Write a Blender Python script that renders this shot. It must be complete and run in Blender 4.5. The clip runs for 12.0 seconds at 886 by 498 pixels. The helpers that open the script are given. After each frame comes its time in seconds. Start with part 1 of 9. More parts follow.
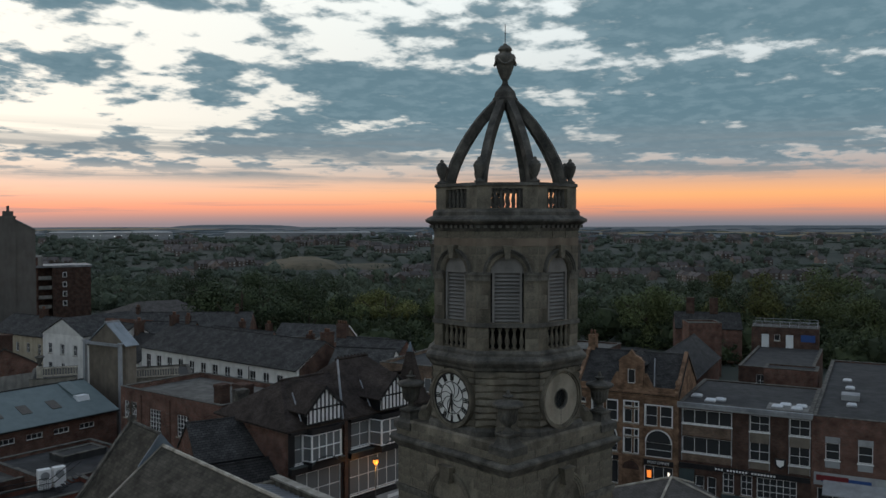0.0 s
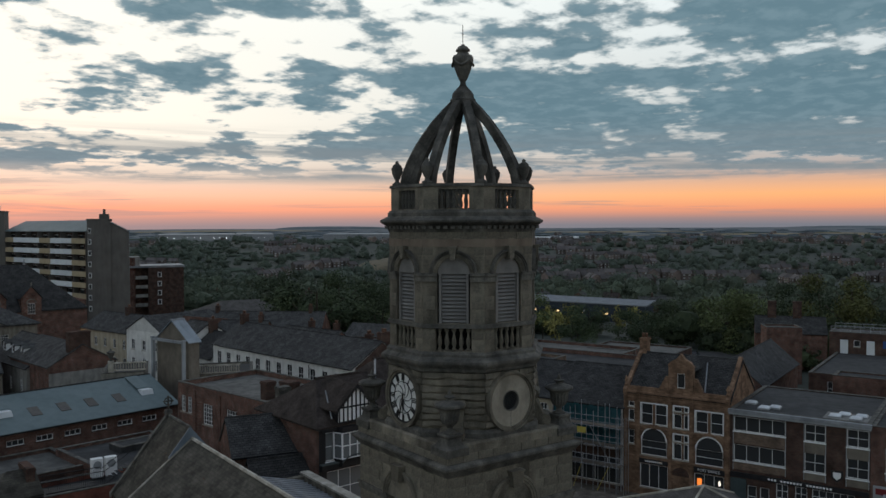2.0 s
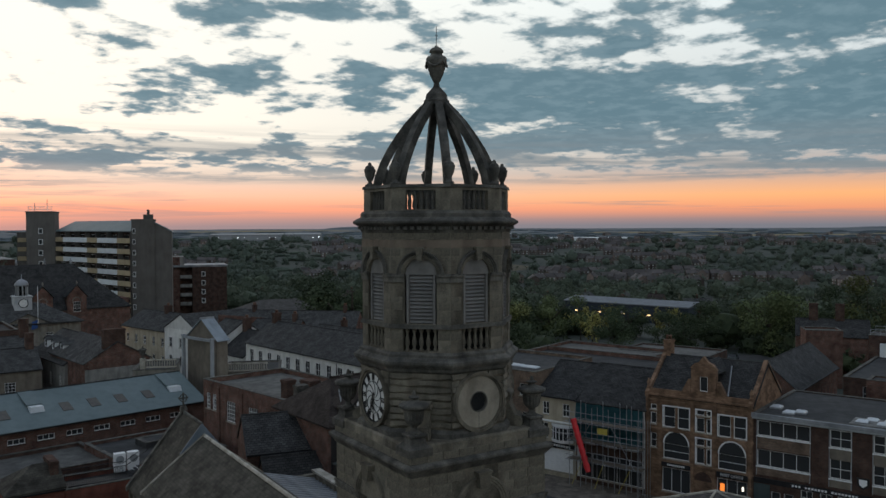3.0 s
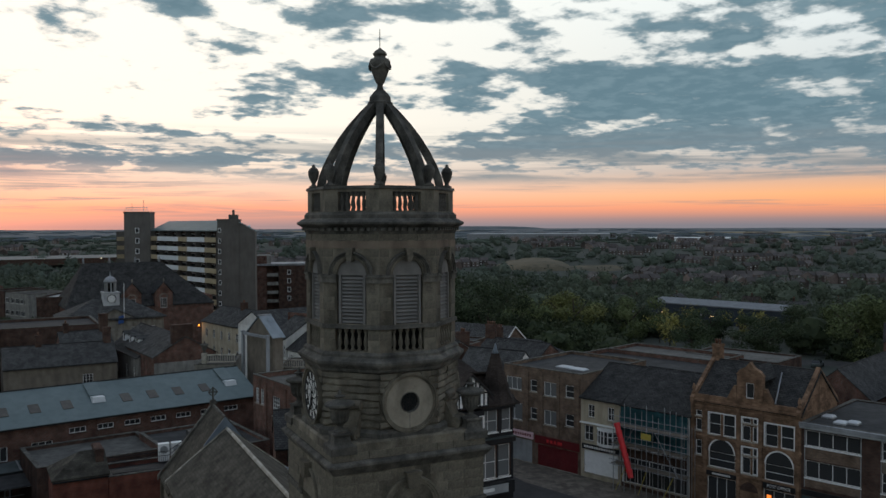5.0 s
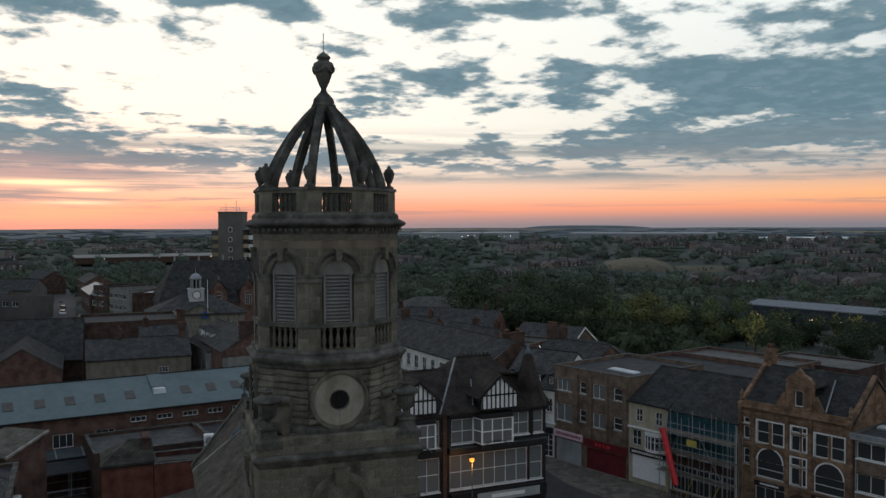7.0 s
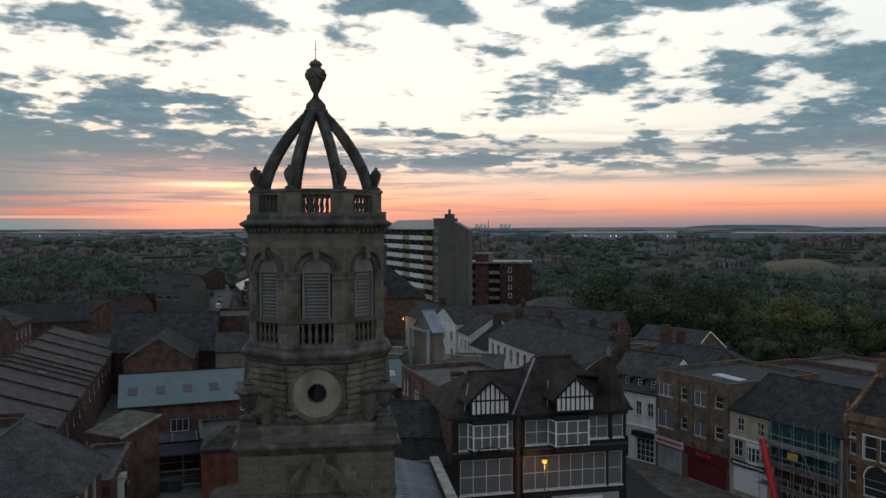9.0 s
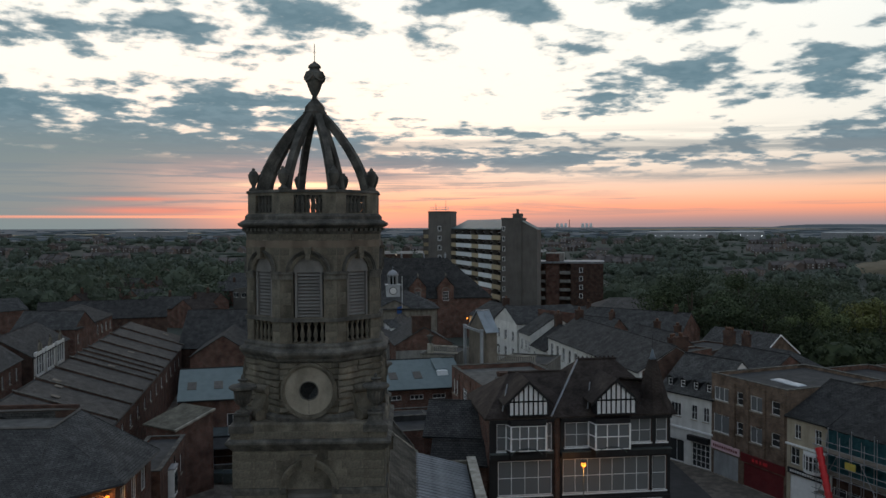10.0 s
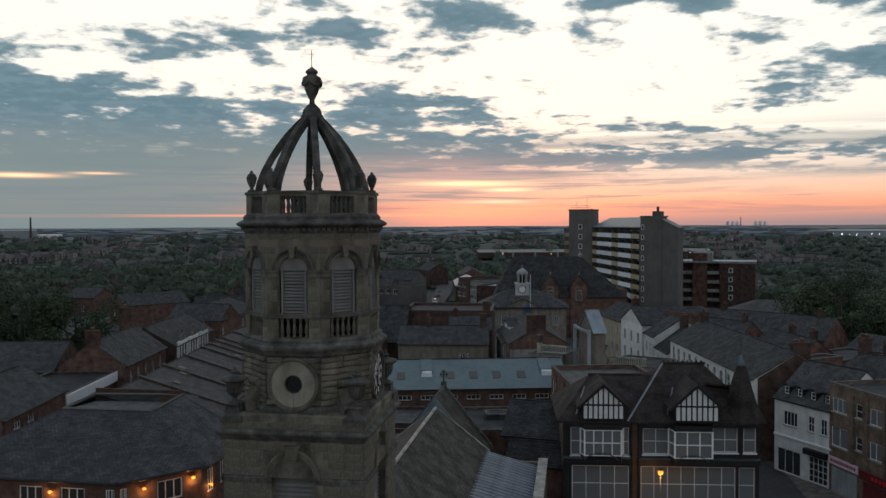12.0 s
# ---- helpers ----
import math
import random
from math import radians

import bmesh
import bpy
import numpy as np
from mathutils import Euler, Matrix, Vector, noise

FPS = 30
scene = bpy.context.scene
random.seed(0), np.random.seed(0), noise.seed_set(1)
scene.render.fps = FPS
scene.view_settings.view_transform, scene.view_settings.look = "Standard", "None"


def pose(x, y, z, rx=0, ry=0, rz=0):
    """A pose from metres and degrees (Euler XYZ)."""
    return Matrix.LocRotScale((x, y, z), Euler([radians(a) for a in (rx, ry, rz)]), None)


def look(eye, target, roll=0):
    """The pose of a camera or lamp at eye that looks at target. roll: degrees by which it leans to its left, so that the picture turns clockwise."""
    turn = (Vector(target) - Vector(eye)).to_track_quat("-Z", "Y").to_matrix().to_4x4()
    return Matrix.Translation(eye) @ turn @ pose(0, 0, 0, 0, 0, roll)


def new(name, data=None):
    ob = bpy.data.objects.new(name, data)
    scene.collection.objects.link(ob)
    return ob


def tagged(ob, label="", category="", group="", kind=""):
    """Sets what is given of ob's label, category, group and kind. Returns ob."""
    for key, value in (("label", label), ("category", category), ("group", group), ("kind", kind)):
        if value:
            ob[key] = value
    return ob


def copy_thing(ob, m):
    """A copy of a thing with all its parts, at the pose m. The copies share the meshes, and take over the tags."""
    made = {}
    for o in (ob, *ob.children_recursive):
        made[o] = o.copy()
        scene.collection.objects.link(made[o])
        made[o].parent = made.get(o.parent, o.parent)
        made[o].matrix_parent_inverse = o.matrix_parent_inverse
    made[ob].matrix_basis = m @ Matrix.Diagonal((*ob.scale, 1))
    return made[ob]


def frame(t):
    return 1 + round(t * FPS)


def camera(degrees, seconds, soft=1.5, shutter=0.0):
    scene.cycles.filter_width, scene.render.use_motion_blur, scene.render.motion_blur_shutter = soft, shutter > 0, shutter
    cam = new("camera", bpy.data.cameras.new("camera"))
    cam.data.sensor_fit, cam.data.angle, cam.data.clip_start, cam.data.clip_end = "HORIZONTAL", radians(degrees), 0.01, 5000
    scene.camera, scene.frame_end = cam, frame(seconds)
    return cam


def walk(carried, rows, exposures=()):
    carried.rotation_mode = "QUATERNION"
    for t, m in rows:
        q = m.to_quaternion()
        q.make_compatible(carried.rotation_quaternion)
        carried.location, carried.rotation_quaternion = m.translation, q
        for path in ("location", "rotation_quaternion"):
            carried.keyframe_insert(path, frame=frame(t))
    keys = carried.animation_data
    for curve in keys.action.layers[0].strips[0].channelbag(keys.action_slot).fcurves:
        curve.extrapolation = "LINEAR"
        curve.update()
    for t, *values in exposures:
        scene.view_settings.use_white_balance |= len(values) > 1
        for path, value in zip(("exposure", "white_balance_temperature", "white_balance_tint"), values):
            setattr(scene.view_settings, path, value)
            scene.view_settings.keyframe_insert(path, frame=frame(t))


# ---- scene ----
cam = camera(56.13, 12.0)
# seconds, eye x, y, z, yaw, pitch, roll
PATH = [
    (0, -22.676, -21.320, 26.559, -42.503, -1.724, 0.068),
    (0.5, -21.765, -22.130, 26.541, -40.862, -1.690, 0.097),
    (1, -20.807, -23.011, 26.536, -39.149, -1.673, 0.132),
    (1.5, -19.850, -23.839, 26.519, -37.519, -1.632, 0.180),
    (2, -18.764, -24.704, 26.529, -35.810, -1.615, 0.224),
    (2.5, -17.703, -25.553, 26.536, -34.182, -1.599, 0.209),
    (3, -16.503, -26.342, 26.542, -32.477, -1.589, 0.199),
    (5, -11.447, -29.266, 26.578, -25.645, -1.594, 0.170),
    (5.5, -10.126, -29.919, 26.583, -23.957, -1.591, 0.169),
    (6, -8.714, -30.609, 26.591, -22.153, -1.617, 0.166),
    (6.5, -7.323, -31.182, 26.598, -20.442, -1.614, 0.167),
    (7, -5.819, -31.738, 26.610, -18.498, -1.631, 0.161),
    (9, 0.494, -33.615, 26.619, -7.788, -1.637, 0.192),
    (9.5, 2.109, -33.772, 26.633, -5.094, -1.654, 0.183),
    (10, 3.849, -33.922, 26.630, -2.229, -1.653, 0.201),
    (10.5, 5.517, -34.006, 26.630, 0.460, -1.676, 0.209),
    (11, 7.335, -34.031, 26.636, 3.349, -1.691, 0.230),
    (11.5, 8.941, -33.900, 26.640, 5.908, -1.714, 0.241),
    (12, 10.816, -33.686, 26.667, 8.923, -1.743, 0.257),
]
walk(cam, [(t, pose(x, y, z, 90 + pitch, roll, yaw)) for t, x, y, z, yaw, pitch, roll in PATH])

# ---- world and sun ----
SUN_AZ = 9.0          # degrees left of +y, where the sun has just set
world = bpy.data.worlds.new("dusk_sky")
scene.world = world
world.use_nodes = True


def sky_world(nt):
    N, L = nt.nodes, nt.links
    N.clear()

    def nd(kind, **kw):
        n = N.new(kind)
        for k, v in kw.items():
            n.inputs[k].default_value = v
        return n

    def math_(op, a, b=None, c=None, clamp=False):
        n = N.new("ShaderNodeMath")
        n.operation, n.use_clamp = op, clamp
        for i, v in enumerate((a, b, c)):
            if v is None:
                continue
            if isinstance(v, (int, float)):
                n.inputs[i].default_value = v
            else:
                L.new(v, n.inputs[i])
        return n.outputs[0]

    def smooth(v, lo, hi):
        n = N.new("ShaderNodeMapRange")
        n.interpolation_type = "SMOOTHSTEP"
        L.new(v, n.inputs["Value"])
        n.inputs["From Min"].default_value, n.inputs["From Max"].default_value = lo, hi
        return n.outputs["Result"]

    def mix(f, a, b, blend="MIX"):
        n = N.new("ShaderNodeMix")
        n.data_type, n.blend_type = "RGBA", blend
        for i, v in ((0, f), (6, a), (7, b)):
            if isinstance(v, (int, float)):
                n.inputs[i].default_value = v
            elif isinstance(v, tuple):
                n.inputs[i].default_value = (*v, 1)
            else:
                L.new(v, n.inputs[i])
        return n.outputs[2]

    def ramp(v, stops):
        n = N.new("ShaderNodeValToRGB")
        e = n.color_ramp.elements
        while len(e) < len(stops):
            e.new(0.5)
        for k, (p, c) in zip(e, stops):
            k.position, k.color = p, (*c, 1)
        L.new(v, n.inputs[0])
        return n.outputs[0]

    co = N.new("ShaderNodeTexCoord")
    turn = N.new("ShaderNodeVectorRotate")
    turn.rotation_type = "Z_AXIS"
    turn.inputs["Angle"].default_value = radians(-SUN_AZ)
    L.new(co.outputs["Generated"], turn.inputs["Vector"])
    sep = N.new("ShaderNodeSeparateXYZ")
    L.new(turn.outputs[0], sep.inputs[0])
    x, y, z = sep.outputs
    az = math_("ARCTAN2", x, y)                       # right of the sun is plus
    up = math_("MAXIMUM", z, 0.0)
    away = math_("ABSOLUTE", az)
    # clear sky behind the clouds: orange band, pink, pale cream, then blue-grey overhead
    clear = ramp(up, SKY_CLEAR)
    side = ramp(up, SKY_SIDE)
    glow = smooth(away, 1.25, 0.30)
    base = mix(glow, side, clear)
    nish = N.new("ShaderNodeTexSky")
    nish.sky_type, nish.sun_disc = "NISHITA", False
    nish.sun_elevation, nish.sun_rotation = radians(0.5), radians(-SUN_AZ)
    base = mix(0.06, base, nish.outputs[0], "ADD")
    # a cloud sheet seen from below, in broken puffs that flatten towards the horizon
    plane = math_("ADD", up, 0.15)
    pu, pv = math_("DIVIDE", x, plane), math_("DIVIDE", y, plane)
    comb = N.new("ShaderNodeCombineXYZ")
    L.new(pu, comb.inputs[0]), L.new(pv, comb.inputs[1])
    flat = N.new("ShaderNodeCombineXYZ")
    L.new(math_("MULTIPLY", az, 2.4), flat.inputs[0]), L.new(math_("MULTIPLY", up, 62.0), flat.inputs[1])
    spot = N.new("ShaderNodeCombineXYZ")
    L.new(az, spot.inputs[0]), L.new(up, spot.inputs[1])

    def cloud(scale, detail, rough, stretch, offset, dist=0.0, src=comb, turned=-8):
        m = N.new("ShaderNodeMapping")
        m.inputs["Scale"].default_value = (*stretch, 1)
        m.inputs["Location"].default_value = offset
        m.inputs["Rotation"].default_value = (0, 0, radians(turned))
        L.new(src.outputs[0], m.inputs[0])
        n = nd("ShaderNodeTexNoise", Scale=scale, Detail=detail, Roughness=rough, Distortion=dist)
        L.new(m.outputs[0], n.inputs["Vector"])
        return n.outputs["Fac"]

    def bank(total, a, e, w, h, k):
        """Adds a soft cloud bank: degrees right of north, degrees up, half width, half height, weight."""
        v = N.new("ShaderNodeVectorMath")
        v.operation = "MULTIPLY_ADD"
        L.new(spot.outputs[0], v.inputs[0])
        sx, sy = 1 / radians(w), 1 / radians(h)
        v.inputs[1].default_value = (sx, sy, 0)
        v.inputs[2].default_value = (-radians(a + SUN_AZ) * sx, -math.sin(radians(e)) * sy, 0)
        d = N.new("ShaderNodeVectorMath")
        d.operation = "DOT_PRODUCT"
        L.new(v.outputs[0], d.inputs[0]), L.new(v.outputs[0], d.inputs[1])
        return math_("MULTIPLY_ADD", math_("POWER", 0.45, d.outputs["Value"]), k, total)

    big = cloud(0.8, 2, 0.5, (1.0, 1.0), (3.1, 1.7, 0))
    puff = cloud(3.6, 5, 0.50, (1.0, 1.0), (0.4, 5.2, 0), 0.15)
    crisp = cloud(10.5, 5, 0.56, (1.0, 0.95), (2.4, 1.2, 0), 0.1)
    veil = cloud(1.0, 5, 0.6, (1.0, 1.0), (7.7, 2.2, 0), 0.4, flat, 0)
    cover = math_("ADD", math_("MULTIPLY", big, 0.14), math_("MULTIPLY", puff, 0.62))
    cover = math_("ADD", cover, math_("MULTIPLY", crisp, 0.34))
    for row in CLOUD_BANKS:
        cover = bank(cover, *row)
    cover = math_("ADD", cover, math_("MULTIPLY", smooth(up, 0.27, 0.40), COVER_UP))
    low = smooth(up, 0.045, 0.075)
    dens = math_("MULTIPLY", smooth(cover, CLOUD_AT, CLOUD_AT + CLOUD_SOFT), low)
    core = smooth(cover, CLOUD_AT + 0.02, CLOUD_AT + 0.13)
    shade = mix(core, CLOUD_EDGE, CLOUD_CORE)
    shade = mix(math_("MULTIPLY", smooth(crisp, 0.42, 0.66), 0.6), shade, CLOUD_SOFTLIT)
    shade = mix(math_("MULTIPLY", smooth(up, 0.14, 0.06), 0.5), shade, CLOUD_LOW)
    shade = mix(smooth(up, 0.36, 0.55), shade, CLOUD_HIGH)
    lit = mix(math_("MULTIPLY", dens, 0.97), base, shade)
    # long flat streaks of cloud low over the horizon, closed to the left of the sun
    leftw = smooth(az, 0.06, -0.20)
    high = math_("MULTIPLY", smooth(up, 0.045, 0.062), smooth(veil, 0.44, 0.60))
    thin = math_("MULTIPLY", smooth(up, 0.004, 0.02), math_("MULTIPLY", smooth(veil, 0.56, 0.68), 0.55))
    line = smooth(math_("ABSOLUTE", math_("SUBTRACT", up, 0.0105)), 0.0002, 0.0024)
    line = math_("MAXIMUM", line, math_("MULTIPLY", smooth(az, radians(SUN_AZ - 24), radians(SUN_AZ - 33)), 0.82))
    shut = math_("MULTIPLY", leftw, math_("MULTIPLY", line, smooth(veil, 0.15, 0.34)))
    fade = smooth(up, 0.125, 0.075)
    lit = mix(math_("MULTIPLY", math_("MULTIPLY", math_("MAXIMUM", high, thin), fade), 0.85), lit, CLOUD_BAND)
    lit = mix(math_("MULTIPLY", math_("MULTIPLY", shut, fade), 0.96), lit, CLOUD_TEAL)
    # the afterglow over the place where the sun went down
    dim = bank(bank(0.0, -9.0, 3.5, 9.0, 0.9, 0.85), -9.0, 1.8, 9.0, 0.9, 0.6)
    lit = mix(math_("MINIMUM", dim, 0.85), lit, CLOUD_DUSK)
    wisp = cloud(2.4, 5, 0.62, (1.0, 1.0), (1.7, 9.2, 0), 0.5, flat, 0)
    wisp = math_("MULTIPLY", math_("MULTIPLY", smooth(wisp, 0.46, 0.62), smooth(up, 0.008, 0.022)), math_("MULTIPLY", fade, smooth(az, radians(SUN_AZ + 22), radians(SUN_AZ))))
    lit = mix(math_("MULTIPLY", wisp, 0.6), lit, CLOUD_BAND)
    ember = bank(bank(0.0, -17.0, 1.0, 3.6, 0.22, 1.0), -18.0, 1.75, 2.4, 0.12, 0.8)
    lit = mix(math_("MINIMUM", ember, 0.9), lit, EMBER)
    sunspot = bank(bank(bank(0.0, -7.0, 2.75, 3.6, 0.17, 1.1), -4.5, 2.3, 1.8, 0.13, 1.0), -5.0, 1.5, 2.0, 0.12, 0.7)
    sunspot = bank(bank(sunspot, -36.0, 3.1, 2.0, 0.12, 0.9), -31.5, 3.3, 1.2, 0.07, 0.6)
    lit = mix(math_("MINIMUM", math_("MULTIPLY", sunspot, smooth(veil, 0.78, 0.50)), 1.0), lit, SUN_GLOW)
    bg = nd("ShaderNodeBackground", Strength=SKY_STRENGTH)
    L.new(lit, bg.inputs["Color"])
    out = N.new("ShaderNodeOutputWorld")
    L.new(bg.outputs[0], out.inputs[0])


SKY_STRENGTH = 1.0
SKY_CLEAR = [(0.0, (0.26, 0.25, 0.28)), (0.007, (0.40, 0.28, 0.28)), (0.021, (0.95, 0.37, 0.26)), (0.036, (0.88, 0.53, 0.42)),
             (0.055, (0.70, 0.60, 0.55)), (0.10, (0.97, 0.92, 0.83)), (0.28, (0.99, 0.98, 0.90)), (0.45, (0.60, 0.71, 0.83)), (1.0, (0.33, 0.425, 0.57))]
SKY_SIDE = [(0.0, (0.18, 0.20, 0.24)), (0.007, (0.29, 0.23, 0.24)), (0.019, (0.84, 0.33, 0.19)), (0.034, (0.98, 0.46, 0.20)), (0.046, (0.78, 0.43, 0.27)),
            (0.062, (0.42, 0.36, 0.36)), (0.10, (0.52, 0.55, 0.57)), (0.26, (0.80, 0.88, 0.90)), (0.45, (0.42, 0.50, 0.62)), (1.0, (0.31, 0.395, 0.54))]
CLOUD_EDGE, CLOUD_CORE = (0.44, 0.50, 0.52), (0.115, 0.210, 0.262)
CLOUD_HIGH = (0.235, 0.278, 0.365)
CLOUD_SOFTLIT = (0.19, 0.295, 0.35)
CLOUD_LOW, CLOUD_BAND = (0.24, 0.28, 0.315), (0.225, 0.268, 0.293)
SUN_GLOW, CLOUD_DUSK, CLOUD_TEAL = (1.9, 1.10, 0.62), (0.62, 0.40, 0.36), (0.225, 0.282, 0.288)
EMBER = (0.90, 0.30, 0.21)
CLOUD_BANKS = [(23.5, 14.3, 4.5, 0.9, 0.12), (7.5, 15.0, 4.0, 0.9, 0.12), (-10.5, 13.3, 5.0, 1.3, 0.11), (-22.0, 12.0, 5.5, 1.1, 0.10), (-34.0, 7.4, 9.0, 2.6, 0.18), (-34.0, 3.6, 12.0, 0.9, 0.16),
               (17.0, 9.0, 6.0, 1.0, 0.10), (38.0, 9.2, 9.0, 2.6, 0.12), (34.0, 5.5, 11.0, 0.6, 0.17), (62.0, 7.2, 17.0, 2.6, 0.20), (64.0, 13.8, 14.0, 2.6, 0.19),
               (47.0, 12.5, 6.0, 0.8, 0.06), (6.0, 4.3, 15.0, 0.55, 0.14), (-14.0, 8.0, 8.0, 1.4, 0.12), (-14.0, 5.4, 9.0, 0.9, 0.13),
               (2.0, 9.5, 7.0, 2.6, -0.10), (48.0, 10.8, 8.0, 0.5, -0.07), (20.0, 12.0, 9.0, 0.8, -0.08), (22.0, 6.6, 7.0, 1.2, -0.08), (-28.0, 10.0, 8.0, 0.6, -0.14), (-34.0, 13.6, 6.0, 0.9, -0.10)]
COVER_UP, CLOUD_AT, CLOUD_SOFT = 0.04, 0.538, 0.095
sky_world(world.node_tree)

sun = new("sun", bpy.data.lights.new("sun", "SUN"))
sun.data.energy, sun.data.angle, sun.data.color = 0.12, radians(25), (1.0, 0.72, 0.5)
sun.matrix_world = look((-60 * math.sin(radians(SUN_AZ)), 60 * math.cos(radians(SUN_AZ)), 12), (0, 0, 0))

# ---- materials ----
def material(name, stops, scale=3.0, rough=0.85, metal=0.0, bump=0.3, fine=40.0, vary=0.12, stretch=(1, 1, 1), stain=0.0, spec=0.3, detail=6.0, coords="Object"):
    """Noise-mottled surface: stops are colours from dark to light; fine is the grain, stain darkens in soft streaks, vary tints piece by piece."""
    m = bpy.data.materials.new(name)
    m.use_nodes = True
    nt = m.node_tree
    N, L = nt.nodes, nt.links
    b = N["Principled BSDF"]
    b.inputs["Roughness"].default_value, b.inputs["Metallic"].default_value = rough, metal
    b.inputs["Specular IOR Level"].default_value = spec
    co = N.new("ShaderNodeTexCoord")
    mp = N.new("ShaderNodeMapping")
    mp.inputs["Scale"].default_value = stretch
    L.new(co.outputs[coords], mp.inputs[0])
    n1 = N.new("ShaderNodeTexNoise")
    n1.inputs["Scale"].default_value, n1.inputs["Detail"].default_value, n1.inputs["Roughness"].default_value = scale, detail, 0.6
    L.new(mp.outputs[0], n1.inputs["Vector"])
    n2 = N.new("ShaderNodeTexNoise")
    n2.inputs["Scale"].default_value, n2.inputs["Detail"].default_value = fine, 3
    L.new(mp.outputs[0], n2.inputs["Vector"])
    cr = N.new("ShaderNodeValToRGB")
    e = cr.color_ramp.elements
    while len(e) < len(stops):
        e.new(0.5)
    for i, (k, c) in enumerate(zip(e, stops)):
        k.position, k.color = 0.3 + 0.4 * i / max(1, len(stops) - 1), (*c, 1)
    add = N.new("ShaderNodeMath")
    add.operation = "MULTIPLY_ADD"
    add.inputs[1].default_value, add.inputs[2].default_value = 0.35, -0.175
    L.new(n2.outputs["Fac"], add.inputs[0])
    s2 = N.new("ShaderNodeMath")
    L.new(n1.outputs["Fac"], s2.inputs[0]), L.new(add.outputs[0], s2.inputs[1])
    L.new(s2.outputs[0], cr.inputs[0])
    col = cr.outputs[0]
    if stain:
        n3 = N.new("ShaderNodeTexNoise")
        n3.inputs["Scale"].default_value, n3.inputs["Detail"].default_value = 0.6, 4
        m3 = N.new("ShaderNodeMapping")
        m3.inputs["Scale"].default_value = (2.2, 2.2, 0.45)
        L.new(co.outputs[coords], m3.inputs[0]), L.new(m3.outputs[0], n3.inputs["Vector"])
        mr = N.new("ShaderNodeMapRange")
        mr.inputs["From Min"].default_value, mr.inputs["From Max"].default_value = 0.42, 0.68
        mr.inputs["To Max"].default_value = stain
        L.new(n3.outputs["Fac"], mr.inputs[0])
        mx = N.new("ShaderNodeMix")
        mx.data_type, mx.blend_type = "RGBA", "MULTIPLY"
        L.new(mr.outputs[0], mx.inputs[0]), L.new(col, mx.inputs[6])
        mx.inputs[7].default_value = (0.25, 0.24, 0.22, 1)
        col = mx.outputs[2]
    if vary:
        oi = N.new("ShaderNodeObjectInfo")
        hv = N.new("ShaderNodeHueSaturation")
        mv = N.new("ShaderNodeMapRange")
        mv.inputs["To Min"].default_value, mv.inputs["To Max"].default_value = 1 - vary, 1 + vary
        L.new(oi.outputs["Random"], mv.inputs[0]), L.new(mv.outputs[0], hv.inputs["Value"]), L.new(col, hv.inputs["Color"])
        col = hv.outputs[0]
    L.new(col, b.inputs["Base Color"])
    if bump:
        bp = N.new("ShaderNodeBump")
        bp.inputs["Strength"].default_value, bp.inputs["Distance"].default_value = bump, 0.03
        L.new(s2.outputs[0], bp.inputs["Height"]), L.new(bp.outputs[0], b.inputs["Normal"])
    return m


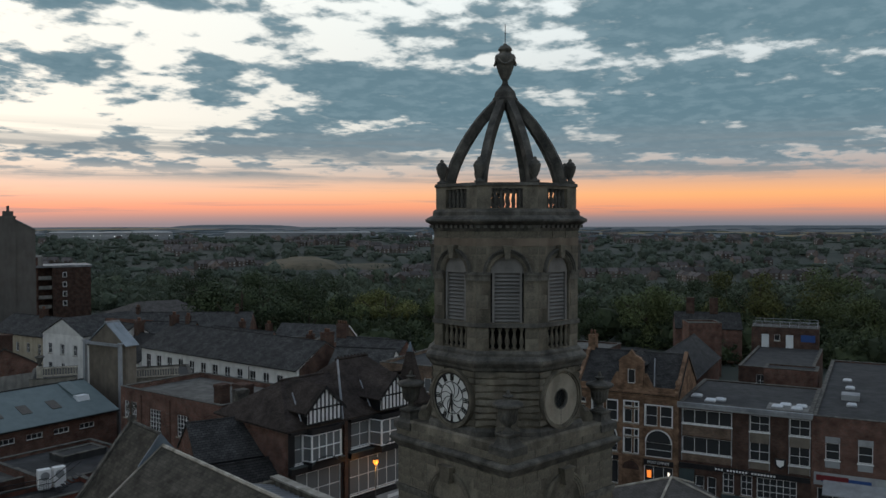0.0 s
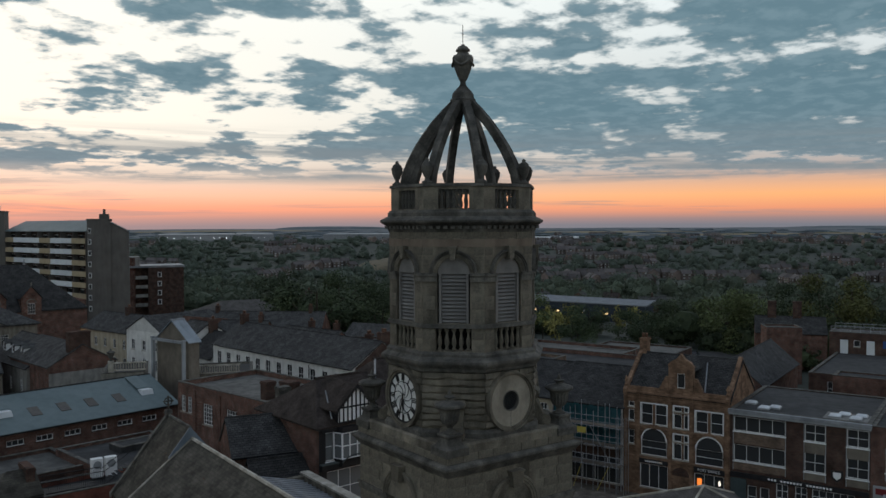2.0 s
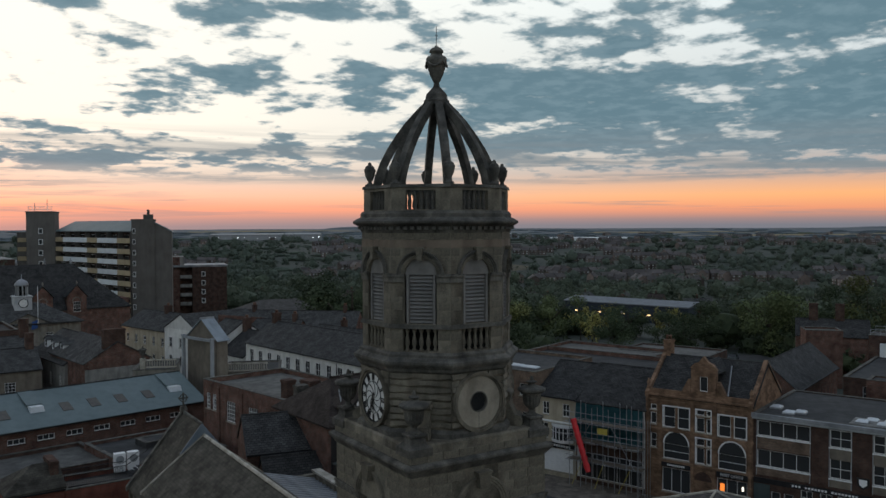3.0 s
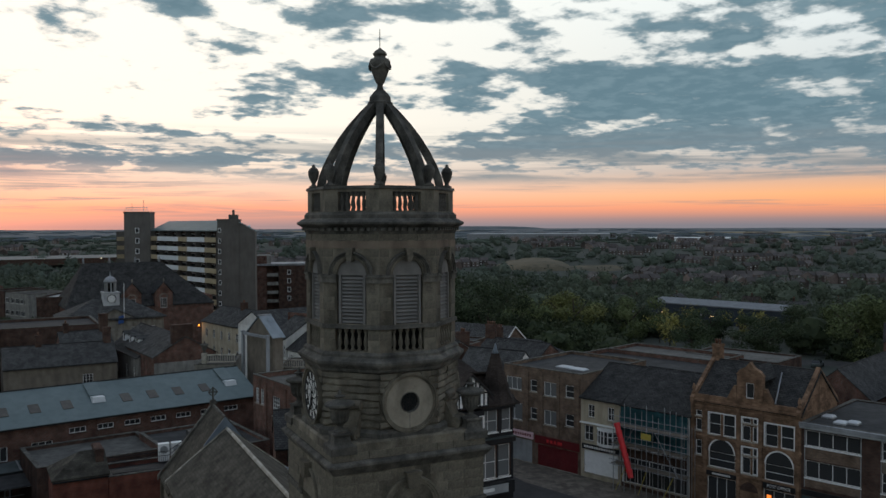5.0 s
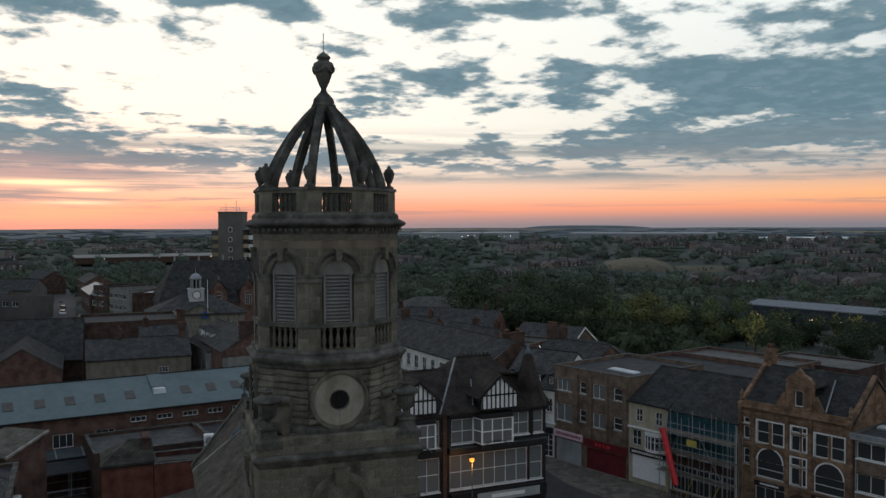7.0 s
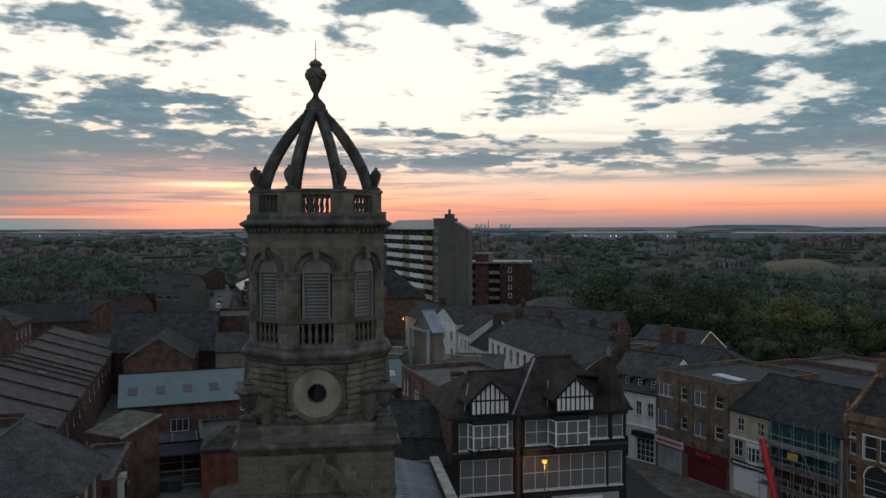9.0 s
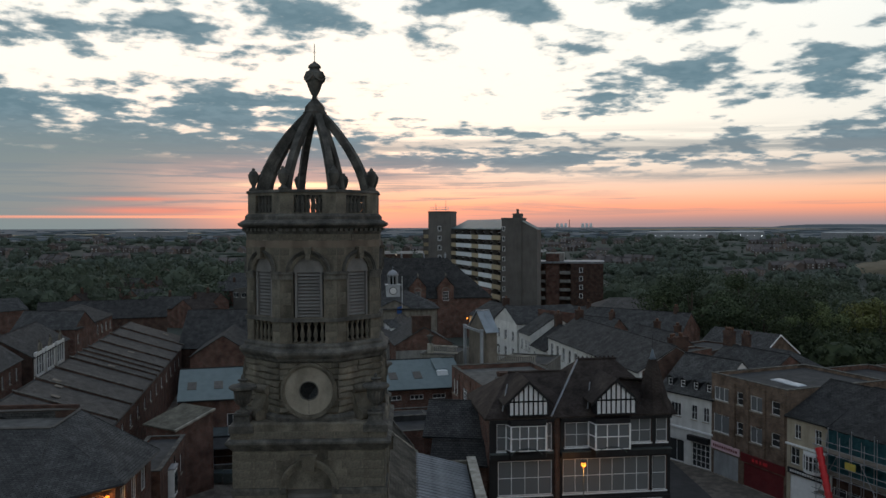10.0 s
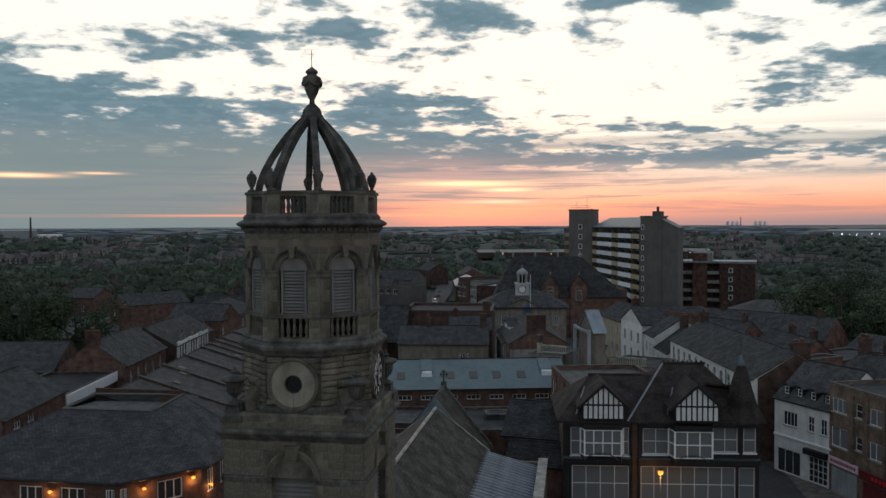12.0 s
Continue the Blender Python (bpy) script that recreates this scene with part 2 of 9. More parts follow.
def coursed(name, brick, mortar, w, h, joint=0.012, rough=0.9, bump=0.4, stain=0.0, offset=0.5, vary=0.1, dark=0.6, axis="wall", jitter=0.5):
    """Courses of brick, slate or stone too far off to be pieces: box-mapped by the face's own direction."""
    m = bpy.data.materials.new(name)
    m.use_nodes = True
    nt = m.node_tree
    N, L = nt.nodes, nt.links
    b = N["Principled BSDF"]
    b.inputs["Roughness"].default_value, b.inputs["Specular IOR Level"].default_value = rough, 0.12
    co = N.new("ShaderNodeTexCoord")
    sep = N.new("ShaderNodeSeparateXYZ")
    L.new(co.outputs["Object"], sep.inputs[0])
    add = N.new("ShaderNodeMath")
    L.new(sep.outputs[0], add.inputs[0]), L.new(sep.outputs[1], add.inputs[1])
    comb = N.new("ShaderNodeCombineXYZ")
    if axis == "wall":
        L.new(add.outputs[0], comb.inputs[0]), L.new(sep.outputs[2], comb.inputs[1])
    elif axis == "flat":
        L.new(sep.outputs[0], comb.inputs[0]), L.new(sep.outputs[1], comb.inputs[1])
    else:
        # courses run level along the slope, whichever way it faces
        def op(kind, a, b=None):
            n = N.new("ShaderNodeMath")
            n.operation = kind
            for i, v in enumerate((a, b)):
                if isinstance(v, float):
                    n.inputs[i].default_value = v
                elif v is not None:
                    L.new(v, n.inputs[i])
            return n.outputs[0]
        ns = N.new("ShaderNodeSeparateXYZ")
        L.new(co.outputs["Normal"], ns.inputs[0])
        ln = op("MAXIMUM", op("SQRT", op("ADD", op("MULTIPLY", ns.outputs[0], ns.outputs[0]), op("MULTIPLY", ns.outputs[1], ns.outputs[1]))), 0.15)
        along = op("DIVIDE", op("SUBTRACT", op("MULTIPLY", sep.outputs[1], ns.outputs[0]), op("MULTIPLY", sep.outputs[0], ns.outputs[1])), ln)
        L.new(along, comb.inputs[0]), L.new(op("DIVIDE", sep.outputs[2], ln), comb.inputs[1])
    bt = N.new("ShaderNodeTexBrick")
    bt.offset = offset
    bt.inputs["Scale"].default_value = 1.0
    bt.inputs["Brick Width"].default_value, bt.inputs["Row Height"].default_value, bt.inputs["Mortar Size"].default_value = w, h, joint
    bt.inputs["Color1"].default_value = (*[c * dark for c in brick], 1)
    bt.inputs["Color2"].default_value = (*brick, 1)
    bt.inputs["Mortar"].default_value = (*mortar, 1)
    L.new(comb.outputs[0], bt.inputs["Vector"])
    n1 = N.new("ShaderNodeTexNoise")
    n1.inputs["Scale"].default_value, n1.inputs["Detail"].default_value = 0.9, 5
    L.new(co.outputs["Object"], n1.inputs["Vector"])
    mr = N.new("ShaderNodeMapRange")
    mr.inputs["From Min"].default_value, mr.inputs["From Max"].default_value = 0.3, 0.7
    mr.inputs["To Min"].default_value, mr.inputs["To Max"].default_value = 1 - jitter, 1 + jitter * 0.6
    L.new(n1.outputs["Fac"], mr.inputs[0])
    hv = N.new("ShaderNodeHueSaturation")
    L.new(mr.outputs[0], hv.inputs["Value"]), L.new(bt.outputs["Color"], hv.inputs["Color"])
    col = hv.outputs[0]
    oi = N.new("ShaderNodeObjectInfo")
    h2 = N.new("ShaderNodeHueSaturation")
    mv = N.new("ShaderNodeMapRange")
    mv.inputs["To Min"].default_value, mv.inputs["To Max"].default_value = 1 - vary, 1 + vary
    L.new(oi.outputs["Random"], mv.inputs[0]), L.new(mv.outputs[0], h2.inputs["Value"]), L.new(col, h2.inputs["Color"])
    L.new(h2.outputs[0], b.inputs["Base Color"])
    bp = N.new("ShaderNodeBump")
    bp.inputs["Strength"].default_value, bp.inputs["Distance"].default_value = bump, 0.02
    L.new(bt.outputs["Color"], bp.inputs["Height"]), L.new(bp.outputs[0], b.inputs["Normal"])
    return m


def glowing(name, colour, power):
    m = bpy.data.materials.new(name)
    m.use_nodes = True
    b = m.node_tree.nodes["Principled BSDF"]
    b.inputs["Base Color"].default_value = (*colour, 1)
    b.inputs["Emission Color"].default_value, b.inputs["Emission Strength"].default_value = (*colour, 1), power
    return m


def glass(name, tint=(0.035, 0.037, 0.038), rough=0.06):
    """Window glass seen from outside: a glossy pane, the room's shade put into its tint."""
    m = bpy.data.materials.new(name)
    m.use_nodes = True
    N, L = m.node_tree.nodes, m.node_tree.links
    b = N["Principled BSDF"]
    b.inputs["Base Color"].default_value = (*tint, 1)
    b.inputs["Roughness"].default_value, b.inputs["IOR"].default_value = rough, 1.5
    co, n = N.new("ShaderNodeTexCoord"), N.new("ShaderNodeTexNoise")
    n.inputs["Scale"].default_value = 1.3
    L.new(co.outputs["Object"], n.inputs["Vector"])
    bp = N.new("ShaderNodeBump")
    bp.inputs["Strength"].default_value, bp.inputs["Distance"].default_value = 0.08, 0.05
    L.new(n.outputs["Fac"], bp.inputs["Height"]), L.new(bp.outputs[0], b.inputs["Normal"])
    return m


STONE = material("sooty_sandstone", [(0.075, 0.068, 0.053), (0.165, 0.148, 0.114), (0.265, 0.232, 0.176)], 1.1, 0.92, bump=0.6, fine=22, vary=0.09, stain=0.75)
STONE_DARK = material("black_weathered_stone", [(0.042, 0.041, 0.037), (0.098, 0.093, 0.08), (0.175, 0.163, 0.137)], 2.2, 0.92, bump=0.6, fine=26, vary=0.1, stain=0.6)
LUNETTE = material("grey_tympanum_stone", [(0.17, 0.162, 0.15), (0.25, 0.238, 0.22)], 1.5, 0.9, bump=0.2, stain=0.3)
FRIEZE = material("pinkish_sandstone_band", [(0.16, 0.125, 0.095), (0.23, 0.185, 0.14)], 1.5, 0.9, bump=0.3, stain=0.5)
STONE_PALE = material("pale_weathered_stone", [(0.22, 0.20, 0.16), (0.36, 0.33, 0.27), (0.48, 0.44, 0.37)], 1.3, 0.9, bump=0.3, fine=20, stain=0.45)
LIME = material("pale_limestone", [(0.16, 0.145, 0.12), (0.26, 0.24, 0.20)], 1.5, 0.9, bump=0.3, stain=0.5)
LOUVRE = material("weathered_louvre_boards", [(0.13, 0.126, 0.118), (0.21, 0.203, 0.19)], 3, 0.85, bump=0.2, stretch=(0.6, 0.6, 4))
# Near-black for unlit interiors: the shade is put into the colour
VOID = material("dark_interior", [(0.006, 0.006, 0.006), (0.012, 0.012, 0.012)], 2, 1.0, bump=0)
BRICK = coursed("red_brick", (0.158, 0.072, 0.052), (0.15, 0.12, 0.10), 0.23, 0.076, stain=0.25)
BRICK_RED = coursed("bright_red_brick", (0.225, 0.072, 0.048), (0.16, 0.09, 0.07), 0.23, 0.076, stain=0.3, dark=0.75)
BRICK_DARK = coursed("dark_brown_brick", (0.105, 0.057, 0.042), (0.08, 0.065, 0.055), 0.23, 0.076)
BRICK_BROWN = coursed("brown_buff_brick", (0.225, 0.155, 0.108), (0.14, 0.11, 0.09), 0.23, 0.076)
TERRACOTTA = coursed("orange_buff_terracotta", (0.25, 0.155, 0.10), (0.2, 0.13, 0.08), 0.32, 0.16, 0.008, jitter=0.6)
RENDER_WHITE = material("white_painted_render", [(0.55, 0.54, 0.50), (0.72, 0.71, 0.67)], 0.8, 0.85, bump=0.12, fine=30, stain=0.2)
RENDER_CREAM = material("cream_painted_render", [(0.36, 0.31, 0.225), (0.50, 0.435, 0.325)], 0.8, 0.85, bump=0.12, fine=30, stain=0.35)
RENDER_GREY = material("grey_cement_render", [(0.18, 0.175, 0.16), (0.30, 0.29, 0.26)], 0.9, 0.9, bump=0.2, stain=0.45)
PORTICO_GREY = material("pale_grey_painted_steel", [(0.25, 0.265, 0.275), (0.36, 0.375, 0.385)], 0.8, 0.6, bump=0.05, stain=0.35)
GLAZED = material("dusty_glazed_roof", [(0.20, 0.235, 0.255), (0.29, 0.325, 0.345)], 0.8, 0.3, bump=0.03, stain=0.2)
PEBBLEDASH = material("grey_brown_pebbledash", [(0.14, 0.12, 0.095), (0.22, 0.19, 0.15)], 1.0, 0.95, bump=0.4, fine=60, stain=0.3)
SLATE = coursed("grey_slate", (0.094, 0.093, 0.088), (0.02, 0.02, 0.021), 0.34, 0.22, 0.016, 0.92, 0.5, dark=0.62, axis="roof", jitter=0.35)
SLATE_DARK = coursed("dark_slate", (0.067, 0.066, 0.063), (0.014, 0.014, 0.015), 0.34, 0.22, 0.016, 0.92, 0.5, dark=0.6, axis="roof", jitter=0.4)
SLATE_WARM = coursed("warm_grey_slate", (0.108, 0.10, 0.09), (0.05, 0.046, 0.042), 0.34, 0.22, 0.012, 0.92, 0.4, dark=0.75, axis="roof", jitter=0.3)
STONE_SLATE = coursed("mossy_stone_slate", (0.092, 0.084, 0.067), (0.05, 0.046, 0.038), 0.32, 0.22, 0.012, 0.9, 0.7, dark=0.65, axis="roof", jitter=0.5)
STONE_SLATE_PALE = coursed("pale_lichened_slate", (0.145, 0.135, 0.105), (0.07, 0.065, 0.05), 0.34, 0.24, 0.012, 0.9, 0.6, dark=0.75, axis="roof", jitter=0.4)
TILE_BROWN = coursed("brown_clay_tile", (0.062, 0.05, 0.043), (0.03, 0.022, 0.018), 0.18, 0.12, 0.008, 0.85, 0.5, dark=0.6, axis="roof", jitter=0.5)
FELT = material("grey_roofing_felt", [(0.03, 0.03, 0.03), (0.058, 0.058, 0.056)], 0.5, 0.9, bump=0.25, fine=22, stain=0.45)
FELT_PALE = material("pale_mineral_felt", [(0.08, 0.077, 0.07), (0.15, 0.145, 0.13)], 0.4, 0.9, bump=0.25, fine=22, stain=0.5)
TEAL = material("pale_green_blue_roof_sheet", [(0.105, 0.142, 0.142), (0.14, 0.18, 0.178)], 0.25, 0.5, bump=0.1, fine=12, stain=0.2, vary=0.03)
LEAD_BLUE = material("dull_blue_lead", [(0.10, 0.13, 0.155), (0.15, 0.18, 0.205)], 1.2, 0.6, bump=0.1, stain=0.3)
LEAD = material("grey_lead_sheet", [(0.20, 0.21, 0.22), (0.33, 0.34, 0.35)], 0.8, 0.5, 0.2, bump=0.15, stain=0.35)
TIMBER_BLACK = material("black_painted_timber", [(0.008, 0.008, 0.009), (0.02, 0.02, 0.021)], 2.0, 0.5, bump=0.2, stretch=(1, 1, 0.2))
PAINT_WHITE = material("white_gloss_paint", [(0.68, 0.68, 0.66), (0.8, 0.8, 0.78)], 2.0, 0.5, bump=0.05, vary=0.05)
PAINT_GREY = material("grey_painted_panel", [(0.26, 0.27, 0.27), (0.36, 0.37, 0.37)], 0.8, 0.6, bump=0.05, stain=0.3)
PAINT_GREEN = material("dark_green_grey_paint", [(0.035, 0.05, 0.05), (0.06, 0.08, 0.08)], 1.0, 0.5, bump=0.05)
PAINT_GREEN_GREY = material("dull_grey_green_sheet", [(0.07, 0.085, 0.085), (0.11, 0.13, 0.128)], 0.8, 0.6, bump=0.05, stain=0.4)
PAINT_RED = material("deep_red_paint", [(0.11, 0.013, 0.016), (0.175, 0.022, 0.024)], 1.0, 0.5, bump=0.05)
PAINT_BLUE = material("blue_paint", [(0.02, 0.06, 0.19), (0.035, 0.09, 0.26)], 1.0, 0.5, bump=0.05)
PAINT_PINK = material("pale_pink_sign", [(0.62, 0.42, 0.44), (0.72, 0.52, 0.54)], 1.0, 0.5, bump=0.03)
CHUTE_RED = material("red_plastic_chute", [(0.50, 0.014, 0.02), (0.64, 0.03, 0.035)], 1.5, 0.45, bump=0.05, spec=0.5)
NETTING = material("teal_scaffold_sheeting", [(0.02, 0.085, 0.10), (0.045, 0.14, 0.155)], 1.2, 0.7, bump=0.6, fine=9)
YELLOW = material("faded_yellow_sheet", [(0.42, 0.34, 0.06), (0.52, 0.42, 0.1)], 2, 0.6)
STEEL = material("galvanised_steel", [(0.24, 0.25, 0.26), (0.38, 0.39, 0.40)], 3.0, 0.45, 0.7, bump=0.1)
IRON = material("dull_black_iron", [(0.014, 0.014, 0.015), (0.03, 0.03, 0.03)], 3.0, 0.6, 0.3, bump=0.1)
COPPER = material("dull_green_grey_metal", [(0.05, 0.06, 0.058), (0.09, 0.105, 0.1)], 3.0, 0.6, 0.3, bump=0.1)
DOME = material("opal_plastic_dome", [(0.45, 0.47, 0.48), (0.58, 0.60, 0.61)], 1.0, 0.35, bump=0.02)
POT = material("terracotta_pot", [(0.14, 0.075, 0.05), (0.22, 0.12, 0.08)], 3.0, 0.85)
CONCRETE = material("grey_brown_concrete", [(0.105, 0.096, 0.086), (0.145, 0.134, 0.12)], 0.35, 0.9, bump=0.15, stain=0.18)
ROOFLIGHT = material("dusty_brown_rooflight", [(0.075, 0.068, 0.06), (0.12, 0.108, 0.092)], 2.0, 0.7, bump=0.1)
PANEL_YELLOW = material("ochre_balcony_panel", [(0.32, 0.25, 0.15), (0.40, 0.32, 0.20)], 0.6, 0.7, bump=0.05)
PANEL_WHITE = material("white_balcony_panel", [(0.55, 0.57, 0.57), (0.68, 0.70, 0.70)], 0.6, 0.6, bump=0.05)
PANEL_GREY_WHITE = material("weathered_white_paint", [(0.34, 0.355, 0.36), (0.46, 0.475, 0.48)], 1.0, 0.6, bump=0.05, stain=0.3)
ASPHALT = material("worn_asphalt", [(0.045, 0.044, 0.042), (0.075, 0.072, 0.068)], 0.35, 0.9, bump=0.2, fine=30, stain=0.3)
PAVING = coursed("stone_flag_paving", (0.19, 0.165, 0.135), (0.09, 0.08, 0.07), 0.6, 0.6, 0.015, axis="flat", jitter=0.3)
BARK = material("grey_brown_bark", [(0.035, 0.028, 0.02), (0.08, 0.065, 0.048)], 4.0, 0.95, bump=0.6, stretch=(1, 1, 0.25))
GLASS = glass("window_glass")
# Paler tint: net curtains, plus sky reflection put into the colour
GLASS_WARM = glass("window_glass_with_blinds", (0.15, 0.155, 0.155), 0.12)
LAMP_ORANGE = glowing("sodium_lamp", (1.0, 0.30, 0.035), 1.9)
LAMP_WARM = glowing("warm_white_lamp", (1.0, 0.78, 0.5), 6.0)
LAMP_WHITE = glowing("cool_white_lamp", (0.9, 0.95, 1.0), 9.0)
SHOP_WHITE = glowing("white_shop_light", (1.0, 0.9, 0.75), 1.5)
SHOP_GLOW = glowing("orange_shop_light", (1.0, 0.26, 0.04), 0.9)


def leafy(name, dark, light, vary=0.25, spread=(0.6, 1.4)):
    m = material(name, [dark, tuple((a + b) / 2 for a, b in zip(dark, light)), light], 0.5, 0.8, bump=0.0, fine=5.0, vary=vary, spec=0.15)
    N, L = m.node_tree.nodes, m.node_tree.links
    b = N["Principled BSDF"]
    g = N.new("ShaderNodeNewGeometry")
    mr = N.new("ShaderNodeMapRange")
    mr.inputs["To Min"].default_value, mr.inputs["To Max"].default_value = spread[0], spread[1]
    L.new(g.outputs["Random Per Island"], mr.inputs[0])
    hv = N.new("ShaderNodeHueSaturation")
    L.new(mr.outputs[0], hv.inputs["Value"])
    L.new(b.inputs["Base Color"].links[0].from_socket, hv.inputs["Color"])
    L.new(hv.outputs[0], b.inputs["Base Color"])
    return m


LEAF_DARK = leafy("dark_green_leaves", (0.034, 0.048, 0.026), (0.07, 0.09, 0.044))
LEAF_MID = leafy("mid_green_leaves", (0.06, 0.08, 0.034), (0.12, 0.14, 0.06))
LEAF_YELLOW = leafy("yellowing_leaves", (0.075, 0.085, 0.03), (0.15, 0.15, 0.052))
# Paler, greyer leaves: distance haze put into the base colour
LEAF_FAR_HAZED = leafy("far_wood_leaves", (0.046, 0.060, 0.040), (0.086, 0.104, 0.070), 0.06, (0.75, 1.35))
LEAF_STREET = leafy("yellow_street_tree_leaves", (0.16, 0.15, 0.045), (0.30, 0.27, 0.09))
# Leaves lightened once more for farther woods, haze mixed into their colour
LEAF_HORIZON_HAZED = leafy("horizon_wood_leaves", (0.052, 0.068, 0.052), (0.092, 0.111, 0.084), 0.06, (0.8, 1.2))
# Palest and bluest leaves: horizon haze painted as leaf colour
LEAF_EDGE_HAZED = leafy("horizon_hedge_leaves", (0.10, 0.122, 0.134), (0.13, 0.155, 0.168), 0.06, (0.85, 1.15))
LEAF_UNDER = leafy("undergrowth_leaves", (0.026, 0.037, 0.020), (0.06, 0.074, 0.036), 0.25, (0.6, 1.4))


def land_material():
    """Rough grass, fields and scrub at several scales."""
    m = material("rough_grass_and_fields", [(0.034, 0.042, 0.033), (0.052, 0.060, 0.047), (0.082, 0.083, 0.066)], 0.006, 0.95, bump=0.1, fine=0.06, vary=0.0)
    return m


LAND = land_material()
# Blue-grey tone of far land: distance haze put into the base colour
FAR_FIELDS_HAZED = material("pale_far_fields", [(0.082, 0.10, 0.108), (0.115, 0.132, 0.14), (0.165, 0.172, 0.168)], 0.004, 0.95, bump=0.0, fine=0.03, vary=0.0)
FIELD = material("dry_straw_field", [(0.20, 0.155, 0.085), (0.30, 0.235, 0.13)], 0.02, 0.95, bump=0.0, fine=0.3)
DRY_GRASS = material("dry_brown_grass", [(0.062, 0.058, 0.036), (0.12, 0.098, 0.062), (0.165, 0.135, 0.088)], 0.03, 0.95, bump=0.1, fine=0.25)
MEADOW = material("green_playing_field", [(0.05, 0.085, 0.03), (0.085, 0.12, 0.045)], 0.02, 0.95, bump=0.0, fine=0.3)

# ---- building helpers ----
def part(name, bm, mat, parent, label=""):
    me = bpy.data.meshes.new(name)
    bm.normal_update()
    bm.to_mesh(me)
    bm.free()
    me.materials.append(mat)
    ob = new(name, me)
    ob.parent = parent
    if label:
        ob["label"] = label
    return ob


def share(name, me, parent, m):
    """One more object on a mesh that stands already."""
    ob = new(name, me)
    ob.parent = parent
    ob.matrix_local = m
    return ob


def thing(name, m, label, category, group="", kind=""):
    ob = new(name)
    ob.empty_display_size = 0.3
    ob.matrix_world = m
    return tagged(ob, label, category, group, kind)


def box(bm, x0, x1, y0, y1, z0, z1, taper=0.0):
    a = taper
    v = [bm.verts.new(c) for c in ((x0, y0, z0), (x1, y0, z0), (x1, y1, z0), (x0, y1, z0),
                                   (x0 + a, y0 + a, z1), (x1 - a, y0 + a, z1), (x1 - a, y1 - a, z1), (x0 + a, y1 - a, z1))]
    for f in ((3, 2, 1, 0), (4, 5, 6, 7), (0, 1, 5, 4), (1, 2, 6, 5), (2, 3, 7, 6), (3, 0, 4, 7)):
        bm.faces.new([v[i] for i in f])
    return bm


def solid_box(*a, **k):
    return box(bmesh.new(), *a, **k)


def slab(bm, pts, th):
    """A plate with the given upper outline (counter-clockwise from above), th thick downwards."""
    top = [bm.verts.new(p) for p in pts]
    low = [bm.verts.new((p[0], p[1], p[2] - th)) for p in pts]
    bm.faces.new(top)
    bm.faces.new(low[::-1])
    n = len(pts)
    for i in range(n):
        j = (i + 1) % n
        bm.faces.new((top[j], top[i], low[i], low[j]))
    return bm


def prism(bm, poly, z0, z1):
    return slab(bm, [(x, y, z1) for x, y in poly], z1 - z0)


def stack(bm, rings):
    """Rings of equal count (lists of points from below to above) skinned and closed."""
    vs = [[bm.verts.new(p) for p in r] for r in rings]
    n = len(vs[0])
    for a, b in zip(vs, vs[1:]):
        for i in range(n):
            j = (i + 1) % n
            bm.faces.new((a[i], a[j], b[j], b[i]))
    bm.faces.new(vs[0][::-1])
    bm.faces.new(vs[-1])
    return bm


def ngon(n, r, z, turn=0.0, cx=0.0, cy=0.0):
    return [(cx + r * math.cos(2 * math.pi * i / n + turn), cy + r * math.sin(2 * math.pi * i / n + turn), z) for i in range(n)]


def octo(ap, z):
    """An octagon with faces to the four sides and the four corners."""
    return ngon(8, ap / math.cos(math.pi / 8), z, math.pi / 8)


def square(h, z):
    return [(-h, -h, z), (h, -h, z), (h, h, z), (-h, h, z)]


def lathe(bm, prof, n=16, cx=0.0, cy=0.0, z=0.0, smooth=True):
    k = len(bm.faces)
    stack(bm, [ngon(n, max(r, 0.004), z + h, 0, cx, cy) for r, h in prof])
    if smooth:
        for f in list(bm.faces)[k:]:
            f.smooth = len(f.verts) == 4
    return bm


def rod(bm, a, b, r=0.03, n=6):
    a, b = Vector(a), Vector(b)
    q = (b - a).to_track_quat("Z", "Y").to_matrix()
    ring = [q @ Vector((r * math.cos(2 * math.pi * i / n), r * math.sin(2 * math.pi * i / n), 0)) for i in range(n)]
    return stack(bm, [[a + p for p in ring], [b + p for p in ring]])


def sweep(bm, path, w, d):
    """A bar of section w across by d deep along points (u, z) in the x-z plane."""
    rings = []
    for i, (u, z) in enumerate(path):
        a, b = path[max(i - 1, 0)], path[min(i + 1, len(path) - 1)]
        t = Vector((b[0] - a[0], 0, b[1] - a[1])).normalized()
        nrm = Vector((t.z, 0, -t.x))
        c = Vector((u, 0, z))
        rings.append([c + nrm * d / 2 + Vector((0, w / 2, 0)), c + nrm * d / 2 - Vector((0, w / 2, 0)),
                      c - nrm * d / 2 - Vector((0, w / 2, 0)), c - nrm * d / 2 + Vector((0, w / 2, 0))])
    return stack(bm, rings)


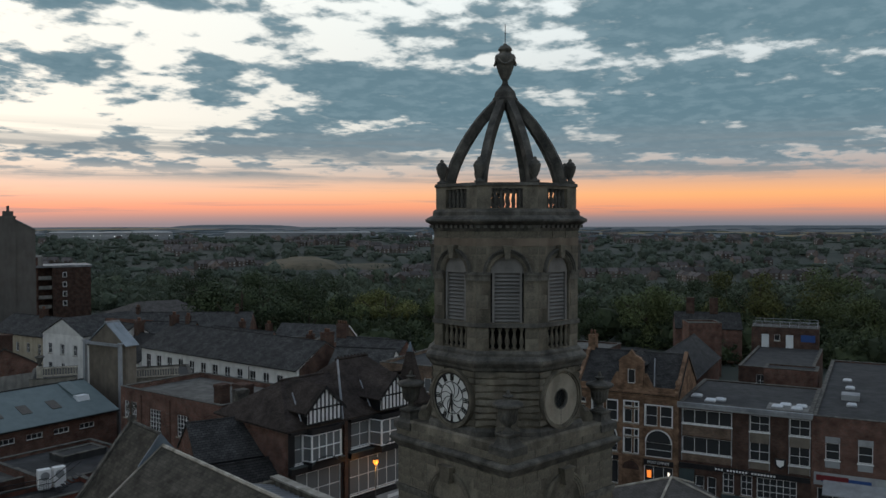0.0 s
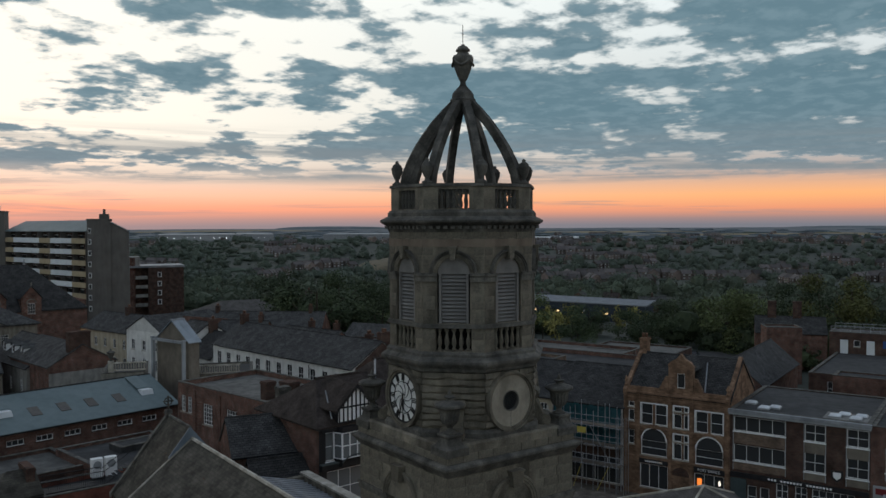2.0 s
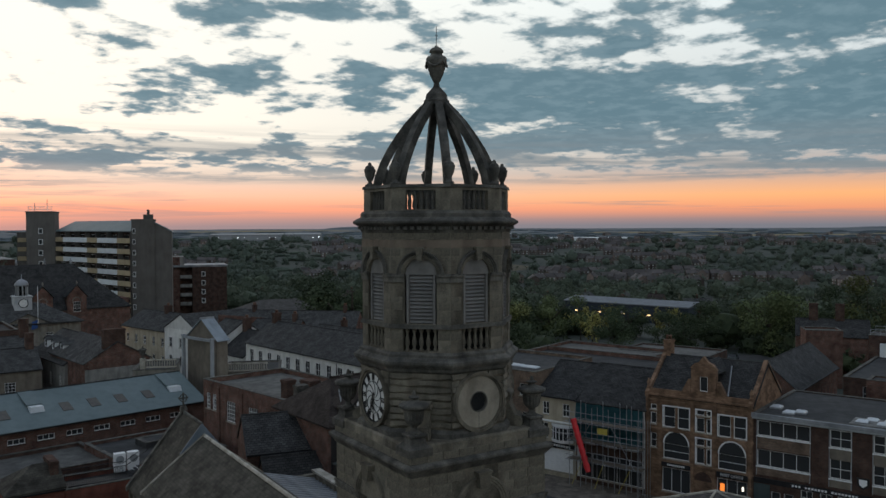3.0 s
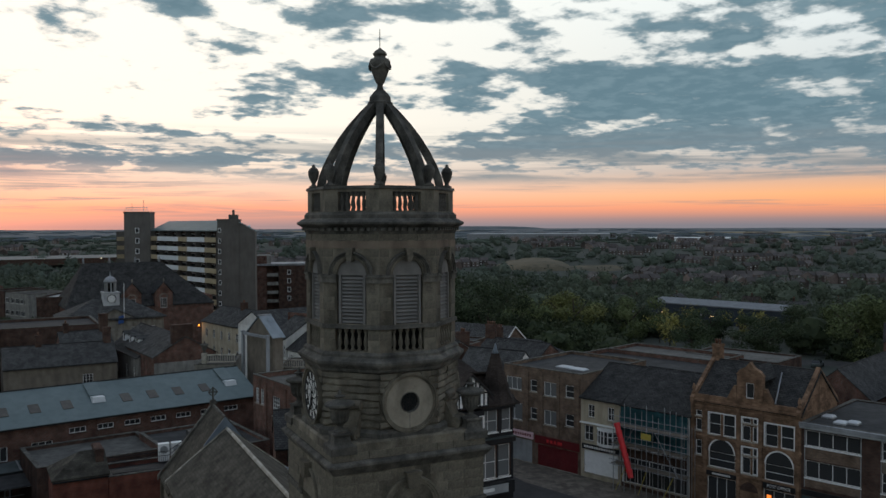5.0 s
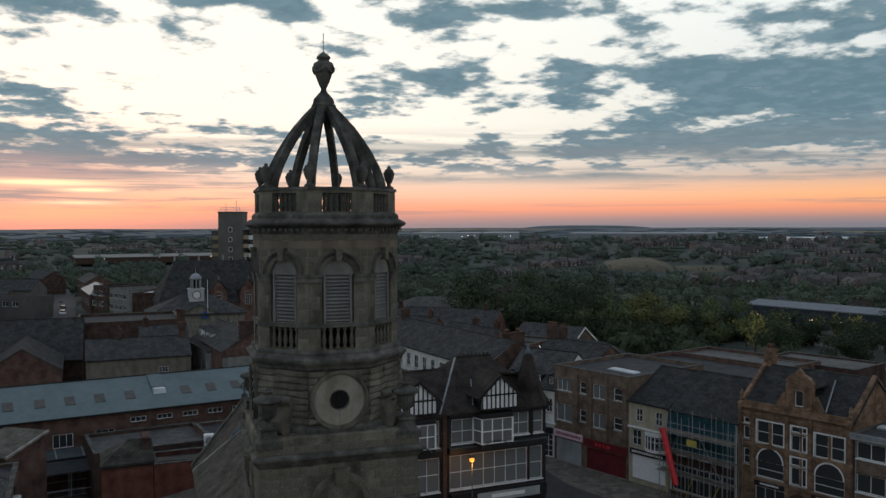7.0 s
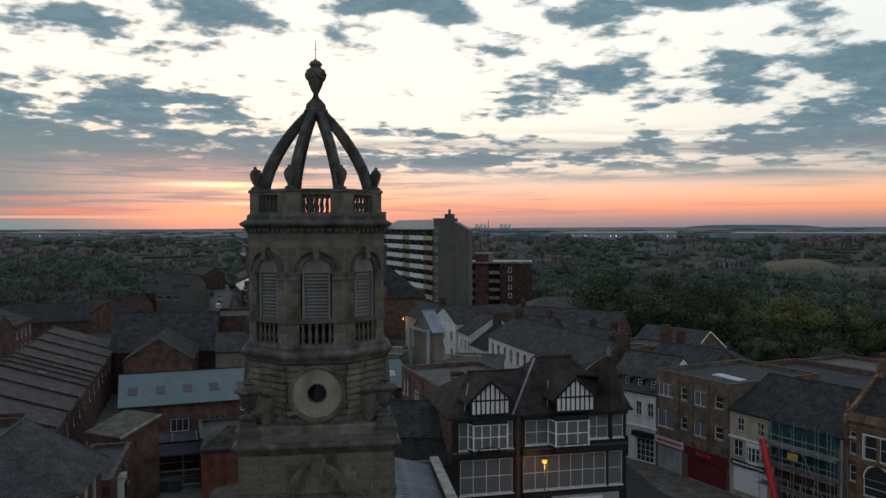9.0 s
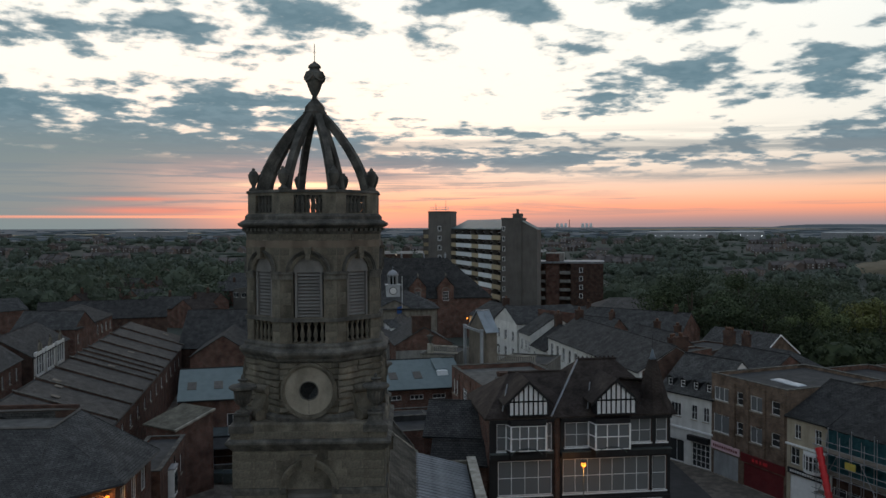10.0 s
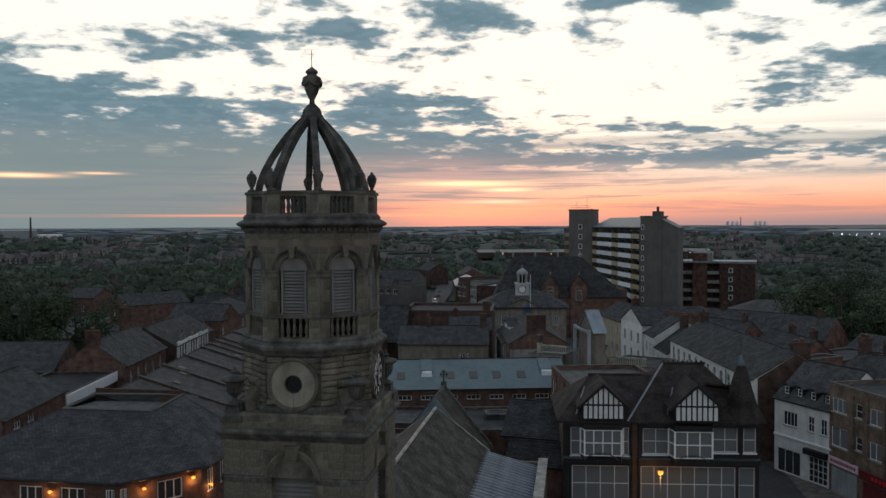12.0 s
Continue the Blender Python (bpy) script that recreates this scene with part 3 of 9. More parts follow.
def wall(bm, p, q, z0, z1, th=0.3, holes=()):
    """An upright wall from p to q, its outer side to the right of that way, with rectangular holes (u0, u1, v0, v1)."""
    p, q = Vector((*p, 0)), Vector((*q, 0))
    ln = (q - p).length
    t = (q - p) / ln
    inn = Vector((-t.y, t.x, 0)) * th
    us = sorted({0.0, ln, *[min(max(h[i], 0), ln) for h in holes for i in (0, 1)]})
    vs = sorted({z0, z1, *[min(max(h[i], z0), z1) for h in holes for i in (2, 3)]})

    def isopen(i, j):
        if not (0 <= i < len(us) - 1 and 0 <= j < len(vs) - 1):
            return True
        cu, cv = (us[i] + us[i + 1]) / 2, (vs[j] + vs[j + 1]) / 2
        return any(h[0] < cu < h[1] and h[2] < cv < h[3] for h in holes)
    cache = {}

    def vert(i, j, k):
        if (i, j, k) not in cache:
            cache[i, j, k] = bm.verts.new(p + t * us[i] + Vector((0, 0, vs[j])) + inn * k)
        return cache[i, j, k]
    for i in range(len(us) - 1):
        for j in range(len(vs) - 1):
            if isopen(i, j):
                continue
            bm.faces.new((vert(i, j, 0), vert(i + 1, j, 0), vert(i + 1, j + 1, 0), vert(i, j + 1, 0)))
            bm.faces.new((vert(i, j + 1, 1), vert(i + 1, j + 1, 1), vert(i + 1, j, 1), vert(i, j, 1)))
            if isopen(i - 1, j):
                bm.faces.new((vert(i, j, 1), vert(i, j, 0), vert(i, j + 1, 0), vert(i, j + 1, 1)))
            if isopen(i + 1, j):
                bm.faces.new((vert(i + 1, j, 0), vert(i + 1, j, 1), vert(i + 1, j + 1, 1), vert(i + 1, j + 1, 0)))
            if isopen(i, j - 1):
                bm.faces.new((vert(i, j, 0), vert(i, j, 1), vert(i + 1, j, 1), vert(i + 1, j, 0)))
            if isopen(i, j + 1):
                bm.faces.new((vert(i, j + 1, 0), vert(i + 1, j + 1, 0), vert(i + 1, j + 1, 1), vert(i, j + 1, 1)))
    return bm


WINDOWS = {}


def window(parent, p, q, u, z, w, h, bars=(2, 2), mat=None, pane=None, sill=None, deep=0.12, fr=0.06, name="window", lintel=None):
    """A framed window centred at u along the wall p-q with its foot at z."""
    mat, pane = mat or PAINT_WHITE, pane or GLASS
    key = (round(w, 3), round(h, 3), bars, mat.name, pane.name, sill and sill.name, deep, fr, lintel and lintel.name)
    if key not in WINDOWS:
        xs, zs = [-w / 2, -w / 2 + fr], [0.0, fr]
        for i in range(1, bars[0]):
            c = -w / 2 + w * i / bars[0]
            xs += [c - fr * 0.35, c + fr * 0.35]
        for j in range(1, bars[1]):
            zs += [h * j / bars[1] - fr * 0.35, h * j / bars[1] + fr * 0.35]
        xs, zs = xs + [w / 2 - fr, w / 2], zs + [h - fr, h]
        holes = [(a + w / 2, b + w / 2, c, d) for a, b in zip(xs[1::2], xs[2::2]) for c, d in zip(zs[1::2], zs[2::2])]
        bm = wall(bmesh.new(), (-w / 2, deep - 0.03), (w / 2, deep - 0.03), 0, h, 0.075, holes)
        f = part(name, bm, mat, parent)
        g = part("pane", solid_box(-w / 2 + 0.01, w / 2 - 0.01, deep + 0.005, deep + 0.02, 0.01, h - 0.01), pane, f)
        extra = []
        if sill:
            extra.append(part("sill", solid_box(-w / 2 - 0.08, w / 2 + 0.08, -0.08, deep, -0.11, -0.001), sill, f))
        if lintel:
            extra.append(part("lintel", solid_box(-w / 2 - 0.12, w / 2 + 0.12, -0.012, 0.1, h + 0.001, h + 0.22), lintel, f))
        WINDOWS[key] = (f.data, [(o.name.split(".")[0], o.data) for o in (g, *extra)])
    else:
        me, kids = WINDOWS[key]
        f = new(name, me)
        f.parent = parent
        for n, d in kids:
            new(n, d).parent = f
    t = Vector((q[0] - p[0], q[1] - p[1], 0))
    t.normalize()
    f.matrix_local = Matrix.LocRotScale(Vector((p[0], p[1], z)) + t * u, Euler((0, 0, math.atan2(t.y, t.x))), None)
    return f


def gable_roof(bm, x0, x1, y0, y1, ze, zr, over=0.25, th=0.14, yr=None):
    """Two slopes with the ridge along x."""
    yr = (y0 + y1) / 2 if yr is None else yr
    s0, s1 = (zr - ze) / (yr - y0), (zr - ze) / (y1 - yr)
    slab(bm, [(x0, y0 - over, ze - s0 * over), (x1, y0 - over, ze - s0 * over), (x1, yr, zr), (x0, yr, zr)], th)
    slab(bm, [(x0, yr, zr), (x1, yr, zr), (x1, y1 + over, ze - s1 * over), (x0, y1 + over, ze - s1 * over)], th)
    return bm


def hip_roof(bm, x0, x1, y0, y1, ze, zr, over=0.3, th=0.14, left=None, right=None):
    """Hipped roof, ridge along x; left and right: how far in each hip runs (0: a gable)."""
    yr = (y0 + y1) / 2
    left = (y1 - y0) / 2 if left is None else left
    right = (y1 - y0) / 2 if right is None else right
    a, b = (x0 + left, yr, zr), (x1 - right, yr, zr)
    x0, x1, y0, y1 = x0 - over, x1 + over, y0 - over, y1 + over
    slab(bm, [(x0, y0, ze), (x1, y0, ze), b, a], th)
    slab(bm, [(x1, y1, ze), (x0, y1, ze), a, b], th)
    if left:
        slab(bm, [(x0, y1, ze), (x0, y0, ze), a], th)
    if right:
        slab(bm, [(x1, y0, ze), (x1, y1, ze), b], th)
    return bm


def gable_end(bm, x, y0, y1, ze, zr, th=0.3, yr=None):
    yr = (y0 + y1) / 2 if yr is None else yr
    return stack(bm, [[(x, y0, ze), (x, y1, ze), (x, yr, zr)], [(x + th, y0, ze), (x + th, y1, ze), (x + th, yr, zr)]])


def chimney(parent, x, y, z0, z1, w=0.9, d=0.6, pots=3, mat=None):
    bm = solid_box(x - w / 2, x + w / 2, y - d / 2, y + d / 2, z0, z1 - 0.25)
    box(bm, x - w / 2 - 0.06, x + w / 2 + 0.06, y - d / 2 - 0.06, y + d / 2 + 0.06, z1 - 0.25, z1 - 0.1)
    box(bm, x - w / 2 - 0.02, x + w / 2 + 0.02, y - d / 2 - 0.02, y + d / 2 + 0.02, z1 - 0.1, z1)
    c = part("chimney", bm, mat or BRICK_DARK, parent)
    for i in range(pots):
        px = x + (i - (pots - 1) / 2) * w / max(pots, 1)
        part("chimney_pot", lathe(bmesh.new(), [(0.13, 0), (0.12, 0.35), (0.15, 0.4), (0.13, 0.45)], 10, px, y, z1), POT, c)
    return c


def facade_pose(p, q, z=0.0):
    """Local frame of a building: x along its front from p to q, y inwards, z up."""
    return Matrix.LocRotScale((p[0], p[1], z), Euler((0, 0, math.atan2(q[1] - p[1], q[0] - p[0]))), None)


def length(p, q):
    return math.hypot(q[0] - p[0], q[1] - p[1])


def wall_ring(x0, x1, y0, y1, t, z0, z1):
    """A closed rectangular kerb as one solid."""
    bm = bmesh.new()
    loops = [[bm.verts.new((*p, z)) for p in ((x0 + o, y0 + o), (x1 - o, y0 + o), (x1 - o, y1 - o), (x0 + o, y1 - o))] for o, z in ((0, z0), (0, z1), (t, z1), (t, z0))]
    for a, b in zip(loops, loops[1:] + loops[:1]):
        for i in range(4):
            j = (i + 1) % 4
            bm.faces.new((a[i], a[j], b[j], b[i]))
    return bm


def house(name, label, category, p, q, depth, ze, zr=None, walls=None, roof=None, wins=(), roof_kind="gable", chims=(), z=0.0, group="", parapet=0.35, gutter=True,
          left=None, right=None, side_wins=(), over=0.25, back=0.0, yr=None):
    """A building on a plan of its front line p-q. wins: (u, z, w, h, bars, pane, sill) on the front; side_wins the same on the left end."""
    h = thing(name, facade_pose(p, q, z), label, category, group)
    w = length(p, q)
    walls, roof = walls or BRICK, roof or SLATE
    flat = roof_kind == "flat"
    top = ze + (parapet if flat else 0)
    th = 0.3
    holes = [(k[0] - k[2] / 2, k[0] + k[2] / 2, k[1], k[1] + k[3]) for k in wins]
    part("front_wall", wall(bmesh.new(), (0, 0), (w, 0), back, top, th, holes), walls, h)
    sh = [(k[0] - k[2] / 2 - th, k[0] + k[2] / 2 - th, k[1], k[1] + k[3]) for k in side_wins]
    part("side_wall", wall(bmesh.new(), (0, depth - th), (0, th), back, top, th, sh), walls, h)
    part("side_wall", wall(bmesh.new(), (w, th), (w, depth - th), back, top, th), walls, h)
    part("back_wall", wall(bmesh.new(), (w, depth), (0, depth), back, top, th), walls, h)
    for k in wins:
        window(h, (0, 0), (w, 0), *k[:4], *(k[4:5] or ((2, 2),)), pane=k[5] if len(k) > 5 else None, sill=k[6] if len(k) > 6 else STONE_PALE)
    for k in side_wins:
        window(h, (0, depth), (0, 0), *k[:4], *(k[4:5] or ((2, 2),)), pane=k[5] if len(k) > 5 else None, sill=k[6] if len(k) > 6 else STONE_PALE)
    # hidden slab under the roof, painted near-black like an unlit room
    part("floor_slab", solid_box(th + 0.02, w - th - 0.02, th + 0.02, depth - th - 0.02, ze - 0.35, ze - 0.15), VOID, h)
    if flat:
        part("roof", solid_box(th + 0.003, w - th - 0.003, th + 0.003, depth - th - 0.003, ze - 0.14, ze), roof, h)
        part("coping", wall_ring(-0.05, w + 0.05, -0.05, depth + 0.05, th + 0.1, top + 0.002, top + 0.07), STONE_DARK, h)
    elif roof_kind == "gable":
        part("roof", gable_roof(bmesh.new(), -0.1, w + 0.1, 0, depth, ze + 0.12, zr, over, yr=yr), roof, h)
        part("gable", gable_end(bmesh.new(), 0.0, 0.0, depth, ze, zr - 0.15, th, yr), walls, h)
        part("gable", gable_end(bmesh.new(), w - th, 0.0, depth, ze, zr - 0.15, th, yr), walls, h)
        part("ridge_tiles", solid_box(-0.1, w + 0.1, (yr or depth / 2) - 0.12, (yr or depth / 2) + 0.12, zr - 0.04, zr + 0.07, 0.06), TILE_BROWN if roof is TILE_BROWN else SLATE_DARK, h)
    else:
        part("roof", hip_roof(bmesh.new(), 0, w, 0, depth, ze + 0.1, zr, over, left=left, right=right), roof, h)
        if left == 0:
            part("gable", gable_end(bmesh.new(), 0.0, 0.0, depth, ze, zr - 0.15, th), walls, h)
        if right == 0:
            part("gable", gable_end(bmesh.new(), w - th, 0.0, depth, ze, zr - 0.15, th), walls, h)
    if gutter and not flat:
        part("gutter", solid_box(-0.05, w + 0.05, -over - 0.12, -over - 0.005, ze - 0.16, ze - 0.05), IRON, h)
    for c in chims:
        chimney(h, *c)
    return h

# ---- church tower ----
def tower_stage(name, rings, parent, mat, label=""):
    return part(name, stack(bmesh.new(), rings), mat, parent, label)


def urn_profile(s):
    return [(r * s, h * s) for r, h in ((0.22, 0), (0.22, 0.08), (0.13, 0.14), (0.11, 0.26), (0.20, 0.34), (0.30, 0.46), (0.36, 0.72), (0.42, 0.98), (0.44, 1.02),
                                        (0.56, 1.07), (0.58, 1.15), (0.52, 1.20), (0.36, 1.25), (0.22, 1.33), (0.10, 1.38), (0.09, 1.46), (0.14, 1.52), (0.06, 1.62))]


def fluted_urn(s):
    """A wide bowl on a turned foot, its body cut with flutes, a flat lid and a leafy knob."""
    prof = [(0.24, 0, 0), (0.24, 0.07, 0), (0.14, 0.12, 0), (0.10, 0.22, 0), (0.14, 0.30, 0), (0.26, 0.38, 1), (0.335, 0.52, 1), (0.36, 0.78, 1), (0.385, 0.90, 0), (0.50, 0.96, 0), (0.55, 1.0, 0),
            (0.55, 1.07, 0), (0.48, 1.11, 0), (0.30, 1.15, 0), (0.14, 1.21, 0), (0.11, 1.26, 0), (0.19, 1.30, 1), (0.21, 1.34, 1), (0.08, 1.38, 0), (0.07, 1.46, 0), (0.03, 1.56, 0)]
    n = 32
    return stack(bmesh.new(), [[(s * r * (1 - 0.1 * fl * (i % 2)) * math.cos(2 * math.pi * i / n), s * r * (1 - 0.1 * fl * (i % 2)) * math.sin(2 * math.pi * i / n), s * h) for i in range(n)] for r, h, fl in prof])


def church_tower():
    t = thing("church_tower", pose(0, 0, 0), "sooty sandstone church tower with octagonal belfry, clocks and open stone crown", "church tower")
    # shaft: plain block work below, laid in courses
    H = 2.84
    holes = [(H - 0.85, H + 0.85, 14.0, 16.75)]
    for k in range(4):
        a, b = [(-H, -H), (H, -H), (H, H), (-H, H)][k], [(-H, -H), (H, -H), (H, H), (-H, H)][(k + 1) % 4]
        d = Vector((b[0] - a[0], b[1] - a[1])).normalized() * 0.5
        trim = (0, 0) if k % 2 == 0 else (1, 1)
        p, q = (a[0] + d.x * trim[0], a[1] + d.y * trim[0]), (b[0] - d.x * trim[1], b[1] - d.y * trim[1])
        part("shaft_wall", wall(bmesh.new(), p, q, 0, 18.2, 0.5, [(h[0] - 0.5 * trim[0], h[1] - 0.5 * trim[0], h[2], h[3]) for h in holes]), STONE, t)
    # block behind the openings, its near-black colour painted as inside shade
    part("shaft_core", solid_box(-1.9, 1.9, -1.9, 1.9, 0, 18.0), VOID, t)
    tower_stage("cornice", [square(H, 18.2), square(H + 0.06, 18.28), square(H + 0.12, 18.36), square(H + 0.24, 18.50), square(H + 0.24, 18.58), square(H + 0.1, 18.66)], t, STONE_DARK)
    tower_stage("blocking_course", [square(H + 0.04, 18.66), square(H + 0.04, 19.2), square(H - 0.02, 19.26)], t, STONE)
    for k in range(4):
        R = Matrix.Rotation(math.pi / 2 * k, 4, "Z")
        bay = share("belfry_opening", bmesh_data("opening_arch", lambda: arch_band(0.86, 1.12, 0.10, 16.75)), t, R @ Matrix.Translation((0, -H, 0)))
        bay.data.materials.append(STONE) if not bay.data.materials else None
        share("keystone", bmesh_data("keystone_big", lambda: key_block(17.48, 17.98, 0.20, 0.27, 0.26), STONE), t, R @ Matrix.Translation((0, -H, 0)))
        share("tympanum", bmesh_data("tympanum_big", lambda: lunette(0.86, 16.75, 0.10), STONE), t, R @ Matrix.Translation((0, -H, 0)))
        for i in range(15):
            share("louvre_board", bmesh_data("louvre_big", lambda: louvre(1.7, 0.22), LOUVRE), bay, Matrix.Translation((0, 0.28, 16.62 - 0.18 * i)))
    for k in range(4):
        R = Matrix.Rotation(math.pi / 2 * k, 4, "Z") @ Matrix.Translation((0, -H, 0))
        for sx in (-1, 1):
            share("impost", bmesh_data("impost_big%d" % sx, lambda: box(solid_box(*sorted((sx * 0.87, sx * (H + 0.09))), -0.09, 0.1, 16.70, 16.80, 0.01), *sorted((sx * 0.87, sx * (H + 0.05))), -0.05, 0.1, 16.54, 16.699), STONE_DARK), t, R)
        block_face(t, R, H - 0.01, [14.3 + 0.373 * i for i in range(7)], lambda a, b, c, d: a < 0.87 and b > -0.87, k, 0.95)
        block_face(t, R, H - 0.01, [16.81, 17.15, 17.49, 17.83, 18.17], lambda a, b, c, d: math.hypot(max(a, -b, 0.0), c - 16.75) < 1.12 or (d > 17.4 and a < 0.32 and b > -0.32), k + 5, 0.8)
        block_face(t, Matrix.Rotation(math.pi / 2 * k, 4, "Z") @ Matrix.Translation((0, -H - 0.05, 0)), H + 0.03, [18.67, 18.94], lambda a, b, c, d: False, k + 40, 0.62)
        block_face(t, Matrix.Rotation(math.pi / 2 * k, 4, "Z") @ Matrix.Translation((0, -H - 0.02, 0)), H + 0.0, [18.94, 19.21], lambda a, b, c, d: False, k + 50, 1.0)
    # clock stage
    tower_stage("clock_stage_plinth", [octo(2.78, 19.2), octo(2.78, 19.42), octo(2.66, 19.52)], t, STONE_DARK)
    tower_stage("clock_stage", [octo(2.6, 19.4), octo(2.6, 21.5)], t, STONE)
    ashlar(t, 2.63, [19.54 + 0.24 * i for i in range(9)], 1)
    tower_stage("cornice", [octo(2.64, 21.46), octo(2.72, 21.52), octo(2.76, 21.62), octo(2.86, 21.74), octo(2.89, 21.80), octo(2.89, 21.88), octo(2.72, 22.0), octo(2.68, 22.02)], t, STONE_DARK)
    for k in range(4):
        R = Matrix.Rotation(math.pi / 2 * k, 4, "Z")
        clock_face(t, R, k in (3, 1))
        scroll = share("scroll_buttress", bmesh_data("scroll", scroll_mesh, STONE), t, R @ Matrix.Rotation(math.pi / 4, 4, "Z"))
        ped = share("pedestal", bmesh_data("pedestal", lambda: stack(bmesh.new(), [square(0.46, 0), square(0.46, 0.26), square(0.34, 0.34), square(0.30, 0.40), square(0.27, 0.58), square(0.31, 0.64), square(0.31, 0.70)]), STONE_DARK), t,
                    R @ Matrix.Translation((-2.5, -2.5, 18.9)))
        urn = share("urn", bmesh_data("corner_urn", lambda: fluted_urn(0.94), STONE_DARK), t, R @ Matrix.Translation((-2.5, -2.5, 19.58)))
    # belfry
    tower_stage("belfry_plinth", [octo(2.7, 22.0), octo(2.7, 22.1), octo(2.62, 22.18)], t, STONE_DARK)
    # black octagon behind the louvres paints the shade between the boards
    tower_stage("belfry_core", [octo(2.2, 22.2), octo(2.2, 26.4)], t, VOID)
    A = 2.58
    e = A * math.tan(math.pi / 8)
    for k in range(8):
        R = Matrix.Rotation(math.pi / 4 * k, 4, "Z")
        bm = wall(bmesh.new(), (-e, -A), (e, -A), 22.14, 26.35, 0.3, [(e - 0.57, e + 0.57, 23.16, 25.45), (e - 0.62, e + 0.62, 22.22, 22.99)])
        w = part("belfry_wall", bm, STONE, t)
        w.matrix_local = R
        share("arch", bmesh_data("belfry_arch", lambda: arch_band(0.58, 0.70, 0.06, 24.86), STONE), t, R @ Matrix.Translation((0, -A, 0)))
        share("archivolt", bmesh_data("belfry_arch2", lambda: arch_band(0.70, 0.84, 0.14, 24.86, 22, 3), STONE_DARK), t, R @ Matrix.Translation((0, -A, 0)))
        share("spandrel", bmesh_data("spandrel", lambda: spandrels(0.57, 24.86, 25.46, 0.57, 0.15), STONE), t, R @ Matrix.Translation((0, -A, 0)))
        share("keystone", bmesh_data("keystone", lambda: key_block(25.36, 25.74, 0.08, 0.125, 0.2), STONE), t, R @ Matrix.Translation((0, -A, 0)))
        share("lunette", bmesh_data("lunette", lambda: lunette(0.575, 24.86, 0.09), LUNETTE), t, R @ Matrix.Translation((0, -A, 0)))
        for s in (-1, 1):
            share("impost", bmesh_data("impost", lambda: box(solid_box(0.575, e + 0.035, -0.10, 0.04, 24.80, 24.90, 0.01), 0.575, e + 0.02, -0.05, 0.04, 24.60, 24.7999), STONE_DARK), t,
                  R @ Matrix.Translation((0, -A, 0)) @ (Matrix.Identity(4) if s > 0 else Matrix.Translation((-e - 0.595, 0, 0))))
        for s in (-1, 1):
            share("louvre_frame", bmesh_data("louvre_frame", lambda: solid_box(-0.04, 0.04, 0.05, 0.16, 23.16, 24.86), LUNETTE), w, Matrix.Translation((s * 0.475, -A, 0)))
        share("sill", bmesh_data("belfry_sill", lambda: solid_box(-e - 0.035, e + 0.035, -0.085, 0.04, 23.0, 23.14, 0.015), STONE_DARK), t, R @ Matrix.Translation((0, -A, 0)))
        for i in range(13):
            share("louvre_board", bmesh_data("louvre_small", lambda: louvre(0.95, 0.15), LOUVRE), w, Matrix.Translation((0, -A + 0.10, 24.80 - 0.128 * i)))
        for i in range(5):
            share("baluster", bmesh_data("baluster_low", lambda: lathe(bmesh.new(), [(0.08, 0), (0.08, 0.06), (0.04, 0.11), (0.085, 0.24), (0.08, 0.34), (0.04, 0.56), (0.045, 0.62), (0.08, 0.68), (0.08, 0.77)], 10), STONE), w,
                  Matrix.Translation((-0.5 + 0.25 * i, -A + 0.1, 22.22)))
        for i in range(9):
            share("dentil", bmesh_data("dentil", lambda: solid_box(-0.06, 0.06, -0.12, 0.06, 26.42, 26.53), STONE_DARK), t, R @ Matrix.Translation((-1.0 + 0.25 * i, -A - 0.06, 0)))
    tower_stage("frieze_band", [octo(A + 0.022, 25.80), octo(A + 0.022, 26.06)], t, FRIEZE)
    for k in range(8):
        R = Matrix.Rotation(math.pi / 4 * k, 4, "Z") @ Matrix.Translation((0, -A, 0))
        block_face(t, R, e - 0.01, [22.2, 22.6, 22.99], lambda a, b, c, d: a < 0.63 and b > -0.63, k, 0.52)
        block_face(t, R, e - 0.01, [23.15, 23.63, 24.11, 24.59], lambda a, b, c, d: a < 0.58 and b > -0.58, k + 9, 0.52)
        block_face(t, R, e - 0.01, [24.91, 25.20, 25.49, 25.79], lambda a, b, c, d: math.hypot(max(a, -b, 0.0), c - 24.86) < 0.85, k + 20, 0.36)
        block_face(t, R, e - 0.01, [26.07, 26.32], lambda a, b, c, d: False, k + 30, 0.7)
    tower_stage("cornice", [octo(A + 0.02, 26.3), octo(A + 0.06, 26.4), octo(A + 0.1, 26.52), octo(2.86, 26.62), octo(2.90, 26.66), octo(2.90, 26.72), octo(2.7, 26.84), octo(2.62, 26.86)], t, STONE_DARK)
    # parapet with balusters
    B = 2.52
    tower_stage("parapet_plinth", [octo(2.64, 26.84), octo(2.64, 26.98), octo(2.56, 27.08)], t, STONE_DARK)
    part("crown_floor", stack(bmesh.new(), [octo(2.2, 27.0), octo(2.2, 27.1)]), LEAD, t)
    eb = B * math.tan(math.pi / 8)
    for k in range(8):
        R = Matrix.Rotation(math.pi / 4 * k, 4, "Z")
        w = part("parapet", wall(bmesh.new(), (-eb, -B), (eb, -B), 27.06, 27.88, 0.26, [(eb - 0.54, eb + 0.54, 27.12, 27.78)]), STONE, t)
        w.matrix_local = R
        share("rail", bmesh_data("rail", lambda: solid_box(-eb - 0.03, eb + 0.03, -0.06, 0.3, 27.882, 27.99, 0.02), STONE_DARK), w, Matrix.Translation((0, -B, 0)))
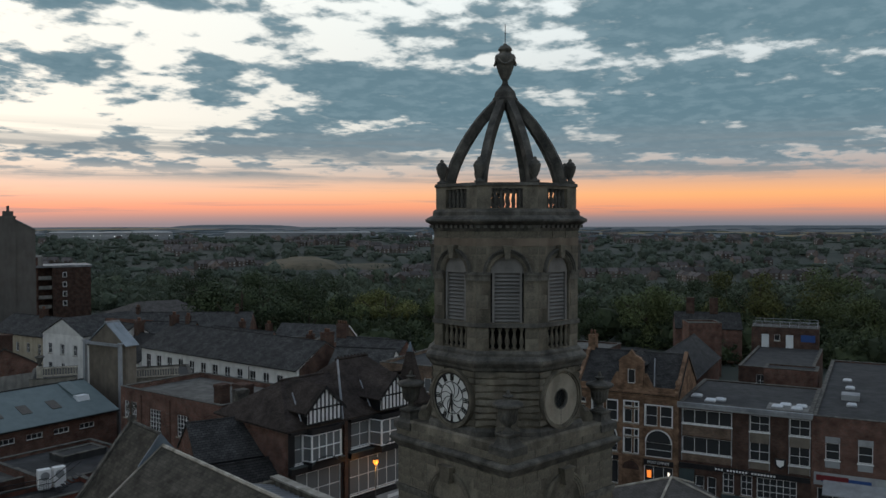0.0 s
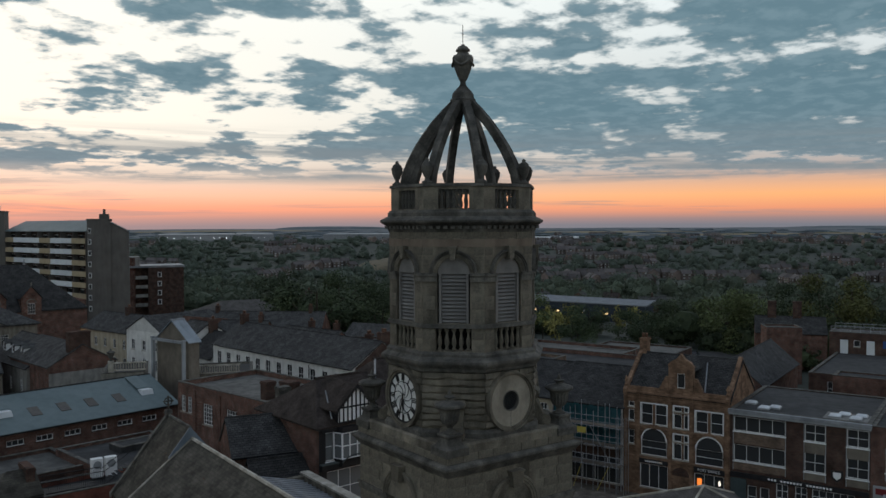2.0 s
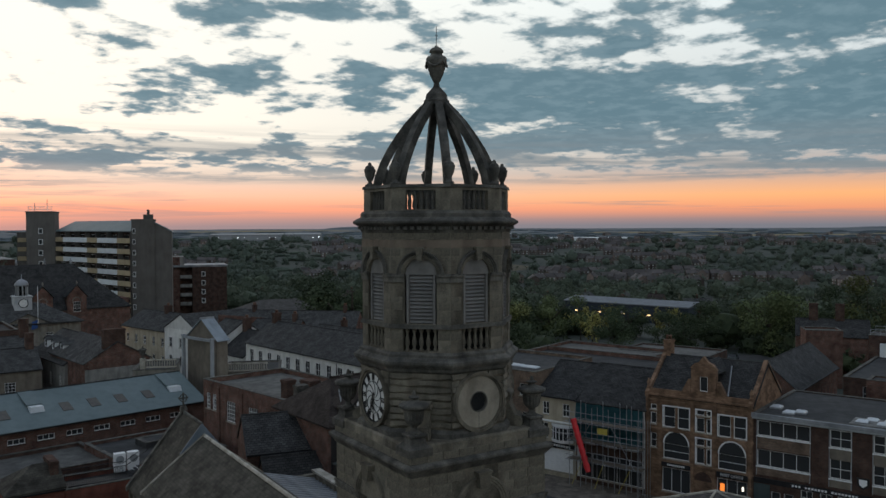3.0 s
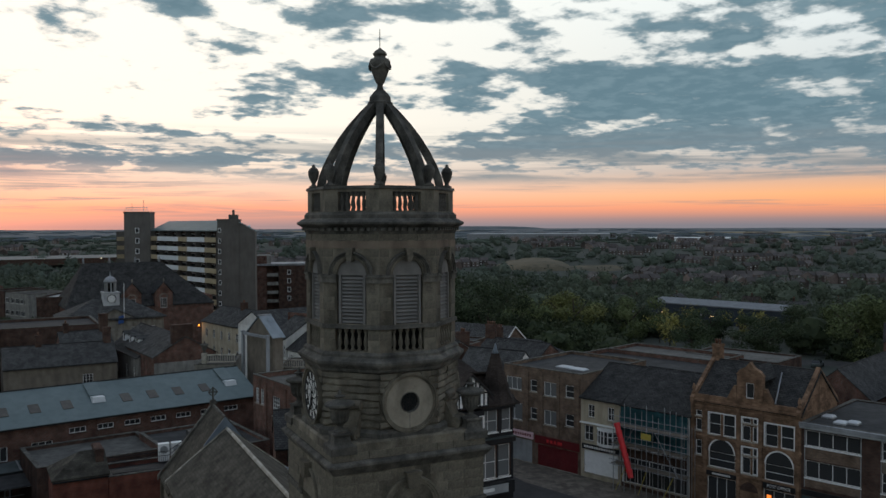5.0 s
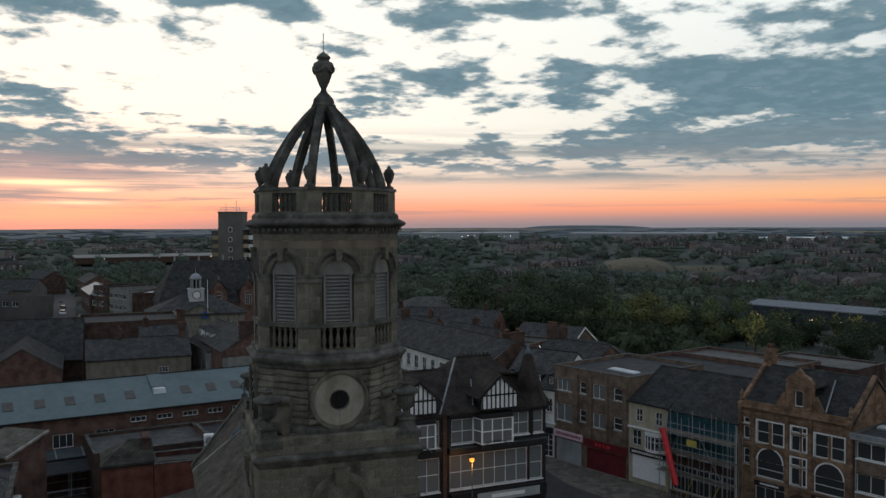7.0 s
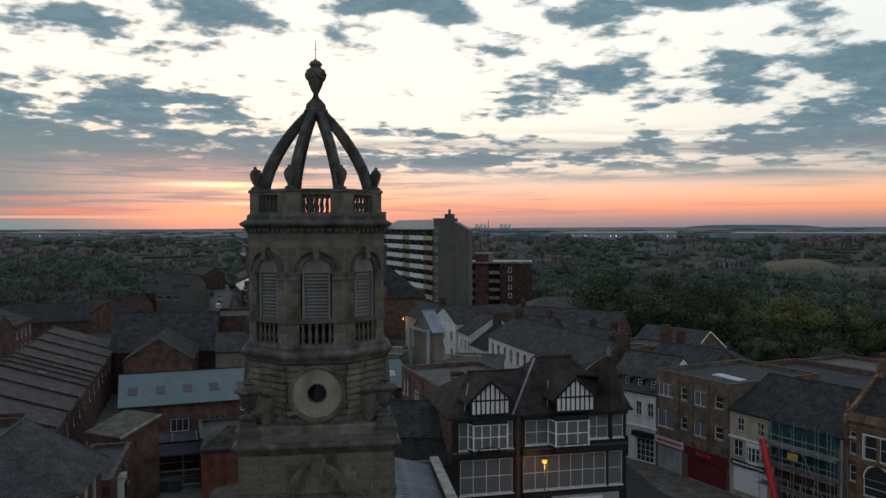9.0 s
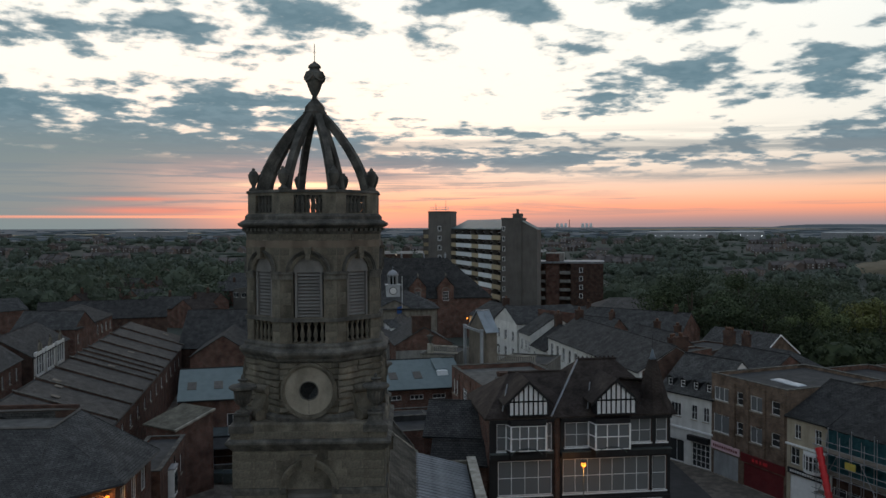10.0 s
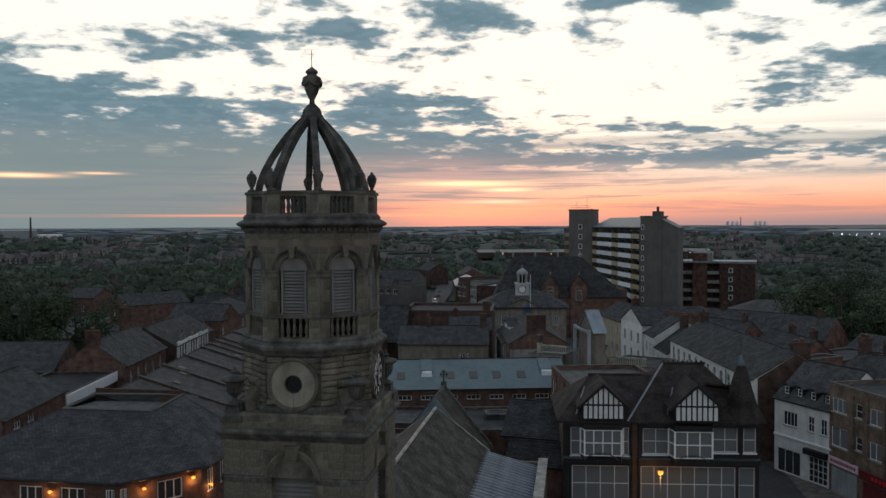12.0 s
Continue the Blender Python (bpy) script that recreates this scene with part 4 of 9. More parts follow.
        for i in range(5):
            share("baluster", bmesh_data("baluster_top", lambda: lathe(bmesh.new(), [(0.065, 0), (0.065, 0.06), (0.04, 0.11), (0.08, 0.22), (0.07, 0.32), (0.04, 0.5), (0.065, 0.57), (0.065, 0.66)], 10), STONE_DARK), w,
                  Matrix.Translation((-0.42 + 0.21 * i, -B + 0.12, 27.12)))
        # crown rib and urn at each corner
        C = Matrix.Rotation(math.pi / 4 * k + math.pi / 8, 4, "Z")
        share("rib", bmesh_data("rib", rib_mesh, STONE_DARK), t, C)
        share("parapet_urn", bmesh_data("parapet_urn", lambda: lathe(bmesh.new(), [(0.18, 0), (0.18, 0.07), (0.09, 0.12), (0.07, 0.18), (0.12, 0.27), (0.18, 0.42), (0.21, 0.58), (0.21, 0.64), (0.17, 0.67), (0.17, 0.72), (0.11, 0.77), (0.06, 0.8), (0.075, 0.85), (0.02, 0.9)], 14), STONE_DARK), t,
              C @ Matrix.Translation((2.5, 0, 27.99)))
    # hub and great urn
    tower_stage("hub", [ngon(12, 0.40, 30.92), ngon(12, 0.47, 31.0), ngon(12, 0.48, 31.2), ngon(12, 0.42, 31.24), ngon(12, 0.39, 31.42), ngon(12, 0.33, 31.5), ngon(12, 0.24, 31.6), ngon(12, 0.16, 31.68)], t, STONE_DARK)
    part("crown_urn", lathe(bmesh.new(), [(0.17, 31.66), (0.12, 31.74), (0.10, 31.86), (0.16, 31.96), (0.24, 32.14), (0.32, 32.38), (0.345, 32.5), (0.385, 32.53), (0.39, 32.74), (0.35, 32.82), (0.24, 32.86), (0.20, 32.96), (0.26, 32.98), (0.26, 33.04), (0.18, 33.14), (0.07, 33.2), (0.05, 33.24)], 20), STONE_DARK, t)
    for k in range(4):
        sw = part("garland", tube([(0.39 * math.cos(a), 0.39 * math.sin(a), 32.66 - 0.22 * math.sin((a - k * math.pi / 2) * 2)) for a in [k * math.pi / 2 + i * math.pi / 16 for i in range(9)]], 0.045), STONE_DARK, t)
    part("lightning_rod", rod(rod(bmesh.new(), (0, 0, 33.2), (0, 0, 33.95), 0.014), (-0.06, 0, 33.62), (0.06, 0, 33.62), 0.01), IRON, t)
    return t


MESHES = {}


def bmesh_data(key, make, mat=None):
    if key not in MESHES:
        bm = make()
        me = bpy.data.meshes.new(key)
        bm.normal_update()
        bm.to_mesh(me)
        bm.free()
        if mat:
            me.materials.append(mat)
        MESHES[key] = me
    return MESHES[key]


def bar_curve(pts, r):
    bm = bmesh.new()
    for a, b in zip(pts, pts[1:]):
        rod(bm, a, b, r, 6)
    return bm


def tube(pts, r, n=6):
    """One bent round bar through the points."""
    bm, rings = bmesh.new(), []
    for i, p in enumerate(pts):
        d = (Vector(pts[min(i + 1, len(pts) - 1)]) - Vector(pts[max(i - 1, 0)])).normalized()
        a = d.cross(Vector((0, 0.3, 1))).normalized()
        b = d.cross(a)
        rings.append([Vector(p) + (a * math.cos(2 * math.pi * k / n) + b * math.sin(2 * math.pi * k / n)) * r for k in range(n)])
    return stack(bm, rings)


def arch_band(r0, r1, proud, zs, n=22, steps=3):
    """A moulded half ring round an arch, stepping outwards from the wall."""
    bm = bmesh.new()
    prof = [(r0, 0.1)]
    for k in range(steps):
        y = -proud * (k + 1) / steps
        prof += [(r0 + (r1 - r0) * (k + 0.05) / steps, y), (r0 + (r1 - r0) * (k + 0.85) / steps, y)]
    prof += [(r1, -proud * 0.6), (r1, 0.1)]
    rings = [[bm.verts.new((r * math.cos(math.pi * i / n), y, zs + r * math.sin(math.pi * i / n))) for r, y in prof] for i in range(n + 1)]
    for a, b in zip(rings, rings[1:]):
        for j in range(len(prof)):
            k = (j + 1) % len(prof)
            bm.faces.new((a[j], a[k], b[k], b[j]))
    bm.faces.new(rings[0][::-1])
    bm.faces.new(rings[-1])
    bmesh.ops.recalc_face_normals(bm, faces=bm.faces)
    return bm


def block_mesh(w, h):
    return bmesh_data("block_%.2f_%.2f" % (w, h), lambda: solid_box(-w / 2 + 0.011, w / 2 - 0.011, -0.016, 0.05, 0.011, h - 0.011), STONE)


def block_face(parent, M, half, zs, hit, seed, size=0.9):
    """Courses of dressed blocks on one flat face, each block a piece; hit(u0, u1, z0, z1) tells what to leave out."""
    rnd = random.Random(seed)
    for j, (z0, z1) in enumerate(zip(zs, zs[1:])):
        n = max(2, round(2 * half / size)) + j % 2
        for i in range(n):
            w = round(2 * half / n, 2)
            u = -half + 2 * half * (i + 0.5) / n
            if hit(u - w / 2, u + w / 2, z0, z1):
                continue
            share("ashlar_block", block_mesh(w, round(z1 - z0, 2)), parent, M @ Matrix.Translation((u, rnd.uniform(-0.004, 0.006), z0)))


def key_block(z0, z1, w0, w1, proud):
    bm = bmesh.new()
    f = [(-w0, z0), (w0, z0), (w1, z1), (-w1, z1)]
    stack(bm, [[(x, 0.1, z) for x, z in f], [(x, -proud, z) for x, z in f]])
    box(bm, -w1 - 0.03, w1 + 0.03, -proud - 0.03, 0.1, z1 + 0.001, z1 + 0.08)
    return bm


def lunette(r, zs, back, n=14):
    bm = bmesh.new()
    f = [(r * math.cos(math.pi * i / n), zs + r * math.sin(math.pi * i / n)) for i in range(n + 1)]
    return stack(bm, [[(x, back + 0.08, z) for x, z in f][::-1], [(x, back, z) for x, z in f][::-1]])


def spandrels(r, zs, ztop, half, th, n=10):
    """The two wall corners over an arch."""
    bm = bmesh.new()
    for s in (-1, 1):
        arc = [(s * r * math.cos(math.pi / 2 * i / n), zs + r * math.sin(math.pi / 2 * i / n)) for i in range(n + 1)]
        f = arc + [(0, ztop), (s * half, ztop)]
        if s < 0:
            f = f[::-1]
        stack(bm, [[(x, th, z) for x, z in f][::-1], [(x, 0.004, z) for x, z in f][::-1]])
    return bm


def louvre(w, d):
    """One sloping board."""
    bm = bmesh.new()
    f = [(0, 0), (0, 0.02), (d * 0.75, d * 0.72 + 0.02), (d * 0.75, d * 0.72)]
    return stack(bm, [[(-w / 2, y, z - d * 0.5) for y, z in f], [(w / 2, y, z - d * 0.5) for y, z in f]])


def rib_mesh():
    return sweep(bmesh.new(), [(2.28, 27.1), (2.26, 27.9), (2.16, 28.35), (1.98, 28.82), (1.72, 29.32), (1.40, 29.82), (1.04, 30.3), (0.66, 30.72), (0.38, 31.0), (0.2, 31.12)], 0.27, 0.3)


def scroll_mesh():
    """A scrolled buttress that leans from the corner pedestal against the clock stage: a hollow slope ending in a rolled volute."""
    bm = bmesh.new()
    f = [(-3.1, 19.2)] + [(-3.1 + 0.46 * math.sin(math.pi / 2 * i / 8), 20.30 - 0.95 * (1 - i / 8) ** 1.7) for i in range(9)] + [(-2.55, 20.42), (-2.5, 19.2)]
    stack(bm, [[(-0.36, y, z) for y, z in f], [(0.36, y, z) for y, z in f]])
    for cy, cz, r in ((-3.0, 19.42, 0.24), (-2.66, 20.36, 0.17)):
        rod(bm, (-0.40, cy, cz), (0.40, cy, cz), r, 14)
        rod(bm, (-0.43, cy, cz), (0.43, cy, cz), r * 0.45, 10)
    return bm


def worn_course(u0, u1, z0, z1, rnd):
    """One long course of soft stone: its face hollowed and its lower edge ragged by the weather."""
    bm = bmesh.new()
    n = max(2, int((u1 - u0) / 0.12))
    ph = rnd.uniform(0, 6)
    rings = []
    for i in range(n + 1):
        u = u0 + (u1 - u0) * i / n
        w = 0.022 * math.sin(u * 5 + ph) + rnd.uniform(-0.016, 0.016)
        out = 0.055 + 0.03 * math.sin(u * 3.1 + ph * 2) + rnd.uniform(-0.012, 0.012)
        lo, hi = z0 + 0.03 + w, z1 - 0.006 + w * 0.3
        rings.append([(u, 0.06, lo), (u, -out * 0.35, lo), (u, -out, lo + 0.05), (u, -out * 0.8, hi - 0.05), (u, -out * 0.45, hi), (u, 0.06, hi)])
    return stack(bm, rings)


def ashlar(parent, ap, zs, seed):
    """Rusticated courses on the eight faces of the clock stage, each a piece."""
    rnd = random.Random(seed)
    e = ap * math.tan(math.pi / 8)
    for k in range(8):
        R = Matrix.Rotation(math.pi / 4 * k, 4, "Z")
        for z0, z1 in zip(zs, zs[1:]):
            zc = (z0 + z1) / 2
            spans = [(-e, e)] if rnd.random() < 0.6 else [(-e, rnd.uniform(-0.4, 0.4) * e)]
            if spans[0][1] < e:
                spans.append((spans[0][1] + 0.014, e))
            if k % 2 == 0 and abs(zc - 20.42) < 1.04:
                half = math.sqrt(max(0.0, 1.06 - (zc - 20.42) ** 2)) * 1.0
                spans = [(-e, -half), (half, e)]
            for a, b in spans:
                if b - a > 0.1:
                    o = part("stone_course", worn_course(a, b, z0, z1, rnd), STONE, parent)
                    o.matrix_local = R @ Matrix.Translation((0, -ap, 0))


def ring(bm, r0, r1, y0, y1, n=40, cz=20.42):
    """A flat ring facing -y."""
    q = [[(r * math.cos(2 * math.pi * i / n), y, cz + r * math.sin(2 * math.pi * i / n)) for i in range(n)] for r, y in ((r0, y1), (r0, y0), (r1, y0), (r1, y1))]
    vs = [[bm.verts.new(p) for p in c] for c in q]
    for a, b in zip(vs, vs[1:] + vs[:1]):
        for i in range(n):
            j = (i + 1) % n
            bm.faces.new((a[i], b[i], b[j], a[j]))
    return bm


def disc(r, y0, y1, cz=20.42, n=40):
    bm = bmesh.new()
    return stack(bm, [[(r * math.cos(2 * math.pi * i / n), y, cz - r * math.sin(2 * math.pi * i / n)) for i in range(n)] for y in (y1, y0)])


def clock_face(t, R, clock):
    M = R @ Matrix.Translation((0, -2.66, 0))
    hood = share("dial_surround", bmesh_data("dial_surround", lambda: ring(ring(bmesh.new(), 0.90, 0.97, -0.09, 0.2), 0.971, 1.05, -0.15, 0.2), STONE), t, M)
    if clock:
        dial = share("clock", bmesh_data("dial", lambda: disc(0.905, -0.05, 0.1), DIAL), t, M)
        share("chapter_ring", bmesh_data("chapter_ring", lambda: ring(bmesh.new(), 0.845, 0.90, -0.075, -0.04), IRON), dial, Matrix.Identity(4))
        share("inner_ring", bmesh_data("inner_ring", lambda: ring(bmesh.new(), 0.555, 0.58, -0.07, -0.04), IRON), dial, Matrix.Identity(4))

        def numeral(n):
            bm = bmesh.new()
            for i in range(n):
                x = (i - (n - 1) / 2) * 0.062
                box(bm, x - 0.017, x + 0.017, -0.075, -0.045, 0.61, 0.85)
            return bm
        for i, n in enumerate((3, 1, 2, 3, 3, 2, 2, 3, 4, 3, 2, 3)):
            share("numeral", bmesh_data("numeral%d" % n, lambda: numeral(n), IRON), dial, Matrix.Translation((0, 0, 20.42)) @ Matrix.Rotation(2 * math.pi * i / 12, 4, "Y"))

        def tracery():
            return tube([(r * math.cos(a), -0.06, r * math.sin(a)) for r, a in [(0.08 + 0.48 * k / 8, 0.9 * k / 8) for k in range(9)]], 0.013)
        for i in range(9):
            share("glazing_bar", bmesh_data("tracery", tracery, IRON), dial, Matrix.Translation((0, 0, 20.42)) @ Matrix.Rotation(2 * math.pi * i / 9, 4, "Y"))

        def hand(l, w):
            bm = bmesh.new()
            f = [(-w * 0.5, -0.16), (w * 0.5, -0.16), (w, 0.1), (w * 0.6, l * 0.75), (0, l), (-w * 0.6, l * 0.75), (-w, 0.1)]
            return stack(bm, [[(x, -0.085, z) for x, z in f], [(x, -0.105, z) for x, z in f]])
        # about twenty-eight minutes past six
        for nm, l, w, ang in (("minute_pointer", 0.82, 0.03, 195.0), ("hour_pointer", 0.52, 0.045, 176.0)):
            share(nm, bmesh_data(nm, lambda: hand(l, w), IRON), dial, Matrix.Translation((0, 0, 20.42)) @ Matrix.Rotation(radians(ang), 4, "Y"))
    else:
        blank = share("blank_dial", bmesh_data("blank_dial", lambda: ring(bmesh.new(), 0.35, 0.905, -0.05, 0.1), DIAL_STONE), t, M)
        share("joint", bmesh_data("dial_joint", lambda: solid_box(-0.008, 0.008, -0.055, 0.02, 19.49, 20.06), STONE_DARK), blank, Matrix.Identity(4))
        share("porthole", bmesh_data("porthole", lambda: disc(0.36, 0.06, 0.1, n=28), GLASS), blank, Matrix.Identity(4))
        share("porthole_rim", bmesh_data("porthole_rim", lambda: ring(bmesh.new(), 0.33, 0.37, -0.06, 0.09, 28), STONE_DARK), blank, Matrix.Identity(4))


DIAL_STONE = material("buff_blank_dial", [(0.24, 0.212, 0.165), (0.35, 0.315, 0.25)], 1.6, 0.9, bump=0.15, fine=14, stain=0.5)
DIAL = material("white_clock_dial", [(0.5, 0.5, 0.48), (0.66, 0.66, 0.63)], 2.0, 0.6, bump=0.02)
church_tower()

# ---- ground ----
def ease(a, b, v):
    v = min(max((v - a) / (b - a), 0.0), 1.0)
    return v * v * (3 - 2 * v)


def land(x, y):
    """Height of the ground: a flat town, a shallow valley to the right and behind, then a slow rise to the far ridge."""
    r = math.hypot(x, y)
    v = ease(95, 420, x * 0.66 + y * 0.62) * (1 - ease(600, 1150, r))
    w = ease(260, 520, y - x * 0.3) * (1 - ease(700, 1300, r)) * 0.5
    z = -16.0 * max(v, w) + 11.0 * ease(900, 4200, r)
    z += 2.0 * math.sin(x * 0.006 + 1.0) * math.sin(y * 0.005) * ease(300, 700, r)
    return z


def ground():
    me = bpy.data.meshes.new("ground")
    radii = [0] + [12 * 1.055 ** i for i in range(112)]
    radii = [r for r in radii if r < 4700] + [4800]
    n = 120
    co, fa = [(0, 0, land(0, 0))], []
    for r in radii[1:]:
        for i in range(n):
            a = 2 * math.pi * i / n
            x, y = r * math.cos(a), r * math.sin(a)
            co.append((x, y, land(x, y) ))
    for i in range(n):
        fa.append((0, 1 + i, 1 + (i + 1) % n))
    for k in range(len(radii) - 2):
        for i in range(n):
            a, b = 1 + k * n, 1 + (k + 1) * n
            j = (i + 1) % n
            fa.append((a + i, b + i, b + j, a + j))
    me.from_pydata(co, [], fa)
    me.polygons.foreach_set("use_smooth", [True] * len(fa))
    me.materials.append(LAND), me.materials.append(FAR_FIELDS_HAZED)
    # faces past 1500 m take the haze-tinted colour
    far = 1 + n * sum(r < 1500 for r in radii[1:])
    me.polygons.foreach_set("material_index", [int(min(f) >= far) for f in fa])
    return tagged(new("ground", me), "rolling land of rough grass, scrub and fields", "ground", kind="structure")


ground()


def sheet(name, poly, z, mat, label, category="pavement", th=0.2):
    ob = part(name, prism(bmesh.new(), poly, z - th, z), mat, None)
    return tagged(ob, label, category, kind="structure")


sheet("town_pavement", [(-75, -40), (75, -40), (62, 60), (58, 100), (30, 130), (-70, 150)], 0.02, PAVING, "worn stone flag paving round the church")
sheet("road", [(26.5, 28), (33.5, 20), (46, -20), (52, -20), (40, 22), (33, 44), (33.0, 58), (24, 92), (19, 91), (28.5, 57), (28, 40)], 0.06, ASPHALT, "dark asphalt street between the shops", "road")

# ---- shared small builders ----
def wrow(us, z, w, h, bars=(2, 2), pane=None, sill=None):
    return [(u, z, w, h, bars, pane, sill or STONE_PALE) for u in us]


def roof_dome(m, w=1.0, d=1.0, group="roof domes"):
    t = thing("rooflight_dome", m, "white opal plastic rooflight dome on a grey felt roof", "rooflight", group)
    part("kerb", solid_box(-w / 2, w / 2, -d / 2, d / 2, 0, 0.14), PAINT_GREY, t)
    part("dome", stack(bmesh.new(), [[(-w * k / 2, -d * k / 2, h), (w * k / 2, -d * k / 2, h), (w * k / 2, d * k / 2, h), (-w * k / 2, d * k / 2, h)] for k, h in ((0.96, 0.141), (0.9, 0.2), (0.7, 0.27), (0.35, 0.31))]), DOME, t)
    return t


def writing(text, size, m, parent, mat, name="lettering"):
    cu = bpy.data.curves.new(name, "FONT")
    cu.body, cu.size, cu.extrude, cu.align_x, cu.align_y = text, size, 0.012, "CENTER", "CENTER"
    ob = new(name + "_curve", cu)
    me = bpy.data.meshes.new_from_object(ob.evaluated_get(bpy.context.evaluated_depsgraph_get()))
    bpy.data.objects.remove(ob)
    bpy.data.curves.remove(cu)
    me.materials.clear()
    me.materials.append(mat)
    return share(name, me, parent, m @ Matrix.Rotation(math.pi / 2, 4, "X"))


def sign_board(parent, u0, u1, z0, z1, mat, bars=(), bar_mat=None, y=-0.12, name="shop_sign"):
    s = part(name, solid_box(u0, u1, y, -0.002, z0, z1), mat, parent)
    if bars:
        for a, b in bars:
            part("lettering_bar", solid_box(a, b, y - 0.012, y - 0.001, z0 + (z1 - z0) * 0.3, z1 - (z1 - z0) * 0.3), bar_mat or PAINT_WHITE, s)
    return s


def shutter(parent, u0, u1, z0, z1, mat, y=0.06):
    n = int((z1 - z0) / 0.12)
    prof = []
    for i in range(n):
        a, st = z0 + (z1 - z0) * i / n, (z1 - z0) / n
        prof += [(y + 0.03, a), (y, a + st * 0.2), (y, a + st * 0.8)]
    prof += [(y + 0.03, z1), (y + 0.07, z1), (y + 0.07, z0)]
    bm = stack(bmesh.new(), [[(u0, py, pz) for py, pz in prof], [(u1, py, pz) for py, pz in prof]])
    return part("roller_shutter", bm, mat, parent)


def dormer(parent, u, y0, z, w, h, depth, roof, face=None, frame=None):
    """A small gabled dormer with one window, its face at y0."""
    face, frame = face or PAINT_WHITE, frame or PAINT_WHITE
    d = part("dormer", wall(bmesh.new(), (u - w / 2, y0), (u + w / 2, y0), z, z + h, 0.12, [(0.12, w - 0.12, z + 0.12, z + h - 0.1)]), face, parent)
    for x in (u - w / 2, u + w / 2 - 0.1):
        part("cheek", solid_box(x, x + 0.1, y0 + 0.121, y0 + depth, z, z + h), face, d)
    rz = h + w * 0.35
    bm = bmesh.new()
    slab(bm, [(u - w / 2 - 0.12, y0 - 0.15, z + h - 0.05), (u, y0 - 0.15, z + rz), (u, y0 + depth, z + rz), (u - w / 2 - 0.12, y0 + depth, z + h - 0.05)][::-1], 0.08)
    slab(bm, [(u, y0 - 0.15, z + rz), (u + w / 2 + 0.12, y0 - 0.15, z + h - 0.05), (u + w / 2 + 0.12, y0 + depth, z + h - 0.05), (u, y0 + depth, z + rz)][::-1], 0.08)
    part("dormer_roof", bm, roof, d)
    part("dormer_gable", stack(bmesh.new(), [[(u - w / 2, y0, z + h), (u + w / 2, y0, z + h), (u, y0, z + rz - 0.06)][::-1], [(u - w / 2, y0 + 0.1, z + h), (u + w / 2, y0 + 0.1, z + h), (u, y0 + 0.1, z + rz - 0.06)][::-1]]), face, d)
    window(d, (u - w / 2, y0), (u + w / 2, y0), w / 2, z + 0.12, w - 0.24, h - 0.22, (1, 2), frame, deep=0.05)
    return d


def gable_copings(parent, w, depth, ze, zr, mat, xs=None, up=0.25, th=0.35):
    for x in (xs if xs is not None else (0.0, w - th)):
        bm = bmesh.new()
        for a, b in (((-0.3, ze - 0.05), (depth / 2, zr)), ((depth / 2, zr), (depth + 0.3, ze - 0.05))):
            f = [(a[0], a[1] - 0.25), (a[0], a[1] + up), (b[0], b[1] + up), (b[0], b[1] - 0.25)]
            stack(bm, [[(x, y, z) for y, z in f], [(x + th, y, z) for y, z in f]])
        part("gable_coping", bm, mat, parent)


# ---- the street of shops, from far to near ----
S0, S1, S2, S3, S4, S5, S6 = (36.0, 53.45), (39.6, 43.4), (41.3, 38.75), (43.9, 31.45), (47.4, 21.75), (51.35, 10.75), (57.5, -6.4)


def gable_front(name, label, category, p, q, depth, ze, zr, walls, roof, wins=(), chims=(), z=0.0):
    """A house whose gable looks to the front; ridge runs back from it."""
    h = thing(name, facade_pose(p, q, z), label, category)
    w = length(p, q)
    th = 0.3
    part("front_wall", wall(bmesh.new(), (0, 0), (w, 0), 0, ze, th, [(k[0] - k[2] / 2, k[0] + k[2] / 2, k[1], k[1] + k[3]) for k in wins]), walls, h)
    part("side_wall", wall(bmesh.new(), (0, depth), (0, th), 0, ze, th), walls, h)
    part("side_wall", wall(bmesh.new(), (w, th), (w, depth), 0, ze, th), walls, h)
    for y in (0.0, depth - th):
        part("gable", stack(bmesh.new(), [[(x, y + o, zz) for x, zz in ((0, ze), (w, ze), (w / 2, zr - 0.12))] for o in (th, 0)]), walls, h)
    part("roof", gable_cross(0, w, -0.15, depth + 0.1, ze + 0.02, zr, 0.14, 0.25), roof, h)
    for k in wins:
        window(h, (0, 0), (w, 0), *k[:4], *(k[4:5] or ((2, 2),)), sill=k[6] if len(k) > 6 else STONE_PALE)
    for c in chims:
        chimney(h, *c)
    return h


